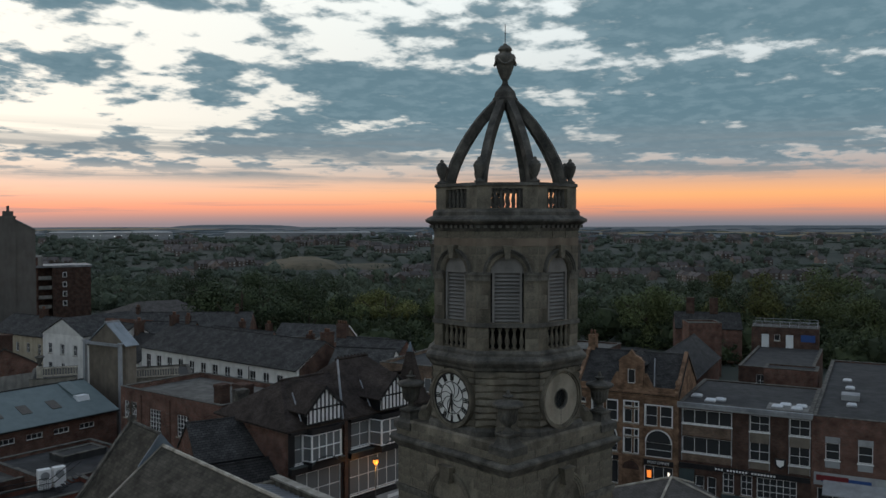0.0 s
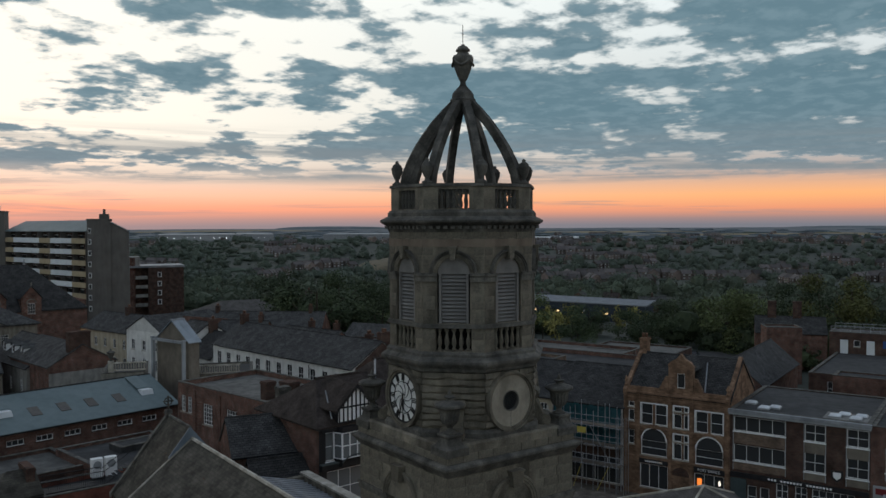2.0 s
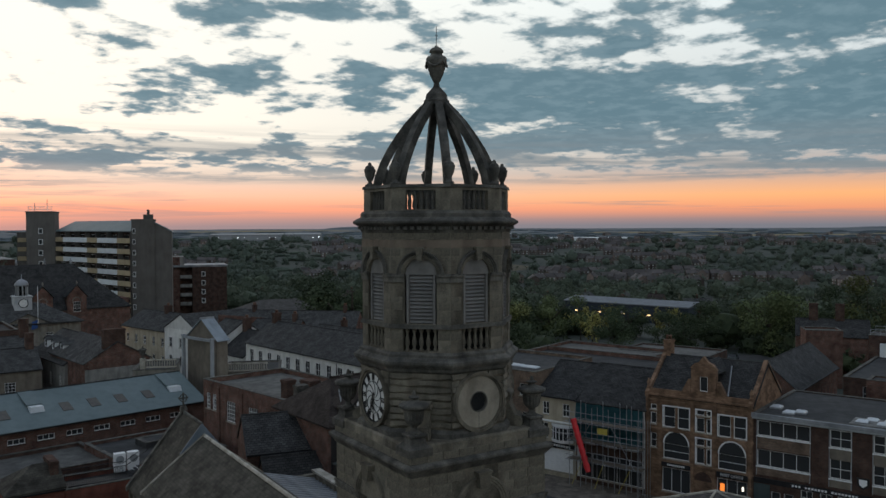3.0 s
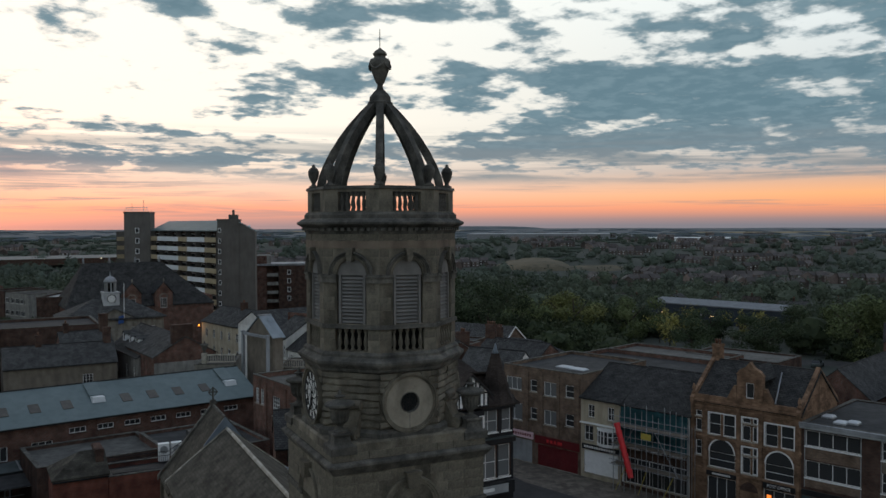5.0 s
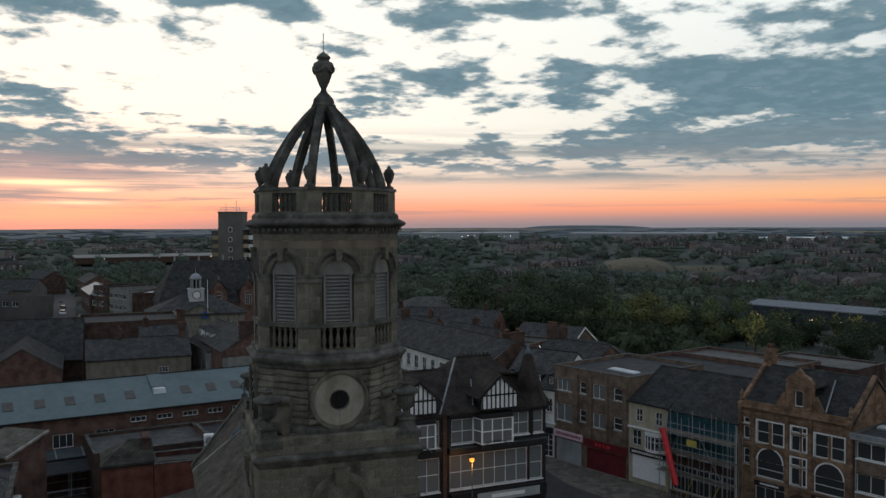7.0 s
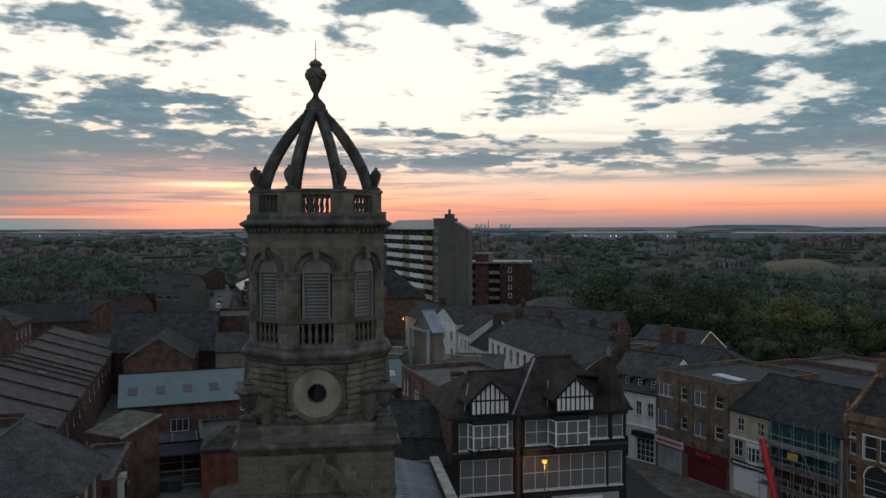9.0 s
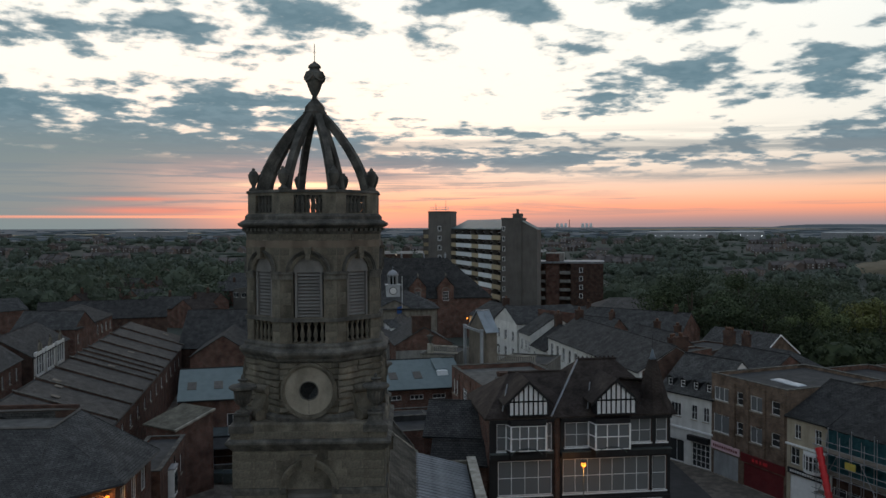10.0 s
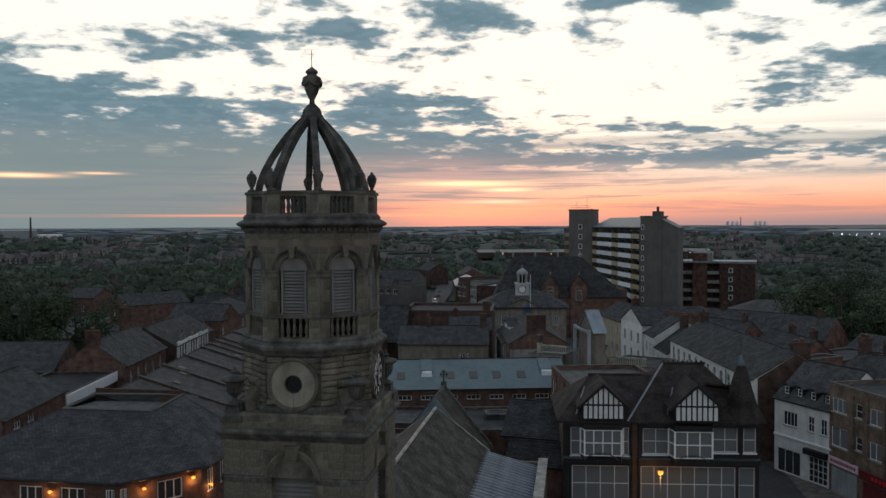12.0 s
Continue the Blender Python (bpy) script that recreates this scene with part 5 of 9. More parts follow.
def brown_shop():
    h = house("brown_shop_building", "three-storey brown brick shop building with flat felt roof and shutters", "shop building", S0, S1, 13, 10.45, walls=BRICK_BROWN, roof=FELT, roof_kind="flat", parapet=0.3,
              wins=wrow((1.5,), 8.0, 2.2, 1.4, (3, 1), GLASS_WARM) + wrow((4.3,), 8.1, 0.9, 1.3, (1, 2)) + wrow((6.6,), 7.9, 1.7, 1.5, (2, 1), GLASS_WARM) + wrow((9.2,), 8.1, 1.1, 1.3, (1, 2)) +
              wrow((1.5,), 4.6, 2.4, 1.9, (2, 1), GLASS_WARM) + wrow((4.3,), 5.0, 0.9, 1.3, (1, 2)) + wrow((6.6,), 4.7, 1.7, 1.6, (2, 1), GLASS_WARM) + wrow((9.2,), 5.0, 1.1, 1.3, (1, 2)) +
              [(2.2, 0.05, 3.8, 2.5, (4, 1)), (7.6, 0.05, 5.4, 2.3, (4, 1))])
    for u in (3.5, 5.5, 7.75, 10.3):
        part("brick_pier", solid_box(u - 0.16, u + 0.16, -0.14, -0.002, 3.5, 10.2), BRICK_BROWN, h)
    sign_board(h, 0.1, 4.3, 2.75, 3.5, PAINT_PINK, [(0.4 + 0.34 * i, 0.62 + 0.34 * i) for i in range(11)], PAINT_RED)
    sign_board(h, 4.55, 10.5, 2.5, 3.35, PAINT_RED, [(6.2, 6.5), (6.7, 7.0), (7.2, 7.5), (7.7, 8.3)], CHUTE_RED)
    shutter(h, 0.3, 4.1, 0.05, 2.55, PAINT_GREY)
    shutter(h, 4.9, 10.3, 0.05, 2.35, PAINT_RED)
    return h


def cream_shop():
    h = house("cream_shop_building", "cream-rendered narrow shop with bow window and dark slate roof", "shop building", S1, S2, 11, 8.0, 10.95, RENDER_CREAM, SLATE_DARK, z=0.5, back=-0.6,
              wins=wrow((1.3, 3.7), 5.95, 0.8, 1.35, (2, 2)) + wrow((1.0,), 3.45, 1.1, 1.6, (2, 2)) + [(2.5, 0.05, 4.2, 2.4, (1, 1))])
    b = part("bow_window", bow_mesh(2.0, 4.6, 0.7, 3.25, 5.1), PAINT_WHITE, h)
    part("bow_pane", bow_glass(2.04, 4.56, 0.64, 3.55, 4.85), GLASS, b)
    part("shop_cornice", solid_box(0, length(S1, S2), -0.25, -0.002, 5.25, 5.4), PAINT_WHITE, h)
    sign_board(h, 0.2, 4.75, 2.55, 3.1, TIMBER_BLACK, [(0.5 + 0.3 * i, 0.72 + 0.3 * i) for i in range(13)], PAINT_WHITE)
    shutter(h, 0.5, 4.5, 0.05, 2.4, PAINT_WHITE)
    return h


def bow_mesh(u0, u1, out, z0, z1, n=6):
    """Frame of a bow window: foot, head and mullions on a curved plan."""
    bm = bmesh.new()
    pts = [(u0 + (u1 - u0) * i / n, -out * math.sin(math.pi * i / n) ** 0.7 if 0 < i < n else 0.0) for i in range(n + 1)]
    for a, b in ((z0, z0 + 0.3), (z1 - 0.25, z1)):
        prism(bm, pts, a, b)
    for x, y in pts[1:-1]:
        box(bm, x - 0.04, x + 0.04, y - 0.03, y + 0.05, z0 + 0.3, z1 - 0.25)
    zc = (z0 + z1) / 2 + 0.2
    for (x0, y0), (x1, y1) in zip(pts, pts[1:]):
        rod(bm, (x0, y0, zc), (x1, y1, zc), 0.03, 4)
    return bm


def bow_glass(u0, u1, out, z0, z1, n=6):
    pts = [(u0 + (u1 - u0) * i / n, -out * math.sin(math.pi * i / n) ** 0.7 if 0 < i < n else 0.0) for i in range(n + 1)]
    return prism(bmesh.new(), pts, z0, z1)


def scaffold_building():
    h = house("scaffolded_building", "empty brick shop under repair with dark slate roof", "shop building", S2, S3, 11, 7.9, 11.05, BRICK_DARK, SLATE_DARK, z=0.5, back=-0.6, wins=wrow((1.5, 4.0, 6.2), 3.6, 1.2, 1.6) + [(3.9, 0.05, 6.8, 2.6, (5, 1))])
    w = length(S2, S3)
    for x in (0.15, w - 0.4):
        part("end_pier", solid_box(x, x + 0.25, -0.06, -0.002, 0, 7.8), RENDER_WHITE, h)
    s = thing("scaffold", facade_pose(S2, S3), "galvanised tube scaffold with boards and teal sheeting", "scaffold")
    rnd = random.Random(4)
    for i in range(7):
        u = 0.1 + (w - 0.2) * i / 6
        for y in (-0.45, -1.6):
            part("standard", rod(bmesh.new(), (u, y, 0), (u + rnd.uniform(-0.03, 0.03), y, 8.2 + rnd.uniform(-0.4, 0.9)), 0.035), STEEL, s)
        for z in (2.6, 4.6, 6.5):
            part("transom", rod(bmesh.new(), (u, -1.8, z), (u, -0.3, z), 0.03), STEEL, s)
    for z in (2.6, 3.1, 3.6, 4.6, 5.1, 5.6, 6.5, 7.0, 7.5):
        part("ledger", rod(bmesh.new(), (-0.4, -1.62, z), (w + 0.5, -1.62, z + rnd.uniform(-0.05, 0.05)), 0.03), STEEL, s)
    for z in (2.65, 4.65, 6.55):
        for k in range(4):
            part("board", solid_box(-0.2, w + 0.2, -1.55 + 0.27 * k, -1.32 + 0.27 * k, z, z + 0.05), PEBBLEDASH, s)
    for a, b in (((0.2, 2.6), (2.4, 6.5)), ((4.8, 6.5), (7.3, 2.6)), ((0.4, 0.1), (1.6, 2.6)), ((5.6, 0.1), (6.8, 2.6)), ((3.0, 0.1), (3.9, 2.6))):
        part("brace", rod(bmesh.new(), (a[0], -1.66, a[1]), (b[0], -1.66, b[1]), 0.03), YELLOW if a[1] < 1 else STEEL, s)
    bm = bmesh.new()
    n, m = 16, 8
    g = [[bm.verts.new((0.1 + (w - 0.3) * i / n, -0.36 + 0.06 * math.sin(i * 1.7 + j) + 0.03 * rnd.random(), 4.4 + 3.9 * j / m)) for i in range(n + 1)] for j in range(m + 1)]
    for j in range(m):
        for i in range(n):
            bm.faces.new((g[j][i], g[j][i + 1], g[j + 1][i + 1], g[j + 1][i]))
    bmesh.ops.solidify(bm, geom=bm.faces[:], thickness=0.02)
    part("sheeting", bm, NETTING, s)
    part("notice", solid_box(3.3, 4.4, -1.72, -1.70, 5.7, 6.3), YELLOW, s)
    for u in (w - 0.2, w + 0.6):
        for y in (-0.4, -1.0, -1.6):
            part("standard", rod(bmesh.new(), (u, y, 0), (u, y, 7.6), 0.03), STEEL, s)
    # rubbish chute of stacked tapering sections
    c = thing("rubbish_chute", facade_pose(S2, S3), "bright red plastic rubbish chute hung on the scaffold", "rubbish chute")
    a, b = Vector((0.7, -1.95, 6.9)), Vector((2.7, -2.5, 2.0))
    q = (b - a).to_track_quat("Z", "Y").to_matrix().to_4x4()
    for i in range(7):
        o = share("chute_section", bmesh_data("chute_section", lambda: stack(bmesh.new(), [ngon(12, 0.31, 0), ngon(12, 0.33, 0.06), ngon(12, 0.24, 0.85)]), CHUTE_RED), c, Matrix.Translation(a.lerp(b, i / 7)) @ q)
    return h


def post_office():
    w = length(S3, S4)
    h = house("post_office_building", "ornate orange terracotta post office with slate roof and dormer gable", "post office", S3, S4, 8.5, 9.3, 12.75, TERRACOTTA, SLATE_DARK, z=0.7, back=-0.8,
              wins=[(0.75, 7.9, 0.6, 0.5, (1, 1)), (0.75, 6.5, 0.6, 1.1, (1, 1)), (0.75, 4.2, 0.6, 1.4, (1, 2))] + wrow((2.35, 3.75), 6.35, 1.15, 2.0, (1, 2)) +
              [(5.4, 7.9, 0.8, 0.5, (1, 1)), (6.2, 7.9, 0.45, 0.5, (1, 1)), (5.4, 6.3, 0.8, 1.35, (1, 1)), (6.2, 6.3, 0.45, 1.35, (1, 1)),
               (5.4, 5.0, 0.8, 0.7, (1, 1)), (6.2, 5.0, 0.45, 0.7, (1, 1)), (5.4, 3.3, 0.8, 1.5, (1, 1)), (6.2, 3.3, 0.45, 1.5, (1, 1))] + wrow((7.7, 9.1), 6.2, 1.15, 2.0, (1, 2)) +
              [(3.05, 3.3, 2.6, 1.45, (1, 2)), (8.4, 3.15, 2.6, 1.45, (1, 2)), (3.05, 0.1, 2.8, 2.3, (3, 1)), (8.4, 0.1, 2.8, 2.2, (3, 1))], gutter=False, over=0.1)
    for u, z in ((3.05, 4.75), (8.4, 4.6)):
        part("arch_head", arch_plate(u, z, 1.3, 0.05), GLASS, h)
        part("arch_frame", shifted(arch_band(1.18, 1.32, 0.04, z, 12), u), PAINT_WHITE, h)
        part("arch_moulding", shifted(arch_band(1.34, 1.62, 0.12, z, 16), u), TERRACOTTA, h)
    part("door_arch", arch_plate(5.7, 1.7, 0.85, 0.05), BRICK_DARK, h)
    part("door_arch_moulding", shifted(arch_band(0.85, 1.12, 0.12, 1.7, 12), 5.7), TERRACOTTA, h)
    for z, o in ((9.3, 0.22), (8.75, 0.1), (5.95, 0.14), (2.95, 0.14)):
        part("moulded_string", solid_box(-0.05, w + 0.05, -o, -0.003, z, z + 0.18), TERRACOTTA, h)
    for u in (0.15, 1.45, 4.65, 6.75, 10.05):
        part("pilaster", solid_box(u - 0.16, u + 0.16, -0.1, -0.0045, 0, 9.3), TERRACOTTA, h)
    # broad white-painted stone surrounds of the upper windows
    for u0, u1, z0, z1 in ((1.68, 4.42, 6.25, 8.45), (7.03, 9.77, 6.1, 8.3), (4.92, 6.5, 6.2, 8.5), (4.92, 6.5, 3.2, 5.8)):
        bm = wall(bmesh.new(), (u0, -0.05), (u1, -0.05), z0, z1, 0.045, [(0.1, u1 - u0 - 0.1, z0 + 0.1, z1 - 0.1)])
        part("window_surround", bm, PAINT_WHITE, h)
    part("parapet", solid_box(0, w, -0.02, 0.22, 9.482, 9.95), TERRACOTTA, h)
    # stepped central gable with its window
    g = part("dormer_gable", wall(bmesh.new(), (4.5, -0.05), (6.9, -0.05), 9.952, 12.3, 0.5, [(0.85, 1.6, 10.2, 11.6)]), TERRACOTTA, h)
    window(g, (4.5, -0.05), (6.9, -0.05), 1.22, 10.2, 0.75, 1.4, (1, 1))
    bm = bmesh.new()
    f = [(4.4, 12.3), (7.0, 12.3), (6.6, 12.75), (6.1, 13.0), (5.7, 13.5), (5.3, 13.0), (4.8, 12.75)]
    stack(bm, [[(x, 0.4, z) for x, z in f], [(x, -0.08, z) for x, z in f]])
    part("gable_crest", bm, TERRACOTTA, g)
    for u in (4.0, 7.4):
        bm = bmesh.new()
        f = [(u - 0.45, 9.952), (u + 0.45, 9.952), (u + (0.45 if u < 5.7 else -0.2), 11.2), (u + (0.2 if u < 5.7 else -0.45), 11.2)]
        stack(bm, [[(x, 0.4, z) for x, z in f], [(x, -0.03, z) for x, z in f]])
        part("volute", bm, TERRACOTTA, g)
    part("dormer_roof", gable_cross(4.7, 6.7, 0.4, 4.2, 11.9, 13.0), SLATE_DARK, g)
    gable_copings(h, w, 8.5, 9.4, 12.75, TERRACOTTA, up=0.3)
    for u in (0.2, w - 0.2):
        part("finial", lathe(bmesh.new(), [(0.2, 0), (0.2, 0.15), (0.1, 0.25), (0.18, 0.5), (0.12, 0.75), (0.03, 0.95)], 10, u, 0.1, 9.95), TERRACOTTA, h)
    part("roof_flashing", rod(bmesh.new(), (7.9, 0.3, 10.0), (7.2, 3.4, 12.3), 0.07, 4), LEAD, h)
    s = sign_board(h, 7.0, 9.85, 2.42, 2.93, TIMBER_BLACK)
    writing("POST OFFICE", 0.36, Matrix.Translation((8.42, -0.13, 2.66)), s, PAINT_WHITE)
    sign_board(h, 1.6, 4.5, 2.5, 2.93, TIMBER_BLACK, [(2.2 + 0.2 * i, 2.33 + 0.2 * i) for i in range(9)], PAINT_WHITE)
    part("lit_display", solid_box(7.3, 7.7, 0.04, 0.10, 1.1, 1.8), SHOP_GLOW, h)
    part("lit_display", solid_box(9.3, 9.45, 0.04, 0.10, 1.4, 1.8), SHOP_WHITE, h)
    chimney(h, 0.4, 4.6, 12.2, 14.2, 0.7, 1.1, 2, TERRACOTTA)
    return h


def shifted(bm, u, y=0.0):
    bmesh.ops.translate(bm, verts=bm.verts, vec=(u, y, 0))
    return bm


def arch_plate(u, zs, r, back, n=14):
    bm = bmesh.new()
    f = [(u + r * math.cos(math.pi * i / n), zs + r * math.sin(math.pi * i / n)) for i in range(n + 1)]
    return stack(bm, [[(x, back, z) for x, z in f][::-1], [(x, -0.012, z) for x, z in f][::-1]])


def gable_cross(u0, u1, y0, y1, ze, zr, th=0.1, over=0.1):
    """A small roof with its ridge along y."""
    bm, c = bmesh.new(), (u0 + u1) / 2
    slab(bm, [(u0 - over, y0, ze), (c, y0, zr), (c, y1, zr), (u0 - over, y1, ze)][::-1], th)
    slab(bm, [(c, y0, zr), (u1 + over, y0, ze), (u1 + over, y1, ze), (c, y1, zr)][::-1], th)
    return bm


def flat_shops():
    w = length(S4, S5)
    h = house("flat_roofed_shops", "dark brick flat-roofed public house with white fascia and spandrels", "public house", S4, S5, 13, 9.0, z=0.45, back=-0.6, walls=BRICK_DARK, roof=FELT, roof_kind="flat", parapet=0.06, gutter=False,
              wins=wrow((2.6,), 7.1, 4.5, 1.35, (4, 1), sill=PAINT_WHITE) + wrow((2.6,), 4.35, 4.5, 1.5, (4, 1), sill=PAINT_WHITE) + wrow((7.3, 10.7), 7.0, 1.7, 1.5, (2, 2), sill=PAINT_WHITE) + wrow((7.3, 10.7), 4.3, 1.7, 1.7, (2, 2), sill=PAINT_WHITE) +
              wrow((2.0, 3.1), 0.2, 0.8, 2.0, (1, 2)) + wrow((4.6, 6.2), 0.9, 1.0, 1.9, (2, 3)) + wrow((8.8,), 0.9, 3.4, 1.9, (6, 3)))
    part("fascia", solid_box(-0.1, w + 0.1, -0.35, -0.002, 8.78, 9.12), LEAD, h)
    part("soffit", solid_box(-0.05, w + 0.05, -0.33, -0.003, 8.62, 8.748), PAINT_GREY, h)
    for u0, u1 in ((0.35, 4.85), (6.45, 8.15), (9.85, 11.55)):
        for z0, z1 in ((5.95, 6.95), (3.55, 4.2)):
            part("spandrel_panel", solid_box(u0, u1, -0.05, -0.002, z0, z1), BRICK_BROWN if u0 < 1 else PEBBLEDASH, h)
        for u in (u0 - 0.06, u1):
            part("window_surround", solid_box(u, u + 0.05, -0.07, -0.003, 3.5, 8.6), PAINT_GREY, h)
    part("shopfront_panel", solid_box(0.1, 1.5, -0.08, -0.002, 0.0, 2.75), PAINT_GREEN, h)
    part("stallriser", solid_box(4.0, 11.6, -0.08, -0.002, 0.0, 0.8), PAINT_GREEN, h)
    sign_board(h, 0.1, w - 0.1, 2.85, 3.3, TIMBER_BLACK, [(3.4 + 0.27 * i, 3.58 + 0.27 * i) for i in range(20) if i not in (3, 11)], PAINT_WHITE)
    crest = part("crest", stack(bmesh.new(), [[(x, y, z) for x, z in ((9.1, 3.75), (9.55, 4.1), (9.6, 4.75), (8.6, 4.75), (8.65, 4.1))] for y in (-0.002, -0.1)]), IRON, h)
    part("crest_field", stack(bmesh.new(), [[(x, y, z) for x, z in ((9.1, 3.95), (9.4, 4.2), (9.42, 4.62), (8.78, 4.62), (8.8, 4.2))] for y in (-0.101, -0.12)]), PAINT_WHITE, crest)
    for k, (u, y) in enumerate(((1.0, 3.6), (2.6, 1.9), (3.4, 2.6), (8.6, 1.9), (9.2, 3.0), (10.3, 1.7), (10.6, 2.9))):
        roof_dome(facade_pose(S4, S5, 9.45) @ Matrix.Translation((u, y, 0.005)))
    part("roof_patch", solid_box(7.7, 11.6, 1.1, 3.9, 9.0045, 9.014), RENDER_GREY, h)
    return h


def red_shops():
    w = length(S5, S6)
    h = house("red_brick_shops", "red brick shops with tall windows and wide felt roof", "shop building", S5, S6, 34, 8.55, z=0.75, back=-0.9, walls=BRICK, roof=FELT, roof_kind="flat", parapet=0.12,
              wins=wrow((1.7, 4.3, 6.9, 9.5, 12.1, 14.7), 4.9, 1.15, 1.5, (1, 2), sill=PAINT_WHITE) + [(3.0, 0.1, 5.0, 2.2, (4, 1)), (9.5, 0.1, 6.5, 2.2, (5, 1))])
    for u in (1.7, 4.3, 6.9, 9.5, 12.1, 14.7):
        for z0, z1 in ((6.42, 6.95), (4.2, 4.78)):
            part("window_panel", solid_box(u - 0.6, u + 0.6, -0.05, -0.002, z0, z1), PAINT_GREY, h)
    sign_board(h, 0.2, w - 0.2, 2.6, 3.7, PAINT_GREY, [(0.8, 2.6), (3.0, 4.8), (8.0, 9.2), (9.6, 11.0)], PAINT_BLUE)
    sign_board(h, 0.4, 3.0, 3.0, 3.5, PAINT_RED, y=-0.16)
    part("shop_canopy", slab(bmesh.new(), [(1.0, -2.2, 2.4), (6.4, -2.2, 2.4), (6.4, -0.2, 3.1), (1.0, -0.2, 3.1)], 0.1), PAINT_GREY, h)
    part("roof_vent", solid_box(2.0, 3.6, 9.0, 10.8, 8.556, 9.1), PAINT_GREY, h)
    for u, y in ((3.0, 6.5), (2.9, 11.5), (2.6, 15.5), (2.2, 20.0)):
        roof_dome(facade_pose(S5, S6, 9.3) @ Matrix.Translation((u, y, 0.005)), 0.9, 0.9)
    return h


def plant_room():
    """Brick lift house with railing on the roof behind, and the stair wing before it."""
    p, q = (93.4, 38.0), (96.8, 29.6)
    t = house("rooftop_plant_room", "brick plant room with white doors and railed flat roof", "plant room", p, q, 5, 11.3, walls=BRICK_DARK, roof=FELT_PALE, roof_kind="flat", parapet=0.1, z=0,
              wins=[(3.5, 9.5, 0.8, 0.9, (1, 1))])
    for u in (1.9, 5.2):
        part("door", solid_box(u - 0.5, u + 0.5, -0.06, -0.002, 8.3, 10.4), PANEL_WHITE, t)
    part("blue_panel", solid_box(6.7, 8.6, -0.06, -0.002, 9.5, 10.5), PAINT_BLUE, t)
    w = length(p, q)
    for z in (11.8, 12.2):
        for a, b in (((0.2, 0.2), (w - 0.2, 0.2)), ((w - 0.2, 0.2), (w - 0.2, 4.8)), ((0.2, 4.8), (w - 0.2, 4.8))):
            part("rail", rod(bmesh.new(), (*a, z), (*b, z), 0.035), STEEL, t)
    for i in range(8):
        for y in (0.2, 4.8):
            part("post", rod(bmesh.new(), (0.2 + (w - 0.4) * i / 7, y, 11.4), (0.2 + (w - 0.4) * i / 7, y, 12.2), 0.03), STEEL, t)
    return t


brown_shop(), cream_shop(), scaffold_building(), post_office(), flat_shops(), red_shops(), plant_room()
for u, y in ((5.6, 4.2), (7.6, 4.0)):
    roof_dome(facade_pose(S0, S1, 10.35) @ Matrix.Translation((u, y, 0.005)), 2.0, 1.2)
house("rear_wing", "dark brick rear wing with wide felt roof behind the shops", "building", (75.6, 30.6), (78.5, 22.5), 20, 8.5, walls=BRICK_DARK, roof=FELT, roof_kind="flat", parapet=0.1, wins=[(3.2, 6.0, 2.2, 1.7, (4, 2))])
house("stair_block", "dark red brick stair block behind the flat-roofed shops", "building", (70.2, 24.6), (72.2, 19.2), 3.5, 9.6, walls=BRICK, roof=FELT, roof_kind="flat", parapet=0.1)
house("slate_hall", "long hall with dark slate roof and brick gable", "hall", (80.0, 39.6), (101.5, 47.6), 8, 4.9, 8.4, BRICK, SLATE)
house("brick_stack_building", "red brick block with pale flat roof edge", "building", (105.7, 55.7), (109.6, 51.7), 5, 9.1, walls=BRICK, roof=FELT_PALE, roof_kind="flat", parapet=0.25)
sl = house("chimney_house", "brick house with two tall red chimneys", "house", (118, 66), (125, 56), 8, 6.6, 9.3, BRICK, SLATE_DARK)
chimney(sl, 3, 4, 8.5, 12.1, 1.5, 1.0, 0), chimney(sl, 7.4, 4, 8.5, 12.1, 1.5, 1.0, 0)
house("low_slate_house", "low house with slate roof behind the post office", "house", (53.0, 41.0), (56, 34), 8, 6.4, 9.0, BRICK, SLATE)
house("rear_flat_wing", "rear wing with felt roof and brick parapet", "building", (46.5, 62.0), (53.5, 42.0), 15, 8.6, walls=BRICK, roof=FELT, roof_kind="flat", parapet=0.5)
house("rear_flat_wing", "red brick rear store with pale felt roof", "building", (64, 74), (70, 57), 11, 7.2, walls=BRICK, roof=FELT_PALE, roof_kind="flat", parapet=0.4, wins=wrow((3, 6), 4.6, 1.6, 1.3))
house("dark_store", "dark brick store with felt roof and vents", "building", (76, 68), (81, 55), 9, 7.0, walls=BRICK_DARK, roof=FELT_PALE, roof_kind="flat", parapet=0.2, wins=wrow((2.5, 6.0), 3.6, 2.4, 1.8, (3, 1)))
COT = ((58.8, 94.3), (67.0, 98.9))
gc = gable_front("gabled_cottage", "brown brick cottage with white bargeboards and slate roof", "house", *COT, 13, 5.6, 8.9, BRICK_BROWN, SLATE)
for sx, f in ((-1, [(-0.3, 5.5), (4.7, 8.95), (4.7, 8.7), (-0.3, 5.25)]), (1, [(4.7, 8.95), (9.7, 5.5), (9.7, 5.25), (4.7, 8.7)])):
    part("bargeboard", stack(bmesh.new(), [[(x, y, z) for x, z in f][::-1] for y in (-0.16, -0.22)]), PAINT_WHITE, gc)
house("slate_cottage", "brick house with grey slate roof and chimneys", "house", (42.0, 74.0), (46.0, 64.0), 9, 7.6, 10.6, BRICK, SLATE, chims=((0.5, 4.5, 10.0, 12.4, 1.6, 0.7, 4),))
house("slate_cottage", "brick house with hipped grey slate roof", "house", (47, 82.0), (53.0, 70.0), 8, 6.6, 9.6, BRICK, SLATE, roof_kind="hip", chims=((2.0, 4.0, 9.0, 11.0, 1.2, 0.6, 3),))


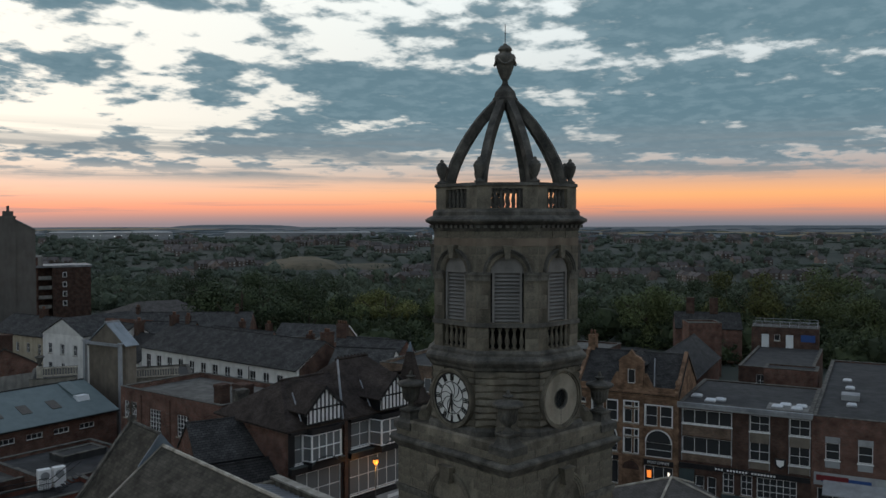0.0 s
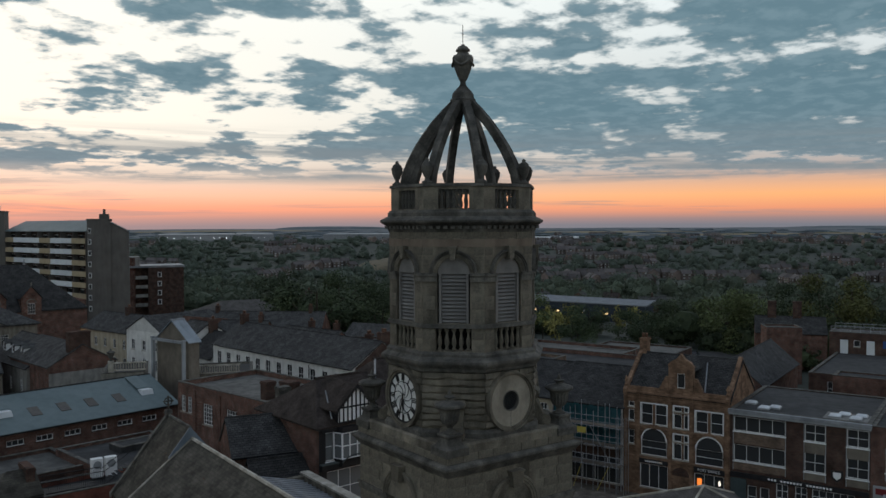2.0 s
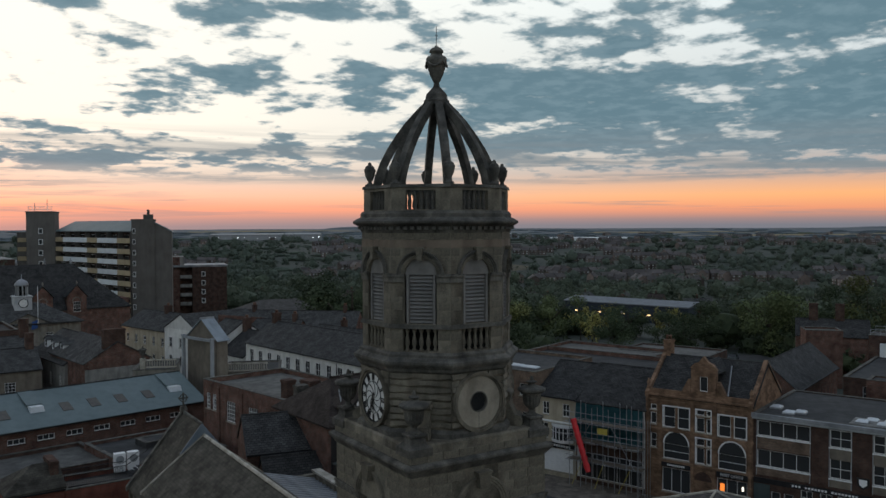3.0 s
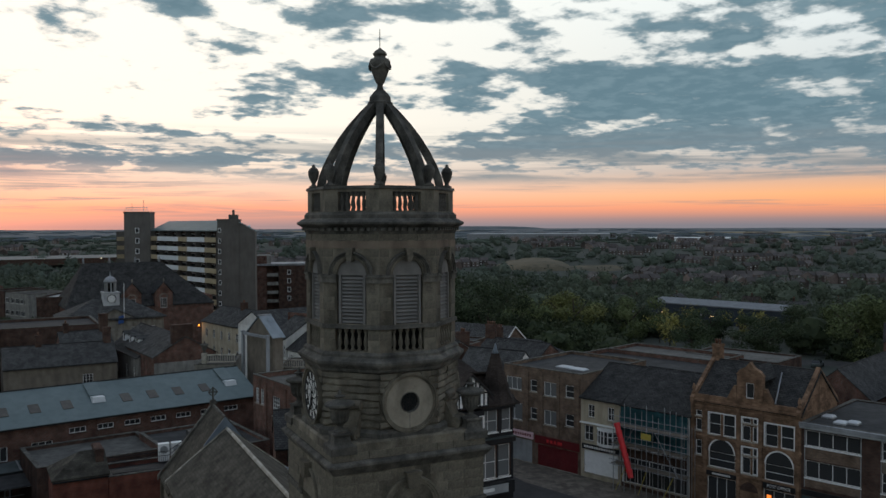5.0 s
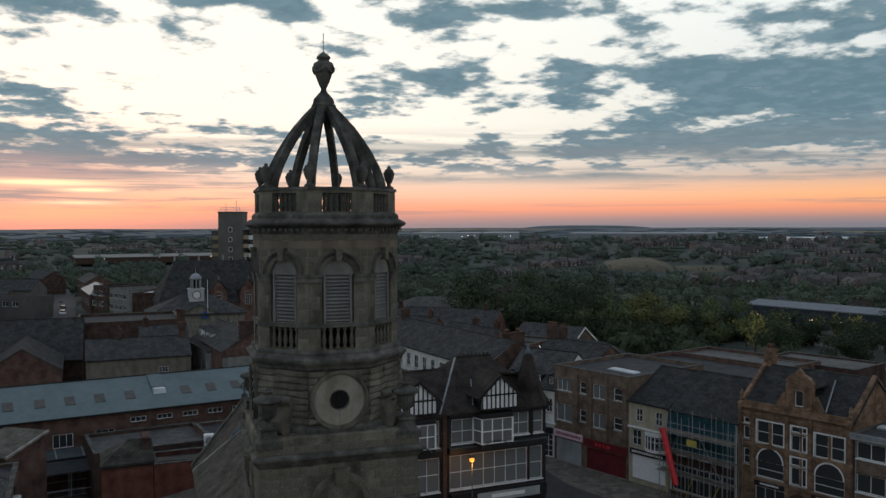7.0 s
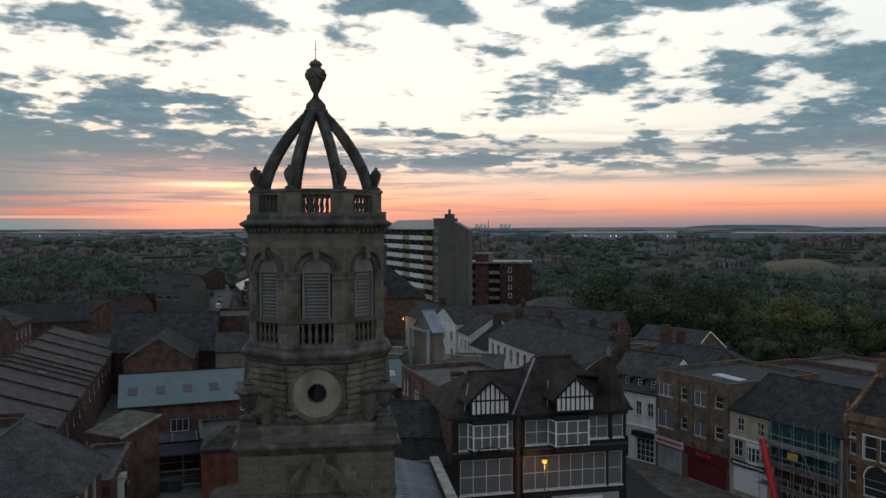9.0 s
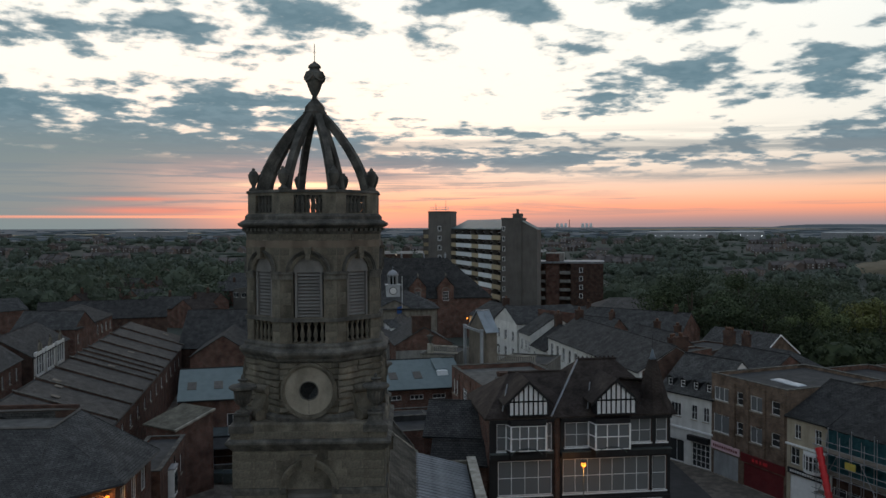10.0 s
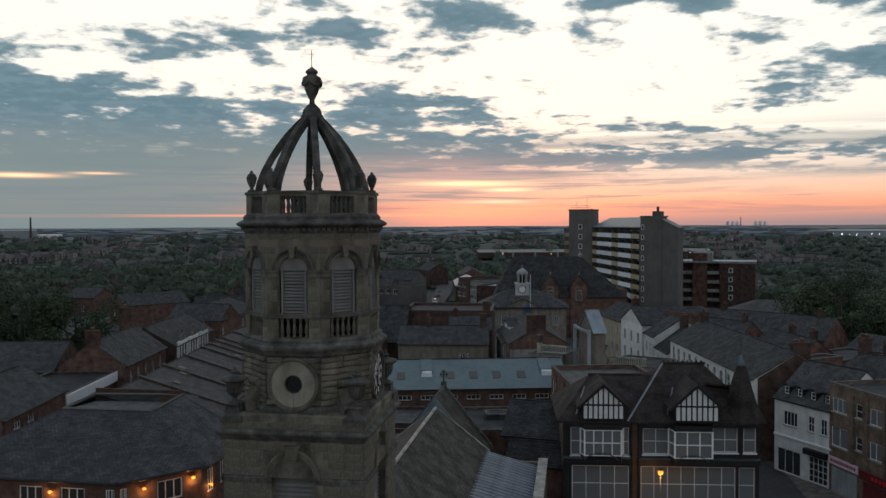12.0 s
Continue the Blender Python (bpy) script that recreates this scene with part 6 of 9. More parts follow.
# ---- black and white building ----
def framed_gable(parent, u, y, z, w, h, roof, back=3.6):
    """A jettied gable: white panels between black posts, with its own roof running back."""
    g = part("gable_panel", stack(bmesh.new(), [[(u + a, yy, z + b) for a, b in ((-w / 2, 0), (w / 2, 0), (w / 2, h * 0.42), (0, h), (-w / 2, h * 0.42))] for yy in (y + 0.15, y)]), PAINT_WHITE, parent, "white panelled gable face")
    for i in range(9):
        a = -w / 2 + w * i / 8
        top = h * 0.42 + (h * 0.58) * (1 - abs(a) / (w / 2)) - 0.05
        part("stud", solid_box(u + a - 0.055, u + a + 0.055, y - 0.05, y - 0.001, z, z + max(top, 0.3)), TIMBER_BLACK, g)
    for zz in (0.0, h * 0.42):
        part("rail", solid_box(u - w / 2 - 0.05, u + w / 2 + 0.05, y - 0.07, y - 0.002, z + zz - 0.06, z + zz + 0.06), TIMBER_BLACK, g)
    for s in (-1, 1):
        bm = bmesh.new()
        f = [(0, h + 0.12), (s * (w / 2 + 0.45), h * 0.34), (s * (w / 2 + 0.45), h * 0.34 - 0.2), (0, h - 0.12)]
        f = f if s > 0 else f[::-1]
        stack(bm, [[(u + a, y - 0.06, z + b) for a, b in f], [(u + a, y - 0.22, z + b) for a, b in f]])
        part("bargeboard", bm, TIMBER_BLACK, g)
    part("gable_roof", gable_cross(u - w / 2 - 0.35, u + w / 2 + 0.35, y - 0.2, y + back, z + h * 0.36, z + h + 0.16, 0.1), roof, g)
    for x in (u - w / 2, u + w / 2 - 0.12):
        part("cheek", solid_box(x, x + 0.12, y + 0.151, y + 1.6, z - 0.05, z + h * 0.40), TIMBER_BLACK, g)
    return g


def bay(parent, u, w, out, z0, z1, lights, transom=0.5, side=0.45):
    """A canted bay: black apron, white framed lights on three sides."""
    pts = [(u - w / 2, -0.002), (u - w / 2 + side, -out), (u + w / 2 - side, -out), (u + w / 2, -0.002)]
    b = part("bay_window", prism(bmesh.new(), pts, z0 - 0.55, z0), TIMBER_BLACK, parent)
    part("bay_head", prism(bmesh.new(), [(x, y - (0.06 if y < -0.1 else 0)) for x, y in pts], z1, z1 + 0.4), TIMBER_BLACK, b)
    inset = [(u - w / 2 + 0.06, -0.004), (u - w / 2 + side + 0.03, -out + 0.06), (u + w / 2 - side - 0.03, -out + 0.06), (u + w / 2 - 0.06, -0.004)]
    part("pane", prism(bmesh.new(), inset, z0 + 0.002, z1 - 0.002), GLASS_WARM, b)
    bm = bmesh.new()
    for x, y in pts:
        box(bm, x - 0.06, x + 0.06, y - 0.04, y + 0.07 if y < -0.1 else -0.003, z0 + 0.001, z1 - 0.001)
    for i in range(1, lights):
        x = pts[1][0] + (pts[2][0] - pts[1][0]) * i / lights
        box(bm, x - 0.035, x + 0.035, -out - 0.02, -out + 0.09, z0 + 0.001, z1 - 0.001)
    zt = z0 + (z1 - z0) * transom
    for z in (z0 + 0.05, zt, z1 - 0.05):
        for a, c in zip(pts, pts[1:]):
            rod(bm, (a[0], min(a[1], -0.04), z), (c[0], min(c[1], -0.04), z), 0.045, 4)
    part("frame", bm, PAINT_WHITE, b)
    return b


def half_timbered():
    P, Q = (10.0, 31.3), (24.9, 32.6)
    w = length(P, Q)
    h = house("half_timbered_building", "black and white half-timbered building with bay windows and gables", "building", P, Q, 9.0, 11.3, 15.2, BRICK, TILE_BROWN, roof_kind="flat", parapet=0.0, over=0.45, gutter=False,
              wins=[(1.0, 8.6, 0.8, 2.2, (1, 2), GLASS_WARM, PAINT_WHITE), (4.85, 8.6, 0.5, 2.2, (1, 2), GLASS_WARM, PAINT_WHITE), (7.15, 8.75, 2.0, 2.0, (2, 2), GLASS_WARM, PAINT_WHITE), (12.4, 8.95, 1.9, 1.95, (2, 2), GLASS_WARM, PAINT_WHITE), (14.25, 8.95, 0.95, 1.95, (1, 2), GLASS_WARM, PAINT_WHITE),
                    (2.9, 5.0, 4.4, 2.8, (4, 2), GLASS_WARM, PAINT_WHITE), (9.6, 5.0, 7.2, 2.8, (7, 2), GLASS_WARM, PAINT_WHITE), (14.05, 5.0, 1.2, 2.8, (1, 2), GLASS_WARM, PAINT_WHITE)])
    part("timber_facing", wall(bmesh.new(), (0, -0.06), (w, -0.06), 3.0, 11.2, 0.057, [(0.57, 1.43, 8.57, 10.83), (4.57, 5.13, 8.57, 10.83), (6.12, 8.18, 8.72, 10.78), (11.42, 13.38, 8.92, 10.93), (13.75, 14.75, 8.92, 10.93), (0.65, 5.15, 4.95, 7.85), (5.95, 13.25, 4.95, 7.85), (13.4, 14.7, 4.95, 7.85), (5.2, 5.75, 3.2, 11.0)]), TIMBER_BLACK, h)
    part("brick_pier", solid_box(5.3, 5.65, -0.2, -0.07, 0, 11.15), BRICK_DARK, h)
    for u0, u1 in ((0, 5.15), (5.8, w)):
        part("eaves_board", solid_box(u0, u1, -0.4, -0.065, 10.95, 11.2), TIMBER_BLACK, h)
        part("jetty", solid_box(u0, u1, -0.45, -0.065, 8.05, 8.45), TIMBER_BLACK, h)
        part("jetty_moulding", solid_box(u0, u1, -0.52, -0.066, 8.452, 8.53), COPPER, h)
    bay(h, 3.0, 3.3, 0.8, 8.75, 10.8, 4, 0.5, 0.25)
    bay(h, 9.75, 3.3, 1.2, 8.75, 10.85, 3, 0.5, 0.25)
    for u, y in ((2.85, -0.85), (9.65, -1.22)):
        part("bay_pediment", shifted(stack(bmesh.new(), [[(1.0 * math.cos(math.pi * i / 10), yy, 8.46 + 0.45 * math.sin(math.pi * i / 10)) for i in range(11)][::-1] for yy in (0.3, -0.05)]), u, y + 0.1), TIMBER_BLACK, h)
        part("pediment_moulding", shifted(bar_curve([(1.25 * math.cos(math.pi * i / 12), -0.08, 8.5 + 0.5 * math.sin(math.pi * i / 12) ** 1.5) for i in range(13)], 0.05), u, y + 0.1), COPPER, h)
    framed_gable(h, 3.05, -0.55, 11.55, 3.1, 2.65, TILE_BROWN, 4.2)
    framed_gable(h, 10.0, -1.15, 11.6, 3.2, 2.7, TILE_BROWN, 4.8)
    # lower hipped roof over the near part, higher one over the corner part
    lo, hi = [(-0.45, -0.45), (4.9, -0.45), (4.9, 9.3), (-0.45, 9.3)], [(4.9, -0.45), (w + 0.45, -0.45), (w + 0.45, 9.45), (4.9, 9.45)]
    for nm, f, r0, r1, zr in (("near", lo, (2.5, 4.3), (7.6, 4.3), 14.15), ("corner", hi, (8.5, 4.4), (11.7, 4.4), 15.1)):
        e = [(*p, 11.36) for p in f]
        r = (*r0, zr), (*r1, zr)
        part("roof_slope", slab(bmesh.new(), [e[0], e[1], r[1], r[0]], 0.14), TILE_BROWN, h)
        part("roof_slope", slab(bmesh.new(), [e[2], e[3], r[0], r[1]], 0.14), TILE_BROWN, h)
        part("roof_slope", slab(bmesh.new(), [e[3], e[0], r[0]], 0.14), TILE_BROWN, h)
        if nm == "corner":
            part("roof_slope", slab(bmesh.new(), [e[1], e[2], r[1]], 0.14), TILE_BROWN, h)
            part("ridge_tiles", rod(bmesh.new(), (8.3, 4.4, 15.12), (11.9, 4.4, 15.12), 0.12, 6), TILE_BROWN, h)
            for i in range(9):
                part("ridge_crest", solid_box(8.5 + 0.38 * i, 8.62 + 0.38 * i, 4.36, 4.44, 15.2, 15.36), TILE_BROWN, h)
        else:
            part("ridge_tiles", rod(bmesh.new(), (2.4, 4.3, 14.17), (6.9, 4.3, 14.17), 0.11, 6), TILE_BROWN, h)
    part("party_flashing", rod(bmesh.new(), (4.92, -0.45, 11.42), (8.45, 4.35, 15.1), 0.09, 4), LEAD, h)
    part("lower_ridge", slab(bmesh.new(), [(11.5, 2.2, 13.9), (14.0, 1.2, 13.9), (14.6, 8.0, 11.5), (11.5, 8.0, 11.5)], 0.14), TILE_BROWN, h)
    for u in (3.05, 10.0):
        part("valley_flashing", rod(bmesh.new(), (u - 2.05, -0.3, 11.9), (u - 1.2, 1.9, 13.6), 0.06, 4), LEAD, h)
    part("corner_turret", stack(bmesh.new(), [ngon(8, 1.75, 11.3, 0.4, w - 1.0, 0.95), ngon(8, 1.7, 11.45, 0.4, w - 1.0, 0.95), ngon(8, 1.2, 12.4, 0.4, w - 1.05, 1.0), ngon(8, 0.78, 14.0, 0.4, w - 1.1, 1.05), ngon(8, 0.36, 15.5, 0.4, w - 1.1, 1.05), ngon(8, 0.3, 15.55, 0.4, w - 1.1, 1.05)]), TILE_BROWN, h)
    part("turret_cap", lathe(bmesh.new(), [(0.33, 15.5), (0.2, 15.8), (0.07, 16.3), (0.02, 16.4)], 8, w - 1.1, 1.05), LEAD_BLUE, h)
    part("turret_spike", rod(bmesh.new(), (w - 1.1, 1.05, 16.35), (w - 1.1, 1.05, 17.5), 0.018), IRON, h)
    sign_board(h, 0.4, 5.1, 3.9, 4.7, TIMBER_BLACK)
    sign_board(h, 5.9, w - 0.2, 3.7, 4.75, TIMBER_BLACK, y=-0.6)
    part("sign_panel", solid_box(8.2, w - 0.9, -0.64, -0.602, 3.85, 4.6), PAINT_GREY, h)
    part("lettering_bar", solid_box(9.5, 12.6, -0.66, -0.642, 4.1, 4.4), PAINT_WHITE, h)
    return h


half_timbered()


def street_lamp(x, y, z, top, warm=True, name="street_lamp", lit=True):
    t = thing(name, pose(x, y, z), "tall grey steel street lamp with a lit orange head" if warm else "tall grey steel street lamp standing by the road", "street lamp", "street lamps")
    part("post", lathe(bmesh.new(), [(0.09, 0), (0.08, 1.2), (0.05, 1.3), (0.04, top)], 8), COPPER, t)
    part("head", solid_box(-0.22, 0.22, -0.14, 0.14, top, top + 0.12), COPPER, t)
    part("bulb", lathe(bmesh.new(), [(0.05, -0.36), (0.2, -0.24), (0.2, -0.06), (0.05, 0)], 10, 0, 0, top - 0.002), LAMP_ORANGE if lit else PAINT_GREY, t)
    return t


def point_light(x, y, z, power, colour=(1.0, 0.45, 0.12), r=0.12):
    l = new("lamp_light", bpy.data.lights.new("lamp_light", "POINT"))
    l.data.energy, l.data.color, l.data.shadow_soft_size = power, colour, r
    l.location = (x, y, z)
    return l


def pavilion(x, y, turn, half, eave, top):
    """A square shelter on stone piers under a pyramid of slates."""
    t = thing("market_pavilion", pose(x, y, 0, 0, 0, turn), "square stone shelter with pyramid slate roof and pale hips", "pavilion")
    c = [(-half, -half), (half, -half), (half, half), (-half, half)]
    for i in range(4):
        a, b = c[i], c[(i + 1) % 4]
        part("roof_slope", slab(bmesh.new(), [(*a, eave), (*b, eave), (0, 0, top)], 0.15), SLATE_WARM, t)
        part("hip_tile", rod(bmesh.new(), (*a, eave + 0.03), (0, 0, top + 0.03), 0.09, 5), STONE_PALE, t)
        part("pier", solid_box(a[0] * 0.86 - 0.3, a[0] * 0.86 + 0.3, a[1] * 0.86 - 0.3, a[1] * 0.86 + 0.3, 0, eave - 0.1), STONE, t)
        part("eaves_beam", rod(bmesh.new(), (a[0] * 0.9, a[1] * 0.9, eave - 0.12), (b[0] * 0.9, b[1] * 0.9, eave - 0.12), 0.14, 4), TIMBER_BLACK, t)
    return t


pavilion(29.8, 11.5, 62, 4.6, 6.0, 8.2)
street_lamp(17.3, 30.2, 0, 8.0)
point_light(17.3, 30.0, 7.5, 45)


# ---- church behind the tower ----
def nave():
    n = thing("church_nave", pose(0, 0, 0), "church nave with mossy stone-slate roof and steep gabled end with cross", "church")
    # long lower roof, then a short steeper one that rises above it at the far end
    for s in (-1, 1):
        f = [(0.1, 2.9, 12.2), (0.1 + s * 4.2, 2.9, 8.9), (0.1 + s * 4.2, 30.5, 8.9), (0.1, 30.5, 12.2)]
        part("roof_slope", slab(bmesh.new(), f if s < 0 else f[::-1], 0.2), STONE_SLATE, n)
        f = [(0.0, 30.62, 12.95), (s * 3.95, 30.62, 8.0), (s * 3.95, 35.1, 8.0), (0.0, 35.1, 12.95)]
        part("steep_roof_slope", slab(bmesh.new(), f if s < 0 else f[::-1], 0.2), STONE_SLATE, n)
        f = [(0.1, 12.28), (0.1 + s * 4.25, 8.96), (0.1 + s * 4.25, 8.78), (0.1, 12.1)]
        part("verge", stack(bmesh.new(), [[(x, y, z) for x, z in (f if s > 0 else f[::-1])] for y in (30.64, 30.46)]), STONE_PALE, n)
        f = [(0.0, 13.0), (s * 1.5, 11.12), (s * 1.5, 10.95), (0.1, 12.05)]
        part("lead_flashing", stack(bmesh.new(), [[(x, y, z) for x, z in (f if s > 0 else f[::-1])] for y in (30.70, 30.58)]), LEAD_BLUE, n)
        f = [(0.0, 13.2), (s * 4.1, 8.06), (s * 4.1, 7.75), (0.0, 12.9)]
        part("coping", stack(bmesh.new(), [[(x, y, z) for x, z in (f if s > 0 else f[::-1])] for y in (35.45, 35.08)]), STONE_DARK, n)
    part("ridge", rod(bmesh.new(), (0.1, 2.9, 12.2), (0.1, 30.5, 12.2), 0.13, 6), STONE_PALE, n)
    part("ridge", rod(bmesh.new(), (0.0, 30.62, 12.95), (0.0, 35.1, 12.95), 0.12, 6), STONE_DARK, n)
    part("side_wall", wall(bmesh.new(), (-3.7, 35.0), (-3.7, 2.9), 0, 8.0, 0.5), STONE, n)
    part("side_wall", wall(bmesh.new(), (3.7, 2.9), (3.7, 35.0), 0, 8.0, 0.5), STONE, n)
    f = [(-3.9, 0), (3.9, 0), (3.9, 8.0), (0.0, 12.85), (-3.9, 8.0)]
    part("gable", stack(bmesh.new(), [[(x, 35.4, z) for x, z in f], [(x, 35.12, z) for x, z in f]]), STONE, n)
    bm = solid_box(-0.26, 0.26, 35.05, 35.48, 13.05, 13.35, 0.06)
    rod(bm, (0, 35.26, 13.3), (0, 35.26, 14.35), 0.07)
    rod(bm, (-0.36, 35.26, 13.95), (0.36, 35.26, 13.95), 0.06)
    for i in range(12):
        a, b = 2 * math.pi * i / 12, 2 * math.pi * (i + 1) / 12
        rod(bm, (0.27 * math.cos(a), 35.26, 13.95 + 0.27 * math.sin(a)), (0.27 * math.cos(b), 35.26, 13.95 + 0.27 * math.sin(b)), 0.045)
    part("gable_cross", bm, STONE_DARK, n)
    # ribbed lead roof over the right aisle, stone parapet beyond
    part("aisle_roof", slab(bmesh.new(), [(4.1, 8, 8.95), (8.1, 8, 7.9), (8.1, 30.2, 7.9), (4.1, 30.2, 8.95)], 0.15), LEAD, n)
    for i in range(36):
        y = 8.3 + 0.62 * i
        share("lead_roll", bmesh_data("lead_roll", lambda: rod(bmesh.new(), (4.15, 0, 8.98), (8.1, 0, 7.94), 0.07, 5), LEAD), n, Matrix.Translation((0, y, 0)))
    part("aisle_wall", wall(bmesh.new(), (8.75, 8), (8.75, 30.7), 0, 8.3, 0.5), STONE, n)
    part("aisle_end", wall(bmesh.new(), (8.25, 30.7), (4.2, 30.7), 0, 8.2, 0.45), STONE, n)
    part("parapet_coping", solid_box(8.15, 8.85, 8, 30.75, 8.302, 8.45), STONE_PALE, n)
    part("aisle_wall", wall(bmesh.new(), (-8.6, 31.5), (-8.6, 8), 0, 6.2, 0.5), STONE, n)
    part("aisle_roof", slab(bmesh.new(), [(-8.5, 8, 6.4), (-3.95, 8, 7.4), (-3.95, 31.5, 7.4), (-8.5, 31.5, 6.4)], 0.15), STONE_SLATE, n)
    return n


nave()
house("slate_outbuilding", "stone outbuilding with dark slate roof behind the church", "outbuilding", (4.9, 35.6), (10.6, 34.4), 5.6, 9.0, 11.4, BRICK, SLATE_DARK)
house("slate_lean_to", "lower slate-roofed outbuilding beside the church", "outbuilding", (5.4, 33.0), (9.9, 32.2), 2.9, 7.4, 8.9, BRICK, SLATE_DARK)
c = thing("chimney_stack", pose(12.2, 42.3, 0), "tall dark stone chimney stack behind the shops", "chimney")
chimney(c, 0, 0, 6, 12.5, 1.1, 0.9, 0, STONE_DARK)

# ---- market hall and the yards before it ----
HA, HB = (-21.9, 58.3), (10.4, 65.2)


def market_hall():
    w = length(HA, HB)
    h = house("market_hall", "long brick market hall with pale green-blue sheet roof and rooflights", "market hall", HA, HB, 12.4, 7.35, 9.8, BRICK, TEAL, over=0.35,
              wins=wrow([2.4, 6.2, 10.2], 4.2, 1.9, 1.4, (3, 1), sill=BRICK_DARK) + wrow([13.5 + 2.7 * i for i in range(7)], 6.0, 1.6, 0.55, (3, 1), sill=BRICK_DARK))
    pitch = 2.33 / 6.2
    for u in (1.4, 4.3, 7.15, 10.05, 13.1, 19.0, 21.8, 24.6, 27.6):
        y = 2.5
        f = part("roof_window", slab(bmesh.new(), [(u - 0.5, y - 0.75, 7.47 + pitch * (y - 0.75) + 0.06), (u + 0.5, y - 0.75, 7.47 + pitch * (y - 0.75) + 0.06), (u + 0.5, y + 0.75, 7.47 + pitch * (y + 0.75) + 0.06), (u - 0.5, y + 0.75, 7.47 + pitch * (y + 0.75) + 0.06)], 0.05), ROOFLIGHT, h)
    for u in (16.2, 30.75):
        d = part("ventilator", solid_box(u - 0.7, u + 0.7, 2.2, 3.4, 8.2, 8.85, 0.12), DOME, h)
        part("ventilator_back", slab(bmesh.new(), [(u - 0.7, 3.2, 8.95), (u + 0.7, 3.2, 8.95), (u + 0.7, 6.0, 9.84), (u - 0.7, 6.0, 9.84)], 0.1), TEAL, h)
    return h


market_hall()
house("yard_store", "single-storey store with gravel flat roof before the market hall", "outbuilding", (-12.3, 51.0), (-1.6, 53.0), 8.2, 5.2, walls=BRICK_DARK, roof=FELT_PALE, roof_kind="flat", parapet=0.3)
house("yard_roof", "low felt-roofed hall with raised lantern in the yard", "outbuilding", (-1.2, 48.5), (8.0, 50.2), 10.5, 5.6, walls=BRICK, roof=FELT, roof_kind="flat", parapet=0.25)
house("yard_lantern", "raised felt lantern on the yard roof", "roof lantern", (1.6, 54.4), (5.6, 55.2), 2.4, 0.55, walls=FELT, roof=FELT, roof_kind="flat", parapet=0.0, z=5.6)
house("red_outhouse", "red brick outhouse with slate roof hipped at one end", "outhouse", (-11.1, 43.1), (-7.0, 43.4), 4.4, 6.35, 8.0, BRICK_RED, STONE_SLATE, roof_kind="hip", left=2.2, right=0, over=0.12, chims=((3.6, 2.2, 6.5, 8.25, 0.6, 2.4, 0),))
house("red_outhouse", "low red brick yard building with felt roof", "outhouse", (-6.95, 43.5), (1.4, 44.1), 4.2, 5.7, walls=BRICK_RED, roof=FELT, roof_kind="flat", parapet=0.35)
yc = thing("yard_canopy", facade_pose(HA, HB), "grey sheet canopy on posts along the market hall", "canopy")
part("canopy_roof", slab(bmesh.new(), [(0.6, -2.3, 3.75), (10.2, -2.3, 3.75), (10.2, -0.01, 4.15), (0.6, -0.01, 4.15)], 0.08), PAINT_GREEN_GREY, yc)
part("canopy_beam", solid_box(0.6, 10.2, -2.36, -2.24, 3.5, 3.7), IRON, yc)
for u in (0.8, 3.9, 7.0, 10.0):
    part("post", rod(bmesh.new(), (u, -2.3, 0), (u, -2.3, 3.5), 0.06), IRON, yc)
for i in range(3):
    part("roof_bar", slab(bmesh.new(), [(2.8 + 2.5 * i, -2.3, 3.80), (2.95 + 2.5 * i, -2.3, 3.80), (2.95 + 2.5 * i, -0.02, 4.20), (2.8 + 2.5 * i, -0.02, 4.20)], 0.05), PAINT_GREY, yc)


def escape_stair():
    s = thing("escape_landing", pose(-3.6, 45.4, 5.9), "black iron landing and stair with close railings on the yard roof", "escape stair")
    part("deck", solid_box(-3.2, 1.4, -0.7, 0.7, 0, 0.08), IRON, s)
    for y in (-0.7, 0.7):
        part("handrail", rod(bmesh.new(), (-3.2, y, 1.1), (1.4, y, 1.1), 0.03), IRON, s)
        for i in range(30):
            share("baluster", bmesh_data("iron_bar", lambda: rod(bmesh.new(), (0, 0, 0.05), (0, 0, 1.1), 0.014, 4), IRON), s, Matrix.Translation((-3.2 + 4.6 * i / 29, y, 0)))
    for i in range(8):
        part("tread", solid_box(1.42 + 0.26 * i, 1.68 + 0.26 * i, -0.5, 0.5, 0.16 * i, 0.16 * i + 0.04), IRON, s)
    for y in (-0.5, 0.5):
        part("stair_rail", rod(bmesh.new(), (1.4, y, 1.0), (3.5, y, 2.3), 0.03), IRON, s)
    return s


escape_stair()
for k, x in enumerate((-2.2, -1.1)):
    a = thing("cooling_unit", pose(x, 47.2, 5.85), "white metal cooling unit on the yard roof", "cooling unit", "cooling units")
    part("casing", solid_box(-0.45, 0.45, -0.3, 0.3, 0.1, 1.6), PAINT_WHITE, a)
    part("fan_grille", shifted(disc(0.33, -0.33, -0.302, 1.1, 20), 0), PAINT_GREY, a)
    part("foot", solid_box(-0.4, 0.4, -0.25, 0.25, 0, 0.1), STEEL, a)


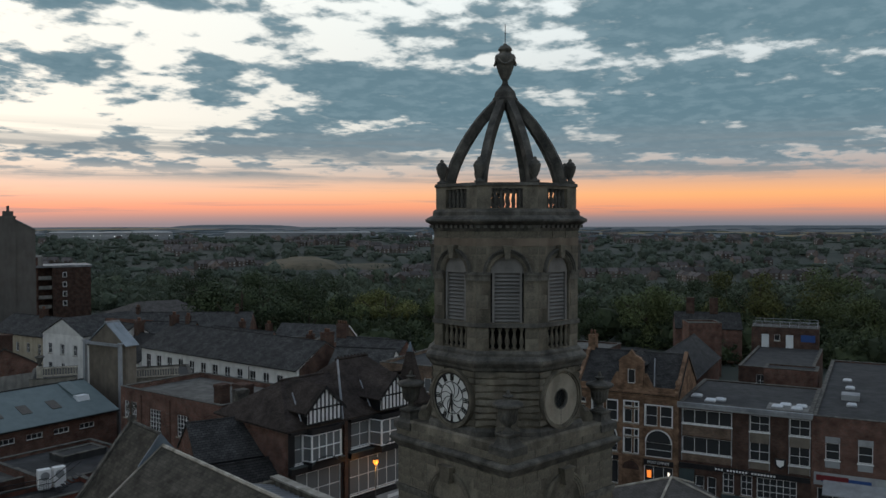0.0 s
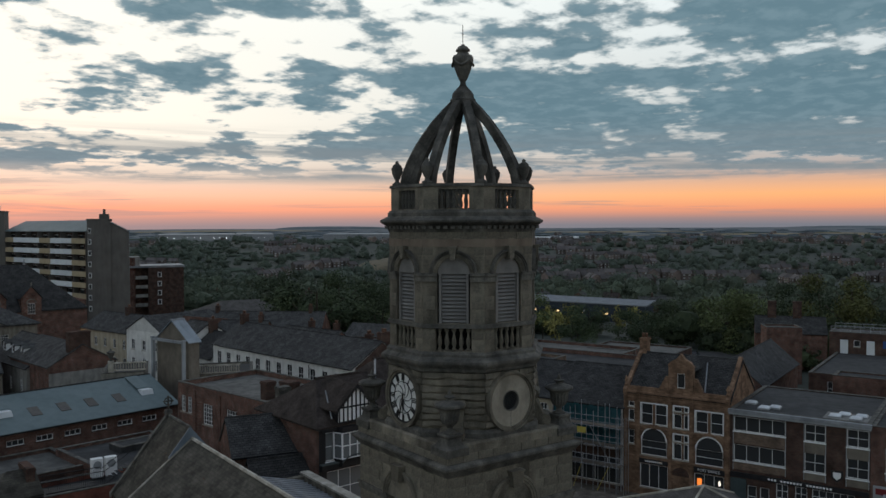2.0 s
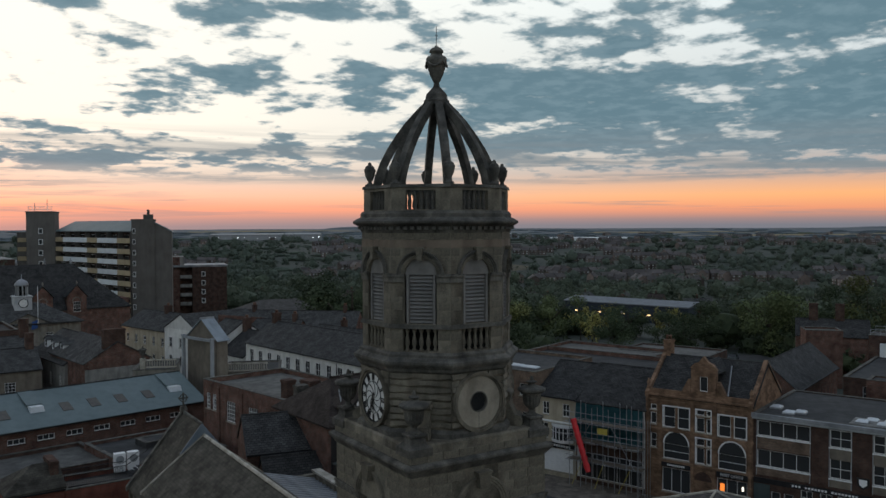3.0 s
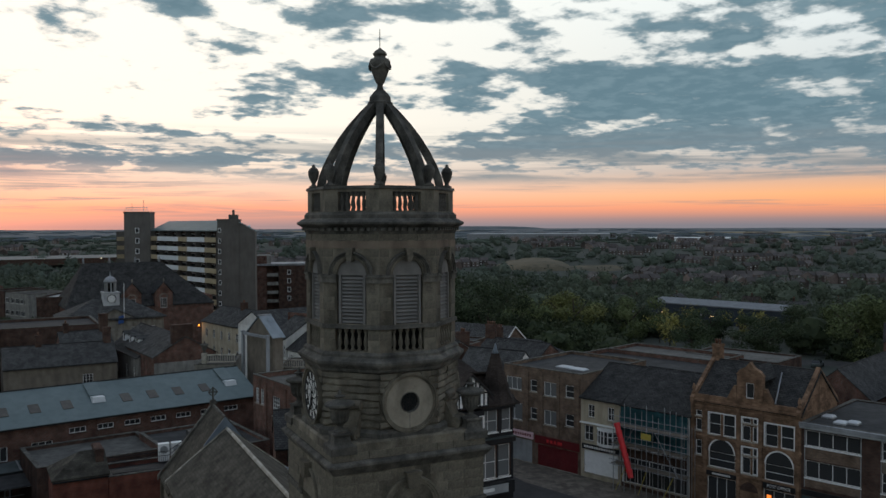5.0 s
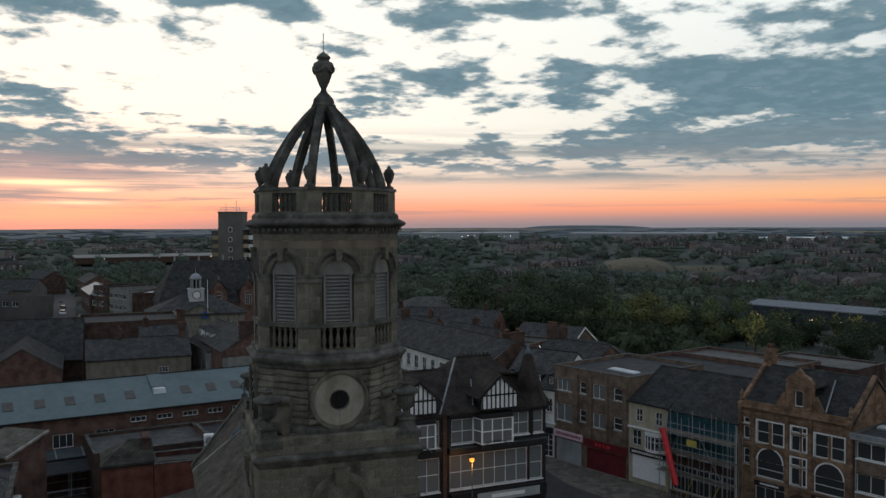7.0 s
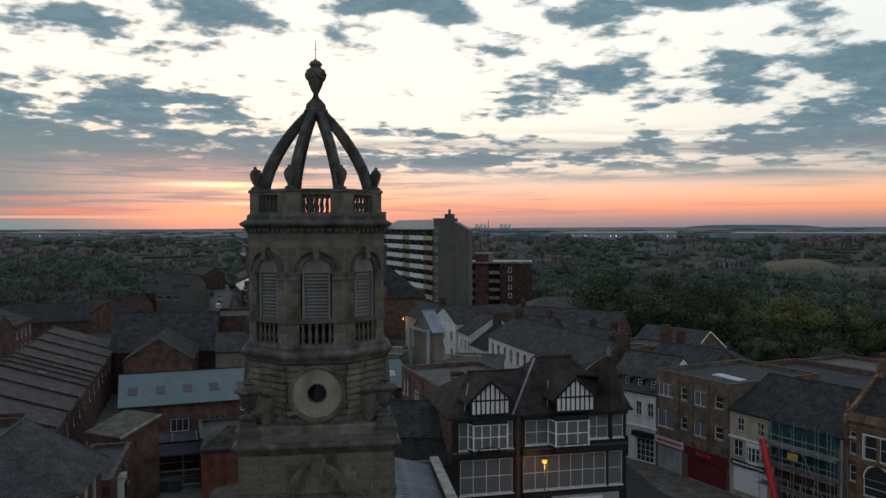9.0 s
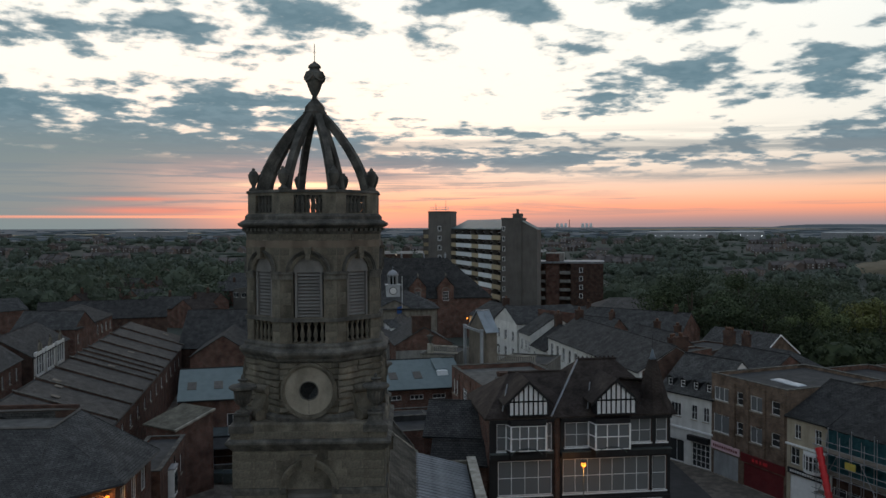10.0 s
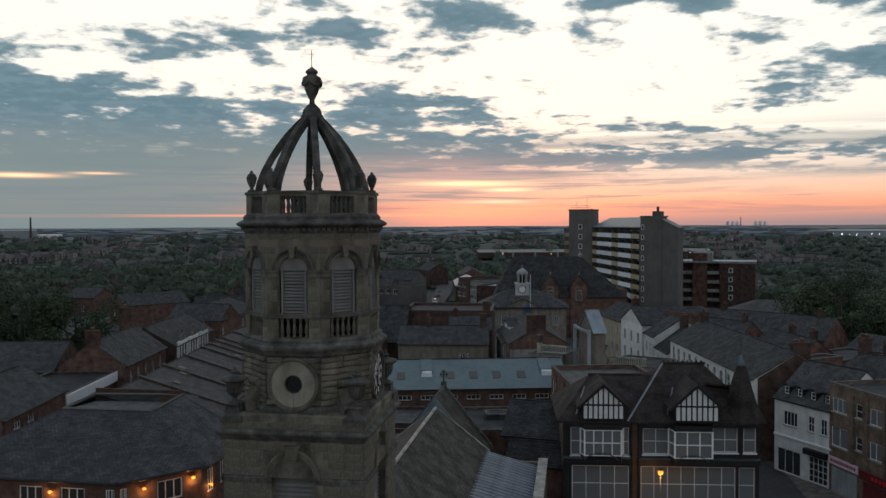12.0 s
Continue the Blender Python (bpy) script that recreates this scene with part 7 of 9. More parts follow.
def brick_flat():
    A, B = (8.4, 58.9), (11.4, 44.2)
    h = house("brick_flat_building", "red brick building with gravel flat roof and white multi-pane windows", "building", A, B, 9.5, 10.4, walls=BRICK, roof=FELT_PALE, roof_kind="flat", parapet=0.45,
              wins=wrow((1.0, 2.2), 8.0, 0.8, 1.6, (3, 4)) + wrow((5.5, 9.6), 7.3, 1.7, 2.0, (4, 5)) + wrow((12.6,), 7.2, 2.0, 1.6, (3, 3)), side_wins=wrow((4, 7), 7.6, 1.2, 1.6, (3, 4)))
    for u in (3.2, 7.6):
        part("brick_pier", solid_box(u - 0.2, u + 0.2, -0.1, -0.002, 0, 10.4), BRICK, h)
    chimney(h, 12.6, 2.0, 10.3, 12.2, 1.0, 1.0, 0), chimney(h, 12.4, 4.6, 10.3, 11.8, 1.6, 1.2, 0)
    return h


brick_flat()
wt = house("white_terrace", "long white-rendered terrace with grey slate roof and sash windows", "terrace", (25.2, 94.3), (30.7, 62.6), 9.5, 9.25, 12.15, RENDER_WHITE, SLATE,
           wins=wrow([1.6 + 2.5 * i for i in range(12)], 6.45, 1.15, 1.9, (2, 2)) + wrow([1.6 + 2.5 * i for i in range(12)], 2.4, 1.15, 2.0, (2, 2)),
           chims=((1.0, 4.7, 11.8, 13.4, 0.7, 1.2, 2), (31.6, 5.6, 11.4, 13.2, 0.8, 1.6, 3)))
WTW = length((25.2, 94.3), (30.7, 62.6))
part("end_gable_facing", stack(bmesh.new(), [[(x, y, z) for y, z in ((0.4, 0), (9.4, 0), (9.4, 9.2), (4.75, 11.95), (0.4, 9.3))] for x in (WTW + 0.004, WTW + 0.12)]), BRICK_DARK, wt)
part("downpipe", rod(bmesh.new(), (23.5, -0.08, 0), (23.5, -0.08, 8.8), 0.05), IRON, wt)


def white_corner():
    A, B = (32.25, 59.8), (36.2, 53.2)
    h = house("white_corner_house", "white-rendered corner shop with four dormers and slate roof", "shop building", A, B, 9, 7.9, 11.6, RENDER_WHITE, SLATE,
              wins=wrow((2.2,), 5.2, 1.9, 1.5, (4, 1)) + wrow((5.0, 6.6), 5.2, 0.8, 1.6, (2, 2)) + [(2.0, 0.1, 3.2, 2.5, (3, 1)), (5.9, 0.1, 2.4, 2.6, (4, 4))])
    for u in (1.2, 3.0, 4.8, 6.6):
        dormer(h, u, 0.5, 8.3, 0.8, 1.0, 1.8, SLATE, TIMBER_BLACK)
    part("parapet_band", solid_box(3.4, 7.6, -0.05, -0.002, 7.3, 7.9), RENDER_WHITE, h)
    part("hood", solid_box(4.4, 7.2, -0.5, -0.002, 2.9, 3.5), TIMBER_BLACK, h)
    part("cornice", solid_box(0, 7.6, -0.15, -0.003, 3.9, 4.1), PAINT_WHITE, h)
    return h


white_corner()


wgh = gable_front("white_gable_house", "white-rendered gabled town house with small sash windows", "house", (19.3, 118.6), (22.2, 109.2), 13, 9.4, 12.0, RENDER_WHITE, SLATE,
                  wins=wrow((1.8, 4.9, 8.0), 6.3, 0.95, 1.6) + wrow((1.8, 4.9, 8.0), 3.2, 0.95, 1.7))
part("brick_parapet", stack(bmesh.new(), [[(x, y, z) for y, z in ((4.0, 4.0), (13.2, 4.0), (13.2, 10.6), (4.0, 11.9))] for x in (9.86, 10.2)]), BRICK, wgh)
for y in (4.4, 6.4):
    part("skylight", slab(bmesh.new(), [(6.4, y, 11.12), (7.6, y, 10.5), (7.6, y + 0.9, 10.5), (6.4, y + 0.9, 11.12)], 0.06), ROOFLIGHT, wgh)
house("white_row_house", "white-rendered house with slate roof in the terrace", "house", (22.5, 108.4), (23.6, 102.4), 9, 8.4, 11.4, RENDER_WHITE, SLATE, wins=wrow((1.5, 3.6, 5.2), 5.6, 0.9, 1.6) + wrow((1.5, 4), 2.2, 0.9, 1.6))
house("white_row_house", "low white-rendered house with dark slate roof", "house", (23.7, 102.0), (25.0, 94.8), 9, 6.9, 10.2, RENDER_WHITE, SLATE_DARK, wins=wrow((1.5, 4.2, 6.2), 4.6, 0.9, 1.4), chims=((0.4, 4.5, 9.6, 12.0, 0.8, 1.2, 2),))
house("cream_row_house", "cream-rendered house with slate roof and lit lantern", "house", (15.8, 135.5), (20.6, 119.2), 9, 8.4, 11.0, RENDER_CREAM, SLATE, wins=wrow((2, 5, 8, 11, 14), 5.6, 0.9, 1.5) + wrow((2, 5, 8, 11, 14), 2.4, 0.9, 1.6), chims=((8.5, 4.5, 10.4, 12.2, 0.8, 1.2, 2),))
bl = thing("wall_lantern", pose(15.4, 136.2, 7.4), "lit orange lantern on the corner of the cream house", "wall lamp")
part("bracket", rod(bmesh.new(), (0.5, 0, 0.3), (0, 0, 0.3), 0.04), IRON, bl)
part("bulb", lathe(bmesh.new(), [(0.05, -0.16), (0.15, -0.1), (0.16, 0.06), (0.04, 0.28)], 10), LAMP_ORANGE, bl)
point_light(15.0, 135.8, 7.3, 40, r=0.2)
house("brick_party_block", "red brick block rising over the slate roofs", "building", (36.8, 67.0), (42.6, 71.4), 2.6, 10.4, walls=BRICK, roof=FELT, roof_kind="flat", parapet=0.2, chims=((0.6, 1.3, 10.4, 12.5, 1.0, 0.8, 3),))
LR = ((46.6, 86.9), (56.4, 95.2))
house("lit_flat_range", "low brick range with felt roof and bright wall lamps", "building", *LR, 7, 7.3, walls=BRICK_DARK, roof=FELT, roof_kind="flat", parapet=0.2)
for u in (2.1, 6.9, 12.0):
    bk = thing("bulkhead_lamp", facade_pose(*LR, 6.6) @ Matrix.Translation((u, -0.1, 0)), "small bright white bulkhead lamp on the brick wall", "wall lamp", "bulkhead lamps")
    part("casing", solid_box(-0.16, 0.16, 0.0, 0.098, -0.25, 0.25), PAINT_GREY, bk)
    part("lens", solid_box(-0.13, 0.13, -0.06, -0.001, -0.2, 0.2), LAMP_WHITE, bk)


def portico():
    """Tall market gate: two thin pillars and a beam before a stone gable with a glazed slope."""
    A, B = (10.84, 76.0), (12.6, 69.9)
    w = length(A, B)
    t = thing("market_portico", facade_pose(A, B), "tall stone market gate with pale grey pillars and glazed roof", "portico")
    for u in (0.1, w - 0.1):
        part("pillar", stack(bmesh.new(), [square2(u, 0.15, 0.26, 0), square2(u, 0.15, 0.26, 0.6), square2(u, 0.15, 0.17, 0.7), square2(u, 0.15, 0.17, 13.2), square2(u, 0.15, 0.22, 13.3), square2(u, 0.15, 0.22, 13.45)]), PORTICO_GREY, t)
    part("beam", solid_box(0.3, w - 0.3, 0.02, 0.3, 13.0, 13.3), PORTICO_GREY, t)
    part("front_wall", wall(bmesh.new(), (0.0, 0.75), (w, 0.75), 0, 13.1, 0.3), PEBBLEDASH, t)
    part("gable", stack(bmesh.new(), [[(x, y, z) for x, z in ((0.0, 13.1), (w, 13.1), (w / 2, 15.4))] for y in (1.05, 0.75)]), PEBBLEDASH, t)
    part("glazed_roof", gable_cross(0.0, w, 0.6, 2.4, 13.1, 15.55, 0.1, 0.25), GLAZED, t)
    part("ridge_cap", solid_box(w / 2 - 0.12, w / 2 + 0.12, 0.55, 2.4, 15.5, 15.64), LEAD, t)
    for i in range(3):
        part("glazing_bar", slab(bmesh.new(), [(w / 2, 0.7 + 0.7 * i, 15.6), (w + 0.2, 0.7 + 0.7 * i, 13.08), (w + 0.2, 0.76 + 0.7 * i, 13.08), (w / 2, 0.76 + 0.7 * i, 15.6)], 0.05), LEAD, t)
    part("side_wall", wall(bmesh.new(), (w, 1.05), (w, 2.2), 0, 13.05, 0.3), PEBBLEDASH, t)
    part("side_wall", wall(bmesh.new(), (0.0, 2.2), (0.0, 1.05), 0, 13.05, 0.3), PEBBLEDASH, t)
    return t


def square2(cx, cy, h, z):
    return [(cx - h, cy - h, z), (cx + h, cy - h, z), (cx + h, cy + h, z), (cx - h, cy + h, z)]


portico()


def balustrade(p, q, z):
    t = thing("roof_balustrade", facade_pose(p, q, z), "weathered stone roof balustrade with urn beside the portico", "balustrade", "roof balustrades")
    w = length(p, q)
    part("plinth", solid_box(0, w, 0, 0.35, 0, 0.15), STONE_PALE, t)
    part("rail", solid_box(0, w, 0, 0.35, 0.85, 1.0), STONE_PALE, t)
    n = int(w / 0.28)
    for i in range(n):
        share("baluster", bmesh_data("roof_baluster", lambda: lathe(bmesh.new(), [(0.08, 0.15), (0.05, 0.3), (0.09, 0.5), (0.05, 0.75), (0.08, 0.85)], 8), STONE_PALE), t, Matrix.Translation((0.2 + (w - 0.4) * i / max(n - 1, 1), 0.17, 0)))
    part("urn_pedestal", solid_box(-0.6, 0.0, -0.1, 0.5, -0.2, 1.2), STONE_PALE, t)
    part("urn", lathe(bmesh.new(), urn_profile(0.9), 14, -0.3, 0.2, 1.2), STONE_DARK, t)
    return t


balustrade((6.6, 76.6), (9.9, 75.2), 9.6)
balustrade((14.8, 72.0), (19.6, 70.2), 9.0)
house("portico_wing", "stone wing of the market with flat roof", "building", (5.0, 75.9), (9.4, 74.3), 8, 9.4, walls=LIME, roof=FELT, roof_kind="flat", parapet=0.15)
house("portico_wing", "stone-faced wing of the market beside the portico", "building", (14.8, 72.1), (21.0, 69.6), 8, 8.8, walls=LIME, roof=FELT, roof_kind="flat", parapet=0.15)

# ---- roofs between the market and the flats ----
house("slate_back_house", "brown stone house with long slate roof behind the market", "house", (-16.6, 94.6), (-2.4, 95.8), 7, 7.7, 10.2, PEBBLEDASH, SLATE, wins=[(10.4, 4.6, 1.3, 1.6, (3, 4))], chims=((4.5, 3.5, 9.6, 11.6, 0.8, 0.7, 1), (13.4, 3.5, 9.8, 12.2, 1.0, 0.8, 0)))
dh = house("dormer_house", "grey-rendered house with slate roof and three white dormers", "house", (-2.3, 109.0), (0.2, 94.0), 9, 8.2, 11.4, RENDER_GREY, SLATE, wins=wrow((4.0, 9.0, 13.0), 4.8, 0.8, 1.7, (2, 2)))
for u in (3.0, 6.5, 10.0):
    dormer(dh, u, 1.2, 9.2, 1.2, 1.1, 2.2, SLATE)
gable_front("red_gable_house", "house with red brick gable over grey render and big chimney", "house", (1.6, 87.6), (10.0, 89.0), 14, 9.0, 11.6, BRICK, SLATE, chims=((3.9, 0.5, 9.8, 13.2, 2.8, 0.9, 0),))
part("render_skirt", solid_box(0, 8.5, -0.03, -0.002, 0, 8.2), RENDER_GREY, bpy.data.objects["red_gable_house"])
house("long_brick_wall_hall", "large dark red brick hall with felt roof", "hall", (-19.5, 112.5), (-3.5, 113.5), 14, 10.7, walls=BRICK_DARK, roof=FELT, roof_kind="flat", parapet=0.4)
house("slate_hall", "large hall with dark grey slate roof", "hall", (-34.5, 104.0), (-18.0, 104.8), 16, 6.5, 12.0, BRICK_DARK, SLATE_DARK)
house("brick_link", "low brick link with slate roof and chimneys", "building", (-9.5, 101.5), (-2.5, 102.2), 6, 9.2, 11.2, BRICK, SLATE, chims=((1.0, 3, 10.6, 12.4, 0.7, 0.7, 1), (6.2, 3, 10.6, 13.6, 1.2, 0.9, 0)))


def town_hall():
    A, B = (-8.6, 138.2), (9.3, 139.6)
    h = house("town_hall", "stone town hall with hipped slate roof, pediment and white clock cupola", "town hall", A, B, 12, 9.2, 12.6, LIME, SLATE, roof_kind="hip", over=0.6,
              wins=wrow((2.0, 5.2, 12.6, 15.8), 5.6, 1.2, 1.9, (3, 4)) + wrow((2.0, 5.2, 12.6, 15.8), 1.8, 1.2, 2.0, (3, 4)))
    part("pediment", stack(bmesh.new(), [[(x, y, z) for x, z in ((5.4, 9.2), (12.6, 9.2), (9.0, 11.0))] for y in (0.3, -0.5)]), LIME, h)
    part("pediment_roof", gable_cross(5.2, 12.8, -0.7, 5, 9.2, 11.15, 0.1, 0.2), SLATE, h)
    c = part("cupola", stack(bmesh.new(), [square2(9, 5, 1.45, 11.4), square2(9, 5, 1.45, 13.7), square2(9, 5, 1.6, 13.8), square2(9, 5, 1.6, 14.0)]), PANEL_GREY_WHITE, h, "white painted clock cupola")
    part("cupola_clock", shifted(disc(0.75, -0.05, 0.0, 12.7, 24), 9, 3.5), DIAL, c)
    part("clock_rim", shifted(ring(bmesh.new(), 0.72, 0.84, -0.08, 0.0, 24, 12.7), 9, 3.5), IRON, c)
    for i in range(8):
        a = math.pi / 4 * i
        part("column", lathe(bmesh.new(), [(0.14, 0), (0.12, 1.7), (0.16, 1.8)], 8, 9 + 0.95 * math.cos(a), 5 + 0.95 * math.sin(a), 14.0), PANEL_GREY_WHITE, c)
    # near-black drum painted as the shade inside the lantern
    part("lantern_core", lathe(bmesh.new(), [(0.6, 14.0), (0.6, 15.8)], 10, 9, 5), VOID, c)
    part("cupola_dome", lathe(bmesh.new(), [(1.2, 15.8), (1.25, 15.95), (1.1, 16.3), (0.75, 16.75), (0.3, 17.0), (0.06, 17.1), (0.03, 17.9)], 16, 9, 5), LEAD, c)
    part("flagpole", rod(bmesh.new(), (10.6, -0.6, 9.3), (10.6, -0.6, 16.0), 0.05), PAINT_WHITE, h)
    part("flag", slab(bmesh.new(), [(9.6, -0.6, 9.6), (10.55, -0.6, 9.9), (10.55, -0.5, 8.4), (9.5, -0.5, 8.2)], 0.02), PAINT_BLUE, h)
    return h


town_hall()


def victorian_hall():
    A, B = (-7.5, 160.0), (23.0, 163.0)
    h = house("assembly_hall", "big red brick assembly hall with steep dark slate roof", "hall", A, B, 18, 9.4, 18.6, BRICK, SLATE_DARK, roof_kind="hip", left=4.5, right=9.5)
    for u in (13.0, 19.6):
        g = part("gable_bay", wall(bmesh.new(), (u - 1.9, -0.4), (u + 1.9, -0.4), 0, 12.0, 2.2, [(1.2, 2.6, 8.8, 11.0)]), BRICK, h)
        part("gable_top", stack(bmesh.new(), [[(x, y, z) for x, z in ((u - 2.0, 12.0), (u + 2.0, 12.0), (u, 14.3))] for y in (1.8, -0.45)]), BRICK, g)
        part("gable_bay_roof", gable_cross(u - 2.1, u + 2.1, -0.6, 5.2, 12.0, 14.6, 0.12, 0.15), SLATE_DARK, g)
        window(g, (u - 1.9, -0.4), (u + 1.9, -0.4), 1.9, 8.8, 1.4, 2.2, (3, 3))
        part("arch_moulding", shifted(arch_band(0.75, 1.0, 0.1, 11.0, 10), u, -0.4), LIME, g)
        part("finial", lathe(bmesh.new(), [(0.15, 0), (0.1, 0.3), (0.2, 0.6), (0.02, 1.1)], 8, u, -0.4, 14.3), LIME, g)
    part("lower_wing", solid_box(23.2, 31, 2, 14, 0, 11.0), BRICK, h)
    for u in (4.6, 10, 15.5, 20.8):
        part("roof_finial", lathe(bmesh.new(), [(0.3, 0), (0.2, 0.4), (0.25, 0.7), (0.03, 1.4)], 8, u, 9, 18.5), LEAD, h)
    return h


victorian_hall()


# ---- flats ----
def slab_block():
    A, B = (16.6, 225.6), (27.4, 183.2)
    w, d = length(A, B), 11.0
    t = thing("block_of_flats", facade_pose(A, B), "nine-storey slab block of flats with white and ochre balcony bands", "block of flats")
    part("core", solid_box(0, w, 1.4, d, 0, 25.4), BRICK_DARK, t)
    part("roof", slab(bmesh.new(), [(-0.2, 0.0, 25.6), (w + 0.2, 0.0, 25.6), (w + 0.2, d / 2, 28.2), (-0.2, d / 2, 28.2)], 0.25), TEAL, t)
    part("roof", slab(bmesh.new(), [(-0.2, d / 2, 28.2), (w + 0.2, d / 2, 28.2), (w + 0.2, d, 25.6), (-0.2, d, 25.6)], 0.25), LEAD, t)
    st = 2.62
    for k in range(9):
        z = 25.3 - st * (k + 1)
        part("deck", solid_box(0, w, 0.0, 1.4, z, z + 0.2), CONCRETE, t)
        cuts = [(0, 5, PANEL_YELLOW), (5, 20, PANEL_WHITE), (20, 26, PANEL_YELLOW), (26, 37, PANEL_WHITE), (37, w, PANEL_YELLOW)]
        if k < 8:
            for a, b, m in cuts:
                part("balcony_panel", solid_box(a + 0.04, b - 0.04, -0.12, 0.0, z - 0.1, z + 1.15), m, t)
        for i in range(14):
            u = 1.5 + (w - 3) * i / 13
            part_shared_window(t, u, 1.4, z + 0.35)
        for i in range(8):
            part("fin", solid_box(w * i / 7 - 0.1, w * i / 7 + 0.1, 0.02, 1.38, z + 0.2, z + st - 0.002), CONCRETE, t)
    return t


def part_shared_window(t, u, y, z):
    f = share("window", bmesh_data("flat_window", lambda: box(solid_box(-1.1, 1.1, -0.05, -0.002, 0.0, 0.08), -1.1, 1.1, -0.05, -0.002, 1.52, 1.6), PAINT_WHITE), t, Matrix.Translation((u, y, z)))
    share("pane", bmesh_data("flat_pane", lambda: solid_box(-1.1, 1.1, -0.035, -0.002, 0.081, 1.519), GLASS), f, Matrix.Identity(4))


def flats_tower(name, label, A, B, d, top, wins, z1=None):
    t = thing(name, facade_pose(A, B), label, "tower")
    w = length(A, B)
    part("shaft", solid_box(0, w, 0, d, 0, top), CONCRETE, t)
    part("cap", solid_box(-0.15, w + 0.15, -0.15, d + 0.15, top, top + 0.35), CONCRETE, t)
    for u, z in wins:
        f = share("window", bmesh_data("stair_window", lambda: ring_rect(0.55, 0.75, 0.14), PAINT_WHITE), t, Matrix.Translation((u, -0.05, z)))
        share("pane", bmesh_data("stair_pane", lambda: solid_box(-0.42, 0.42, 0.0, 0.049, -0.62, 0.62), GLASS), f, Matrix.Identity(4))
    return t


def ring_rect(a, b, th):
    bm = solid_box(-a, a, -0.03, 0.048, -b, -b + th)
    box(bm, -a, a, -0.03, 0.048, b - th, b)
    box(bm, -a, -a + th, -0.03, 0.048, -b + th, b - th)
    return box(bm, a - th, a, -0.03, 0.048, -b + th, b - th)


slab_block()
lt = flats_tower("lift_tower", "tall dark lift tower of the flats with roof railing and masts", (9.4, 227.2), (16.4, 225.4), 9, 30.6, [(3.6, 25.5 - 3.0 * i) for i in range(4)])
for i in range(7):
    part("rail_post", rod(bmesh.new(), (0.6 + 0.95 * i, 0.5, 30.9), (0.6 + 0.95 * i, 0.5, 32.3), 0.05, 4), PAINT_WHITE, lt)
for z in (31.5, 32.2):
    part("rail", rod(bmesh.new(), (0.5, 0.5, z), (6.6, 0.5, z), 0.05, 4), PAINT_WHITE, lt)
part("mast", rod(bmesh.new(), (5.0, 3, 30.9), (5.0, 3, 34.4), 0.07, 4), STEEL, lt), part("mast", rod(bmesh.new(), (1.8, 3, 30.9), (1.8, 3, 33.4), 0.07, 4), STEEL, lt)
part("side_wing", solid_box(-3.6, -0.002, 8, 17, 0, 25.2), CONCRETE, lt)
for k in range(6):
    part("balcony_panel", solid_box(-3.4, -0.2, 7.8, 7.998, 22.4 - 2.62 * k, 23.6 - 2.62 * k), PANEL_YELLOW, lt)
rt = flats_tower("stair_tower", "tall dark concrete stair tower at the end of the flats", (27.6, 182.5), (32.6, 181.1), 9, 28.1, [])
part("cap_block", solid_box(2.6, 4.8, 2, 6, 28.452, 29.6), CONCRETE, rt)
part("end_wall", stack(bmesh.new(), [[(5.01, y, 0), (9.2, y, 0), (9.2, y, 25.3), (5.01, y, 27.6)] for y in (9.0, 0.3)]), CONCRETE, rt)
part("end_roof", slab(bmesh.new(), [(5.02, 0.1, 27.75), (9.4, 0.1, 25.4), (9.4, 9.2, 25.4), (5.02, 9.2, 27.75)], 0.12), TEAL, rt)
part("flue", solid_box(3.4, 4.0, 3.4, 4.0, 29.6, 30.8), CONCRETE, rt)
for k in range(8):
    f = share("window", bmesh_data("stair_window", lambda: None), rt, Matrix.LocRotScale((0.55, -0.05, 25.6 - 2.62 * k), None, (0.6, 1, 0.8)))
    share("pane", bmesh_data("stair_pane", lambda: None), f, Matrix.Identity(4))


def low_flats():
    t = thing("low_flats", facade_pose((42.6, 228.0), (64.0, 223.4)), "four-storey dark brick flats with recessed balconies", "block of flats")
    w = length((42.6, 228.0), (64.0, 223.4))
    part("body", solid_box(0, w, 2.2, 12, -4, 14.4), BRICK_DARK, t)
    part("end_block", solid_box(11.8, w, 0, 2.19, -4, 14.4), BRICK_DARK, t)
    part("stair_block", solid_box(4.0, 8.2, 0.4, 2.198, -4, 17.4), BRICK, t)
    part("roof_edge", solid_box(-0.2, w + 0.3, -0.3, 12.2, 14.402, 15.0), LEAD, t)
    part("tank_room", solid_box(4.0, 9.6, 1.5, 9, 15.002, 17.6), RENDER_GREY, t)
    for k in range(4):
        z = 10.9 - 2.7 * k
        part("balcony", solid_box(8.3, 11.7, 0.2, 2.15, z, z + 0.2), CONCRETE, t)
        part("balcony_rail", solid_box(8.3, 11.7, 0.15, 0.22, z + 0.2, z + 1.1), RENDER_GREY, t)
        part("balcony", solid_box(0.2, 3.8, 0.6, 2.15, z, z + 0.2), CONCRETE, t)
        part("balcony_rail", solid_box(0.2, 3.8, 0.55, 0.62, z + 0.2, z + 1.1), RENDER_GREY, t)
        f = share("window", MESHES["stair_window"], t, Matrix.Translation((15.0, -0.05, z + 1.4)))
        share("pane", MESHES["stair_pane"], f, Matrix.Identity(4))
    return t


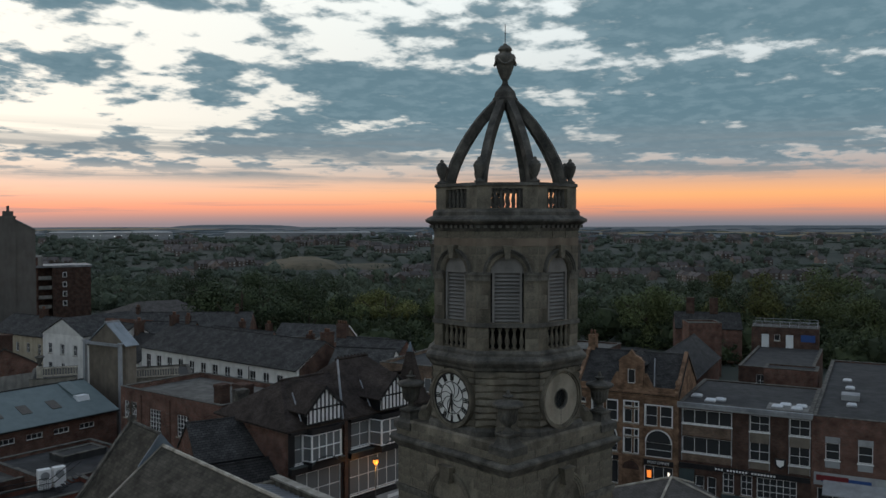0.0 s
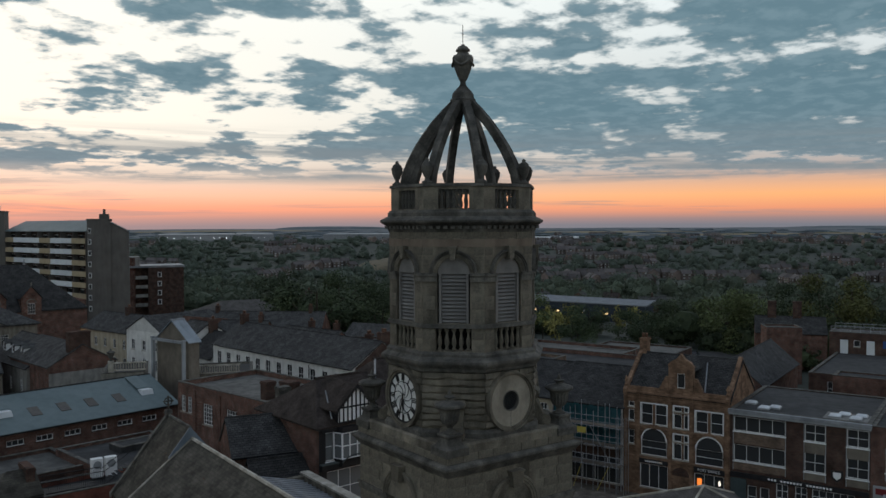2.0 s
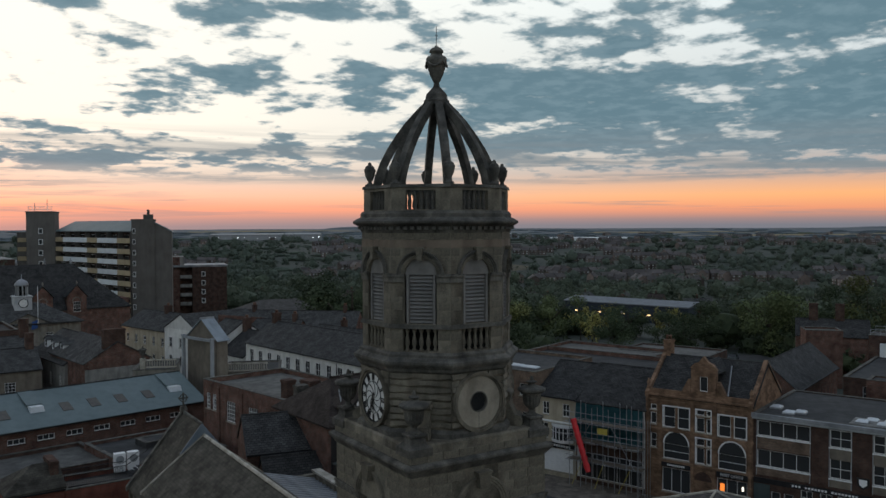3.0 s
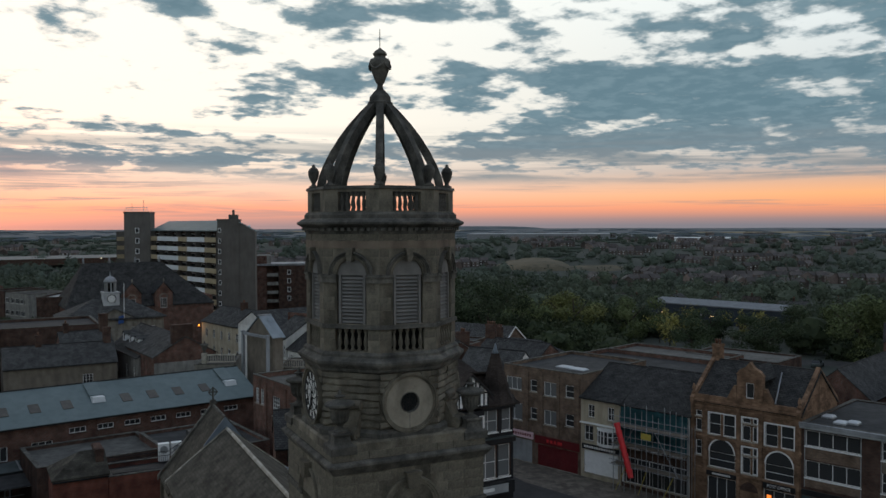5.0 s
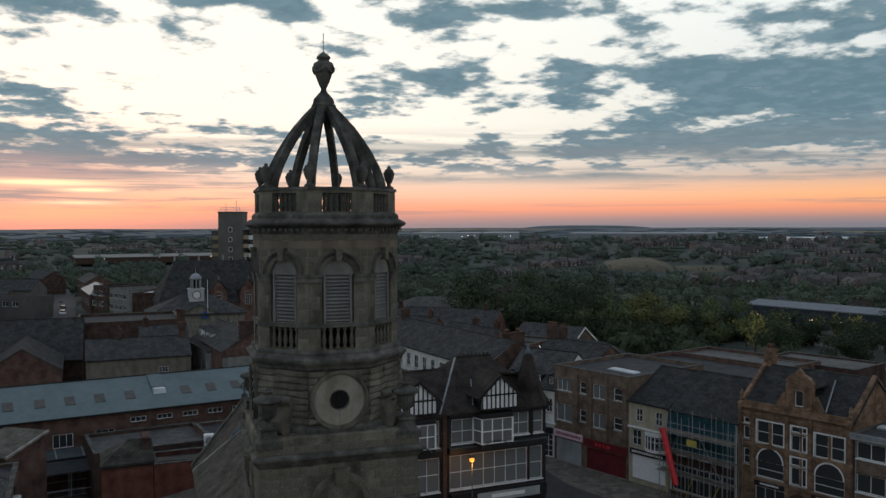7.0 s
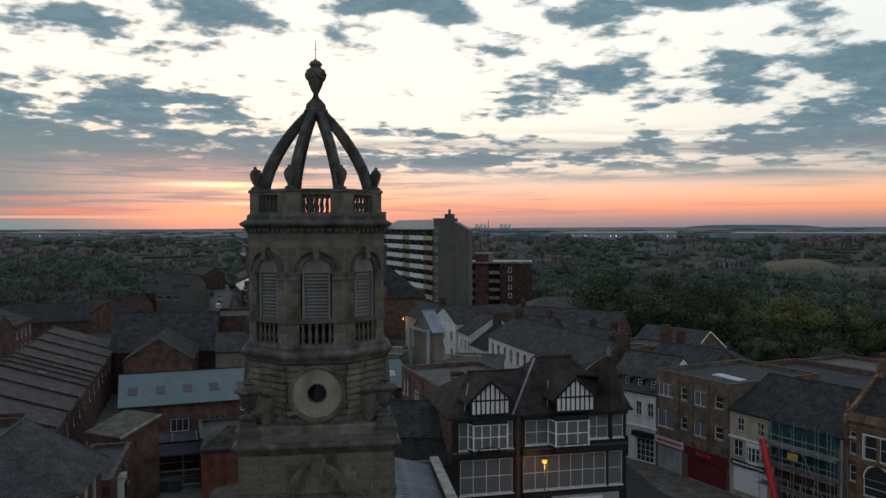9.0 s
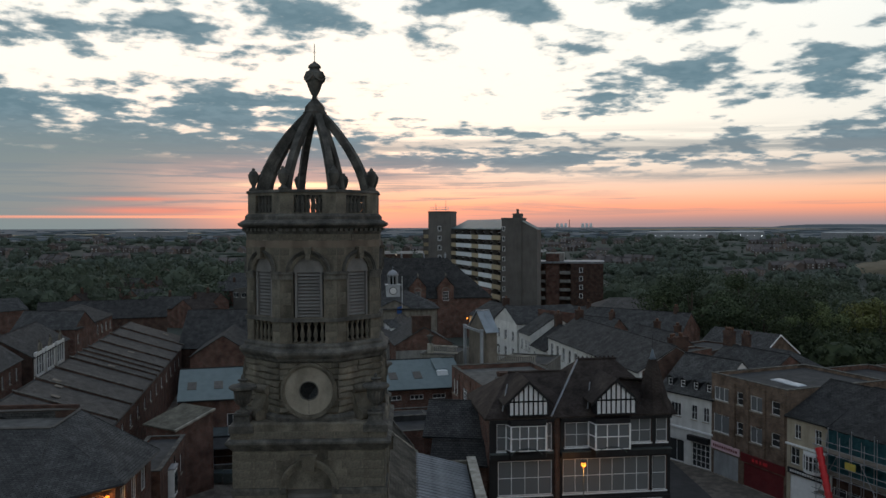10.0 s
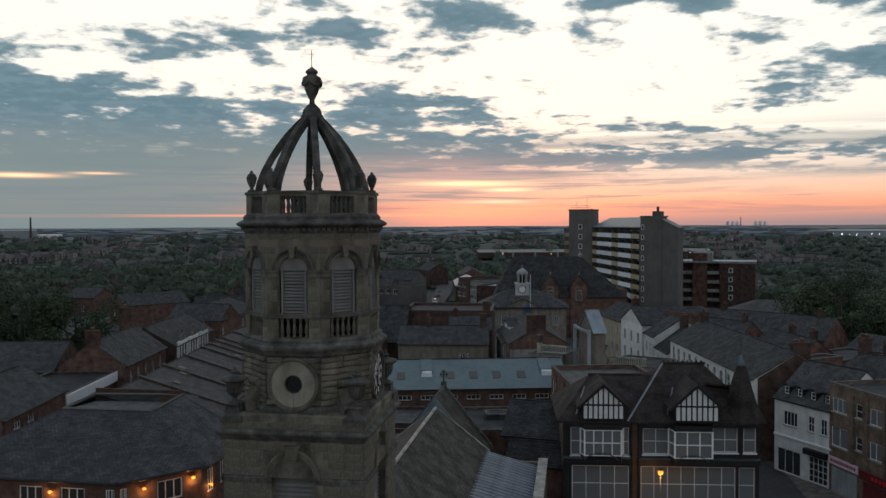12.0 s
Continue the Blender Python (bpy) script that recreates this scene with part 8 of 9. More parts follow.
low_flats()
house("long_slate_school", "long low building with grey slate roof and dormers", "building", (43.5, 150), (63, 147.5), 16, 6.6, 9.7, BRICK, SLATE_WARM, roof_kind="hip", left=6.0, right=5.0, wins=wrow((3, 6, 9, 12, 15, 18), 3.4, 1.2, 1.6))
house("slate_terrace_back", "slate-roofed terrace behind the white houses", "terrace", (33, 128), (52, 112), 9, 7.0, 10.4, BRICK, SLATE, chims=((4, 4.5, 10, 11.4, 0.6, 1.0, 2), (22, 4.5, 10, 11.4, 0.6, 1.0, 2)), wins=wrow((3, 8, 13, 18), 4.4, 1, 1.5))
house("slate_terrace_back", "red brick gabled house with slate roof", "terrace", (27.5, 112), (36, 103), 9, 7.2, 10.6, BRICK, SLATE, chims=((11, 4.5, 10, 11.6, 0.6, 1.0, 2),))
house("slate_terrace_back", "brick terrace with slate roof and chimney stacks", "terrace", (38, 104), (41.3, 90.8), 8, 6.6, 9.8, BRICK, SLATE, chims=((6, 4.5, 9.4, 10.9, 0.6, 1.0, 3), (12, 4.5, 9.4, 10.9, 0.6, 1.0, 3)))
house("grey_office", "grey concrete office with bands of windows by the road", "office", (-21.2, 225), (-15.4, 213), 12, 8.6, walls=RENDER_GREY, roof=SLATE_DARK, roof_kind="flat", wins=wrow((1, 4, 7, 10), 6.2, 2.2, 1.3, (3, 1)) + wrow((1, 4, 7, 10), 3.0, 2.2, 1.3, (3, 1)))
house("brick_office", "dark brick office with long window bands", "office", (-26.0, 232.5), (-21.5, 225.3), 12, 8.9, walls=BRICK_DARK, roof=SLATE_DARK, roof_kind="flat", wins=wrow((0.6, 4.4), 6.4, 3.0, 1.4, (4, 1)) + wrow((0.6, 4.4), 3.4, 3.0, 1.4, (4, 1)))
house("corner_office", "brown brick office with pale weathered flat roof", "office", (-13.2, 173), (-7.6, 171), 20, 10.8, walls=BRICK_DARK, roof=PAINT_GREY, roof_kind="flat", side_wins=wrow((2, 6, 10, 14), 6.0, 2.2, 3.0, (2, 2)))
house("roadside_hall", "brick hall with broad pale green metal roof", "hall", (-32.0, 264), (-27.2, 236), 9, 6.2, 8.4, BRICK_DARK, LEAD, wins=wrow((2, 7, 12, 17, 22), 2.6, 2.0, 1.8, (2, 1)))
house("stone_shop", "grey stone shop with steep gable by the road", "shop", (-62, 262), (-46, 256), 10, 6.6, 9.8, CONCRETE, SLATE, wins=wrow((2, 6, 10), 4.4, 1.3, 1.8))
house("dark_shop", "flat-roofed grey shop beside the road", "shop", (-53, 234), (-41.5, 229), 10, 6.0, walls=CONCRETE, roof=SLATE_DARK, roof_kind="flat", wins=wrow((1, 4, 7), 3.8, 1.8, 1.5, (2, 1)))
house("dark_shop", "brick shop with slate roof up the road", "shop", (-58, 330), (-50.5, 318), 9, 6.5, 9.4, BRICK_DARK, SLATE, wins=wrow((2, 6, 10), 3.6, 1.3, 1.6))
house("dark_shop", "brick shop with slate roof up the road", "shop", (-38.5, 322), (-33.5, 296), 9, 6.0, 8.6, BRICK, SLATE, wins=wrow((2, 7, 12, 17, 22), 3.4, 1.3, 1.6))
sheet("road", [(-33, 165), (-24, 165), (-30.3, 226), (-36, 286), (-45, 351), (-50.5, 347), (-42.8, 288), (-37.0, 228)], 0.3, ASPHALT, "asphalt road leaving the town between shops", "road", 0.5)

# ---- left quarter ----
PUB_Z = 8.5


def corner_pub():
    t = thing("corner_pub", pose(0, 0, 0), "brick pub with canted front, hipped slate roof and wall lamps", "pub")
    E = [(-36, 20.2), (-21.0, 20.0), (-16.5, 25.1), (-16.6, 33.9), (-36, 38.0)]
    T = [(-31.2, 29.4), (-23.2, 29.3), (-23.2, 29.3), (-22.8, 33.6), (-30.6, 33.2)]
    TZ = [11.4, 11.45, 11.45, 11.9, 11.85]
    for i in range(5):
        j = (i + 1) % 5
        pts = [(*E[i], PUB_Z), (*E[j], PUB_Z), (*T[j], TZ[j]), (*T[i], TZ[i])]
        if T[i] == T[j]:
            pts = pts[:3]
        part("roof_slope", slab(bmesh.new(), pts, 0.15), SLATE, t)
        part("hip_tile", rod(bmesh.new(), (*E[i], PUB_Z - 0.02), (*T[i], TZ[i] - 0.02), 0.09, 5), SLATE, t)
        part("fascia", rod(bmesh.new(), (*E[i], PUB_Z - 0.12), (*E[j], PUB_Z - 0.12), 0.1, 4), IRON, t)
    part("roof_well", prism(bmesh.new(), [(-31.0, 29.6), (-23.4, 29.5), (-23.0, 33.4), (-30.4, 33.0)], 11.1, 11.32), FELT_PALE, t)
    for a, b in ((0, 1), (1, 3), (3, 4), (4, 0)):
        part("well_kerb", rod(bmesh.new(), (*T[a], TZ[a] + 0.05), (*T[b], TZ[b] + 0.03), 0.12, 4), CONCRETE, t)
    part("well_wall", solid_box(-30.8, -22.9, 33.5, 33.85, 10.8, 12.3), BRICK_DARK, t)
    c = Vector((-26, 29))
    W = [tuple(Vector(e) + (c - Vector(e)).normalized() * 0.7) for e in E]
    for i in range(5):
        p, q = W[i], W[(i + 1) % 5]
        ln = length(p, q)
        ws = []
        if i == 0:
            ws = [(7.4, 6.3, 1.9, 1.5), (10.7, 6.3, 1.9, 1.5), (13.6, 6.3, 0.7, 1.5), (3.6, 6.3, 1.9, 1.5)]
        elif i == 1:
            ws = [(0.5, 6.3, 0.5, 1.5), (3.9, 6.3, 1.9, 1.5)]
        elif i == 2:
            ws = [(1.6, 5.9, 1.2, 1.8), (4.0, 5.9, 1.2, 1.8), (6.3, 5.9, 1.2, 1.8)]
        part("wall", wall(bmesh.new(), p, q, 0, PUB_Z - 0.14, 0.3, [(k[0] - k[2] / 2, k[0] + k[2] / 2, k[1], k[1] + k[3]) for k in ws]), BRICK, t)
        for k in ws:
            window(t, p, q, *k, (3, 1), fr=0.09)
    return t, W


pub, PW = corner_pub()


def wall_lamp(p, q, u, z):
    m = facade_pose(p, q) @ Matrix.Translation((u, -0.22, z))
    t = thing("wall_lamp", m, "small lit wall lamp under the pub eaves", "wall lamp", "pub wall lamps")
    part("bracket", rod(bmesh.new(), (0, 0.22, 0.05), (0, 0, 0.08), 0.025), IRON, t)
    part("bulb", lathe(bmesh.new(), [(0.03, -0.14), (0.13, -0.1), (0.15, 0), (0.04, 0.06)], 10), LAMP_ORANGE, t)
    v = m @ Vector((0, -0.12, -0.22))
    point_light(v.x, v.y, v.z, 34, r=0.08)


wall_lamp(PW[0], PW[1], 9.1, 7.55), wall_lamp(PW[1], PW[2], 1.9, 7.6), wall_lamp(PW[1], PW[2], 5.6, 7.7), wall_lamp(PW[2], PW[3], 1.2, 6.6)


def shop_terrace():
    A, B = (-25.0, 42.5), (-35.2, 112.5)
    w = length(A, B)
    t = house("shop_terrace", "terrace of shops with long slate roof divided by party walls", "terrace", A, B, 11.4, 6.9, 10.1, BRICK, SLATE_WARM, gutter=True, yr=9.5,
              wins=wrow([3.5 + 4.6 * i for i in range(14)], 4.2, 1.2, 1.4, (2, 2)))
    for i, u in enumerate((0.2, 8.5, 16.0, 23.5, 30.5, 34.0, 37.0, 40.0, 46.5, 54, 62)):
        part("party_wall", stack(bmesh.new(), [[(u + o, y, z) for y, z in ((-0.3, 6.7), (9.5, 9.9), (9.5, 10.35), (-0.3, 7.08))] for o in (0.0, 0.32)]), BRICK_DARK, t)
        part("party_coping", stack(bmesh.new(), [[(u + o, y, z) for y, z in ((-0.4, 7.08), (9.6, 10.36), (9.6, 10.44), (-0.4, 7.16))] for o in (-0.04, 0.36)]), STONE_DARK, t)
    rnd = random.Random(8)
    for i in range(9):
        u, y = rnd.uniform(3, w - 3), rnd.uniform(2, 8)
        part("roof_light", slab(bmesh.new(), [(u - 0.4, y - 0.4, 7.02 + (y - 0.4) * 0.334 + 0.08), (u + 0.4, y - 0.4, 7.02 + (y - 0.4) * 0.334 + 0.08), (u + 0.4, y + 0.4, 7.02 + (y + 0.4) * 0.334 + 0.08), (u - 0.4, y + 0.4, 7.02 + (y + 0.4) * 0.334 + 0.08)], 0.06), PEBBLEDASH, t)
    return t


shop_terrace()
def lean_to(p, q, depth, z0, z1, label, walls, roof):
    """A store with one pitch, low at its front p-q and high at its back."""
    h = thing("lean_to_store", facade_pose(p, q), label, "outbuilding")
    w = length(p, q)
    part("front_wall", wall(bmesh.new(), (0, 0), (w, 0), 0, z0, 0.3), walls, h)
    part("back_wall", wall(bmesh.new(), (w, depth), (0, depth), 0, z1, 0.3), walls, h)
    for x in (0.0, w - 0.3):
        f = [(0.302, 0), (depth - 0.302, 0), (depth - 0.302, z1 - 0.1), (0.302, z0)]
        part("side_wall", stack(bmesh.new(), [[(x + o, y, z) for y, z in f] for o in (0.0, 0.3)]), walls, h)
    part("roof", slab(bmesh.new(), [(-0.15, -0.25, z0 + 0.06), (w + 0.15, -0.25, z0 + 0.06), (w + 0.15, depth + 0.1, z1 + 0.16), (-0.15, depth + 0.1, z1 + 0.16)], 0.14), roof, h)
    part("verge", slab(bmesh.new(), [(w + 0.1, -0.25, z0 + 0.1), (w + 0.3, -0.25, z0 + 0.1), (w + 0.3, depth + 0.1, z1 + 0.2), (w + 0.1, depth + 0.1, z1 + 0.2)], 0.2), STONE_PALE, h)
    return h


lean_to((-22.6, 49.4), (-18.9, 46.8), 4.6, 6.9, 8.0, "tall brick store with pale one-pitch slate roof", BRICK, STONE_SLATE_PALE)
yw = house("yard_wing", "brick yard wing with felt roof and white oriel window", "outbuilding", (-16.75, 34.4), (-17.9, 46.2), 3.4, 6.3, walls=BRICK, roof=FELT, roof_kind="flat", parapet=0.25, wins=wrow((7.2, 9.6), 3.6, 0.8, 1.8, (1, 3)))
ow = part("oriel", solid_box(3.2, 4.7, -0.55, -0.002, 3.3, 5.7), PAINT_WHITE, yw)
part("pane", solid_box(3.3, 4.6, -0.57, -0.551, 3.6, 5.4), GLASS, ow)
part("oriel_roof", solid_box(3.1, 4.8, -0.62, -0.002, 5.702, 5.85, 0.04), LEAD, ow)
part("downpipe", rod(bmesh.new(), (6.0, -0.07, 0), (6.0, -0.07, 6.2), 0.05), IRON, yw)
gable_front("red_gable_store", "red brick store with wide gable", "store", (-28.8, 89.8), (-19.4, 90.6), 14, 7.2, 10.4, BRICK, SLATE_DARK)
house("red_house", "red brick house with slate roof, white windows and tall chimneys", "house", (-49.2, 70.4), (-52.3, 87.6), 9, 7.6, 10.9, BRICK, SLATE, wins=wrow((2.2, 5.2, 8.4, 11.8, 15), 4.9, 0.9, 1.7) + wrow((2.2, 5.2, 11.8, 15), 1.6, 0.9, 1.9), chims=((0.5, 4.5, 9.8, 12.4, 0.9, 1.8, 4), (15.5, 5.5, 10.2, 14.0, 0.9, 1.6, 4)))


def ornate_shops():
    A, B = (-51.6, 89.5), (-55.0, 110.5)
    h = house("ornate_shops", "old shops with white stone window bays and curved gables", "shop building", A, B, 10, 7.4, 10.4, BRICK_DARK, SLATE)
    for u in (3.0, 9.0, 15.0):
        f = part("stone_bay", wall(bmesh.new(), (u - 2.4, -0.35), (u + 2.4, -0.35), 0, 8.0, 0.34, [(0.35 + 1.4 * i, 1.55 + 1.4 * i, 4.6, 7.5) for i in range(3)]), RENDER_WHITE, h)
        for i in range(3):
            window(f, (u - 2.4, -0.35), (u + 2.4, -0.35), 0.95 + 1.4 * i, 4.6, 1.2, 2.9, (1, 2))
        part("curved_gable", shifted(lunette(1.3, 8.0, -0.3), u, 0), STONE, f)
        part("finial", lathe(bmesh.new(), [(0.15, 0), (0.2, 0.25), (0.04, 0.6)], 8, u, -0.2, 9.28), STONE_DARK, f)
    return h


ornate_shops()
house("georgian_house", "long red brick georgian house with hipped slate roof", "house", (-57.0, 118.5), (-59.4, 144.0), 10, 7.9, 10.8, BRICK, SLATE, roof_kind="hip", wins=wrow([2 + 3.2 * i for i in range(8)], 5.2, 1.0, 1.7) + wrow([2 + 3.2 * i for i in range(8)], 1.8, 1.0, 1.9))
house("georgian_house", "red brick house with slate roof set back from the street", "house", (-69, 120), (-57.5, 119), 9, 7.6, 10.8, BRICK, SLATE)
lw = house("white_fascia_shop", "single-storey shop with deep white fascia and felt roof", "shop", (-47.4, 54.2), (-50.2, 69.8), 9, 6.6, walls=BRICK_DARK, roof=FELT, roof_kind="flat", parapet=0.3)
part("fascia", solid_box(0, 15.8, -0.2, -0.002, 5.7, 6.95), PAINT_WHITE, lw)
house("brick_corner_shop", "red brick shop with slate roof and white oriel window", "shop", (-42.6, 37.0), (-45.6, 51.5), 10, 8.2, 11.0, BRICK, SLATE, wins=wrow((3.0, 6.0), 5.4, 1.6, 2.0, (3, 3)))
house("slate_row", "brick row with dark slate roof and gable", "terrace", (-72, 66), (-59, 69), 12, 6.8, 10.2, BRICK, SLATE)
gable_front("brick_gable_hall", "red brick hall with slate roof beyond the trees", "hall", (-112, 172), (-104, 166), 18, 5.6, 8.4, BRICK, SLATE, wins=wrow((3, 7), 2.6, 1.0, 1.6))
house("gabled_brick_house", "red brick gabled house with slate roof beside a yard", "house", (-138, 192), (-129, 192), 11, 5.2, 7.9, BRICK, SLATE, wins=wrow((2, 5.5), 1.2, 1.0, 1.5))
sheet("yard", [(-114, 158), (-100, 158), (-110, 190), (-120, 216), (-131, 214), (-122, 190)], 0.3, ASPHALT, "asphalt yard beside the gabled house", "yard", 0.5)
house("slate_row", "long dark slate-roofed row beyond the georgian house", "terrace", (-78, 150), (-52, 158), 11, 6.0, 9.6, BRICK_DARK, SLATE_DARK)

# yard clutter between the pub and the market hall
for k in range(3):
    b = thing("waste_bin", pose(-15.0 - 1.3 * k, 52.0 + 0.2 * k, 0.02, 0, 0, 12 * k), "dark wheeled waste bin standing in the yard", "waste bin", "yard bins")
    part("body", stack(bmesh.new(), [square(0.45, 0.15), square(0.58, 1.15)]), COPPER, b)
    part("lid", solid_box(-0.62, 0.62, -0.62, 0.62, 1.151, 1.24, 0.05), PAINT_GREEN, b)
    for s in (-1, 1):
        part("wheel", rod(bmesh.new(), (s * 0.4, 0.4, 0.1), (s * 0.48, 0.4, 0.1), 0.1, 10), IRON, b)
cg = thing("storage_cage", pose(-14.8, 55.2, 0.02, 0, 0, 10), "steel mesh storage cage against the market hall", "storage cage")
for x in (-2.6, 0, 2.6):
    for y in (-1.6, 1.6):
        part("post", rod(bmesh.new(), (x, y, 0), (x, y, 3.2), 0.05), STEEL, cg)
for z in (0.1, 1.6, 3.2):
    for a, b in (((-2.6, -1.6), (2.6, -1.6)), ((2.6, -1.6), (2.6, 1.6)), ((-2.6, 1.6), (2.6, 1.6)), ((-2.6, -1.6), (-2.6, 1.6))):
        part("rail", rod(bmesh.new(), (*a, z), (*b, z), 0.04), STEEL, cg)
part("cage_roof", slab(bmesh.new(), [(-2.7, -1.7, 3.3), (2.7, -1.7, 3.3), (2.7, 1.7, 3.6), (-2.7, 1.7, 3.6)], 0.05), FELT, cg)

# ---- trees ----
def leaf_cloud(seed, n, size, lumps=14):
    """A crown of n leaf sprays round a few lumps, unit radius and height, gaps between."""
    rnd = np.random.RandomState(seed)
    cen = rnd.normal(size=(lumps, 3)) * np.array([0.44, 0.44, 0.42])
    cen[:, 2] += 0.05
    rad = rnd.uniform(0.24, 0.46, lumps)
    k = rnd.randint(0, lumps, n)
    d = rnd.normal(size=(n, 3))
    d /= np.linalg.norm(d, axis=1)[:, None]
    p = cen[k] + d * (rad[k] * rnd.uniform(0.55, 1.06, n))[:, None]
    p[:, 2] *= 0.92
    a = rnd.normal(size=(n, 3))
    a -= d * (a * d).sum(1)[:, None] * 0.6
    a /= np.linalg.norm(a, axis=1)[:, None]
    b = np.cross(a, d + rnd.normal(size=(n, 3)) * 0.5)
    b /= np.linalg.norm(b, axis=1)[:, None]
    s = (size * rnd.uniform(0.6, 1.4, n))[:, None]
    return p, a * s, b * s * 0.7


def quads(name, p, a, b, mat):
    n = len(p)
    v = np.empty((n, 4, 3))
    v[:, 0], v[:, 1], v[:, 2], v[:, 3] = p - a, p - b * 0.9, p + a, p + b
    me = bpy.data.meshes.new(name)
    me.from_pydata(v.reshape(-1, 3).tolist(), [], np.arange(n * 4).reshape(n, 4).tolist())
    me.materials.append(mat)
    return me


CROWNS = {}


def tree(x, y, h, r, mat, label, seed=0, z=None, leaves=8500, category="tree", group="trees"):
    z = land(x, y) if z is None else z
    t = thing("tree", pose(x, y, z, 0, 0, seed * 77), label, category, group)
    rnd = random.Random(seed)
    key = (seed % 4, mat.name, leaves)
    if key not in CROWNS:
        CROWNS[key] = quads("crown", *leaf_cloud(seed % 4 + 3, leaves, 0.029 if leaves > 1000 else 0.085), mat)
    bm = stack(bmesh.new(), [ngon(8, rr * r, hh * h, 0, 0.02 * r * math.sin(hh * 9), 0) for rr, hh in ((0.075, -0.02), (0.05, 0.08), (0.042, 0.3), (0.03, 0.55), (0.012, 0.8))])
    part("trunk", bm, BARK, t)
    for i in range(6):
        a, hh = 2 * math.pi * i / 6 + rnd.uniform(-0.4, 0.4), rnd.uniform(0.25, 0.5)
        p0, p1, p2 = Vector((0, 0, hh * h)), Vector((math.cos(a) * r * 0.35, math.sin(a) * r * 0.35, (hh + 0.14) * h)), Vector((math.cos(a) * r * 0.65, math.sin(a) * r * 0.65, (hh + 0.3) * h))
        part("limb", rod(rod(bmesh.new(), p0, p1, 0.022 * r, 5), p1, p2, 0.012 * r, 5), BARK, t)
    share("crown", CROWNS[key], t, Matrix.LocRotScale((0, 0, h * (0.52 if leaves > 1000 else 0.58)), None, (r * 1.05, r * 1.05, h * (0.50 if leaves > 1000 else 0.42))))
    return t


for i, (x, y, h, r, m, lab) in enumerate((
        (137, 85, 15.5, 8.4, LEAF_MID, "broad mid-green tree in full leaf"), (158, 69, 16.5, 9.4, LEAF_YELLOW, "broad tree with yellowing green leaves"),
        (172, 60, 15, 8.0, LEAF_MID, "tall mid-green tree behind the flat roofs"), (150, 41, 13, 7.5, LEAF_MID, "mid-green tree beyond the red brick shops"), (174, 40, 14, 8, LEAF_YELLOW, "yellow-green tree beyond the red brick shops"),
        (119, 93, 8.5, 5.5, LEAF_DARK, "dark green tree beside the car park"), (111, 105, 8, 5.0, LEAF_DARK, "dark green tree beside the car park"), (127, 100, 8.5, 5.5, LEAF_DARK, "dark green tree beside the car park"),
        (59, 127, 17, 9.8, LEAF_DARK, "large dark green tree behind the terrace"), (71, 121, 12.5, 7.0, LEAF_DARK, "dark green tree behind the cottage"), (78, 184, 14, 8, LEAF_DARK, "dark green tree behind the slate roofs"),
        (80, 156, 16, 9, LEAF_DARK, "large dark green tree on the valley side"), (101, 134, 13.2, 8.4, LEAF_YELLOW, "round tree with yellowing green leaves"), (113, 129, 11.5, 7, LEAF_MID, "round mid-green tree above the road"),
        (90, 146, 13, 8, LEAF_DARK, "dark green tree on the valley side"), (84, 133, 11, 6, LEAF_MID, "mid-green tree above the road"),
        (-82, 94.5, 16, 8, LEAF_DARK, "large dark tree behind the red houses"), (-76, 100.5, 15, 7.0, LEAF_DARK, "large dark tree behind the red houses"), (-89, 90, 16.5, 9, LEAF_DARK, "large dark tree behind the red houses"),
        (-16, 150, 9, 5, LEAF_DARK, "dark green tree beside the town hall"), (-22, 176, 8, 5, LEAF_DARK, "low dark tree beside the road"), (135, 125, 8.5, 6, LEAF_DARK, "dark green tree before the long shed"), (148, 112, 8.5, 6, LEAF_DARK, "dark green tree before the long shed"),
        (162, 96, 9, 6, LEAF_DARK, "dark green tree before the long shed"), (122, 140, 9, 6, LEAF_DARK, "dark green tree on the valley side"), (185, 92, 14, 8, LEAF_DARK, "dark green tree in the valley"), (196, 70, 14, 8, LEAF_DARK, "dark green tree in the valley"))):
    tree(x, y, h, r, m, lab, i)
for i, (x, y) in enumerate(((145.5, 117.6), (139.3, 119.0), (128, 124), (121, 127), (112, 113))):
    tree(x, y, 8.5, 2.9, LEAF_STREET, "slender young street tree with yellow leaves", 40 + i, leaves=420, group="street trees")


def lump(seed, sub):
    """A broad lumpy crown, unit size: points and faces."""
    bm = bmesh.new()
    bmesh.ops.create_icosphere(bm, subdivisions=sub, radius=1.0)
    rnd = random.Random(seed)
    heads = [Vector((rnd.uniform(-1, 1), rnd.uniform(-1, 1), rnd.uniform(-0.2, 1))).normalized() for _ in range(7)]
    co = []
    for v in bm.verts:
        p = v.co.normalized()
        bulge = max(0.0, max((p.dot(h) - 0.55) / 0.45 for h in heads))
        k = 0.78 + 0.30 * bulge + 0.26 * noise.noise(p * 1.5 + Vector((seed * 3.1, 0, 0))) + 0.22 * noise.noise(p * 4.1 + Vector((0, seed * 2.3, 0))) + rnd.uniform(-0.13, 0.13)
        co.append((p.x * k, p.y * k, p.z * k * (0.95 if p.z > 0 else 0.8)))
    fa = np.array([[v.index for v in g.verts] for g in bm.faces])
    bm.free()
    return np.array(co), fa


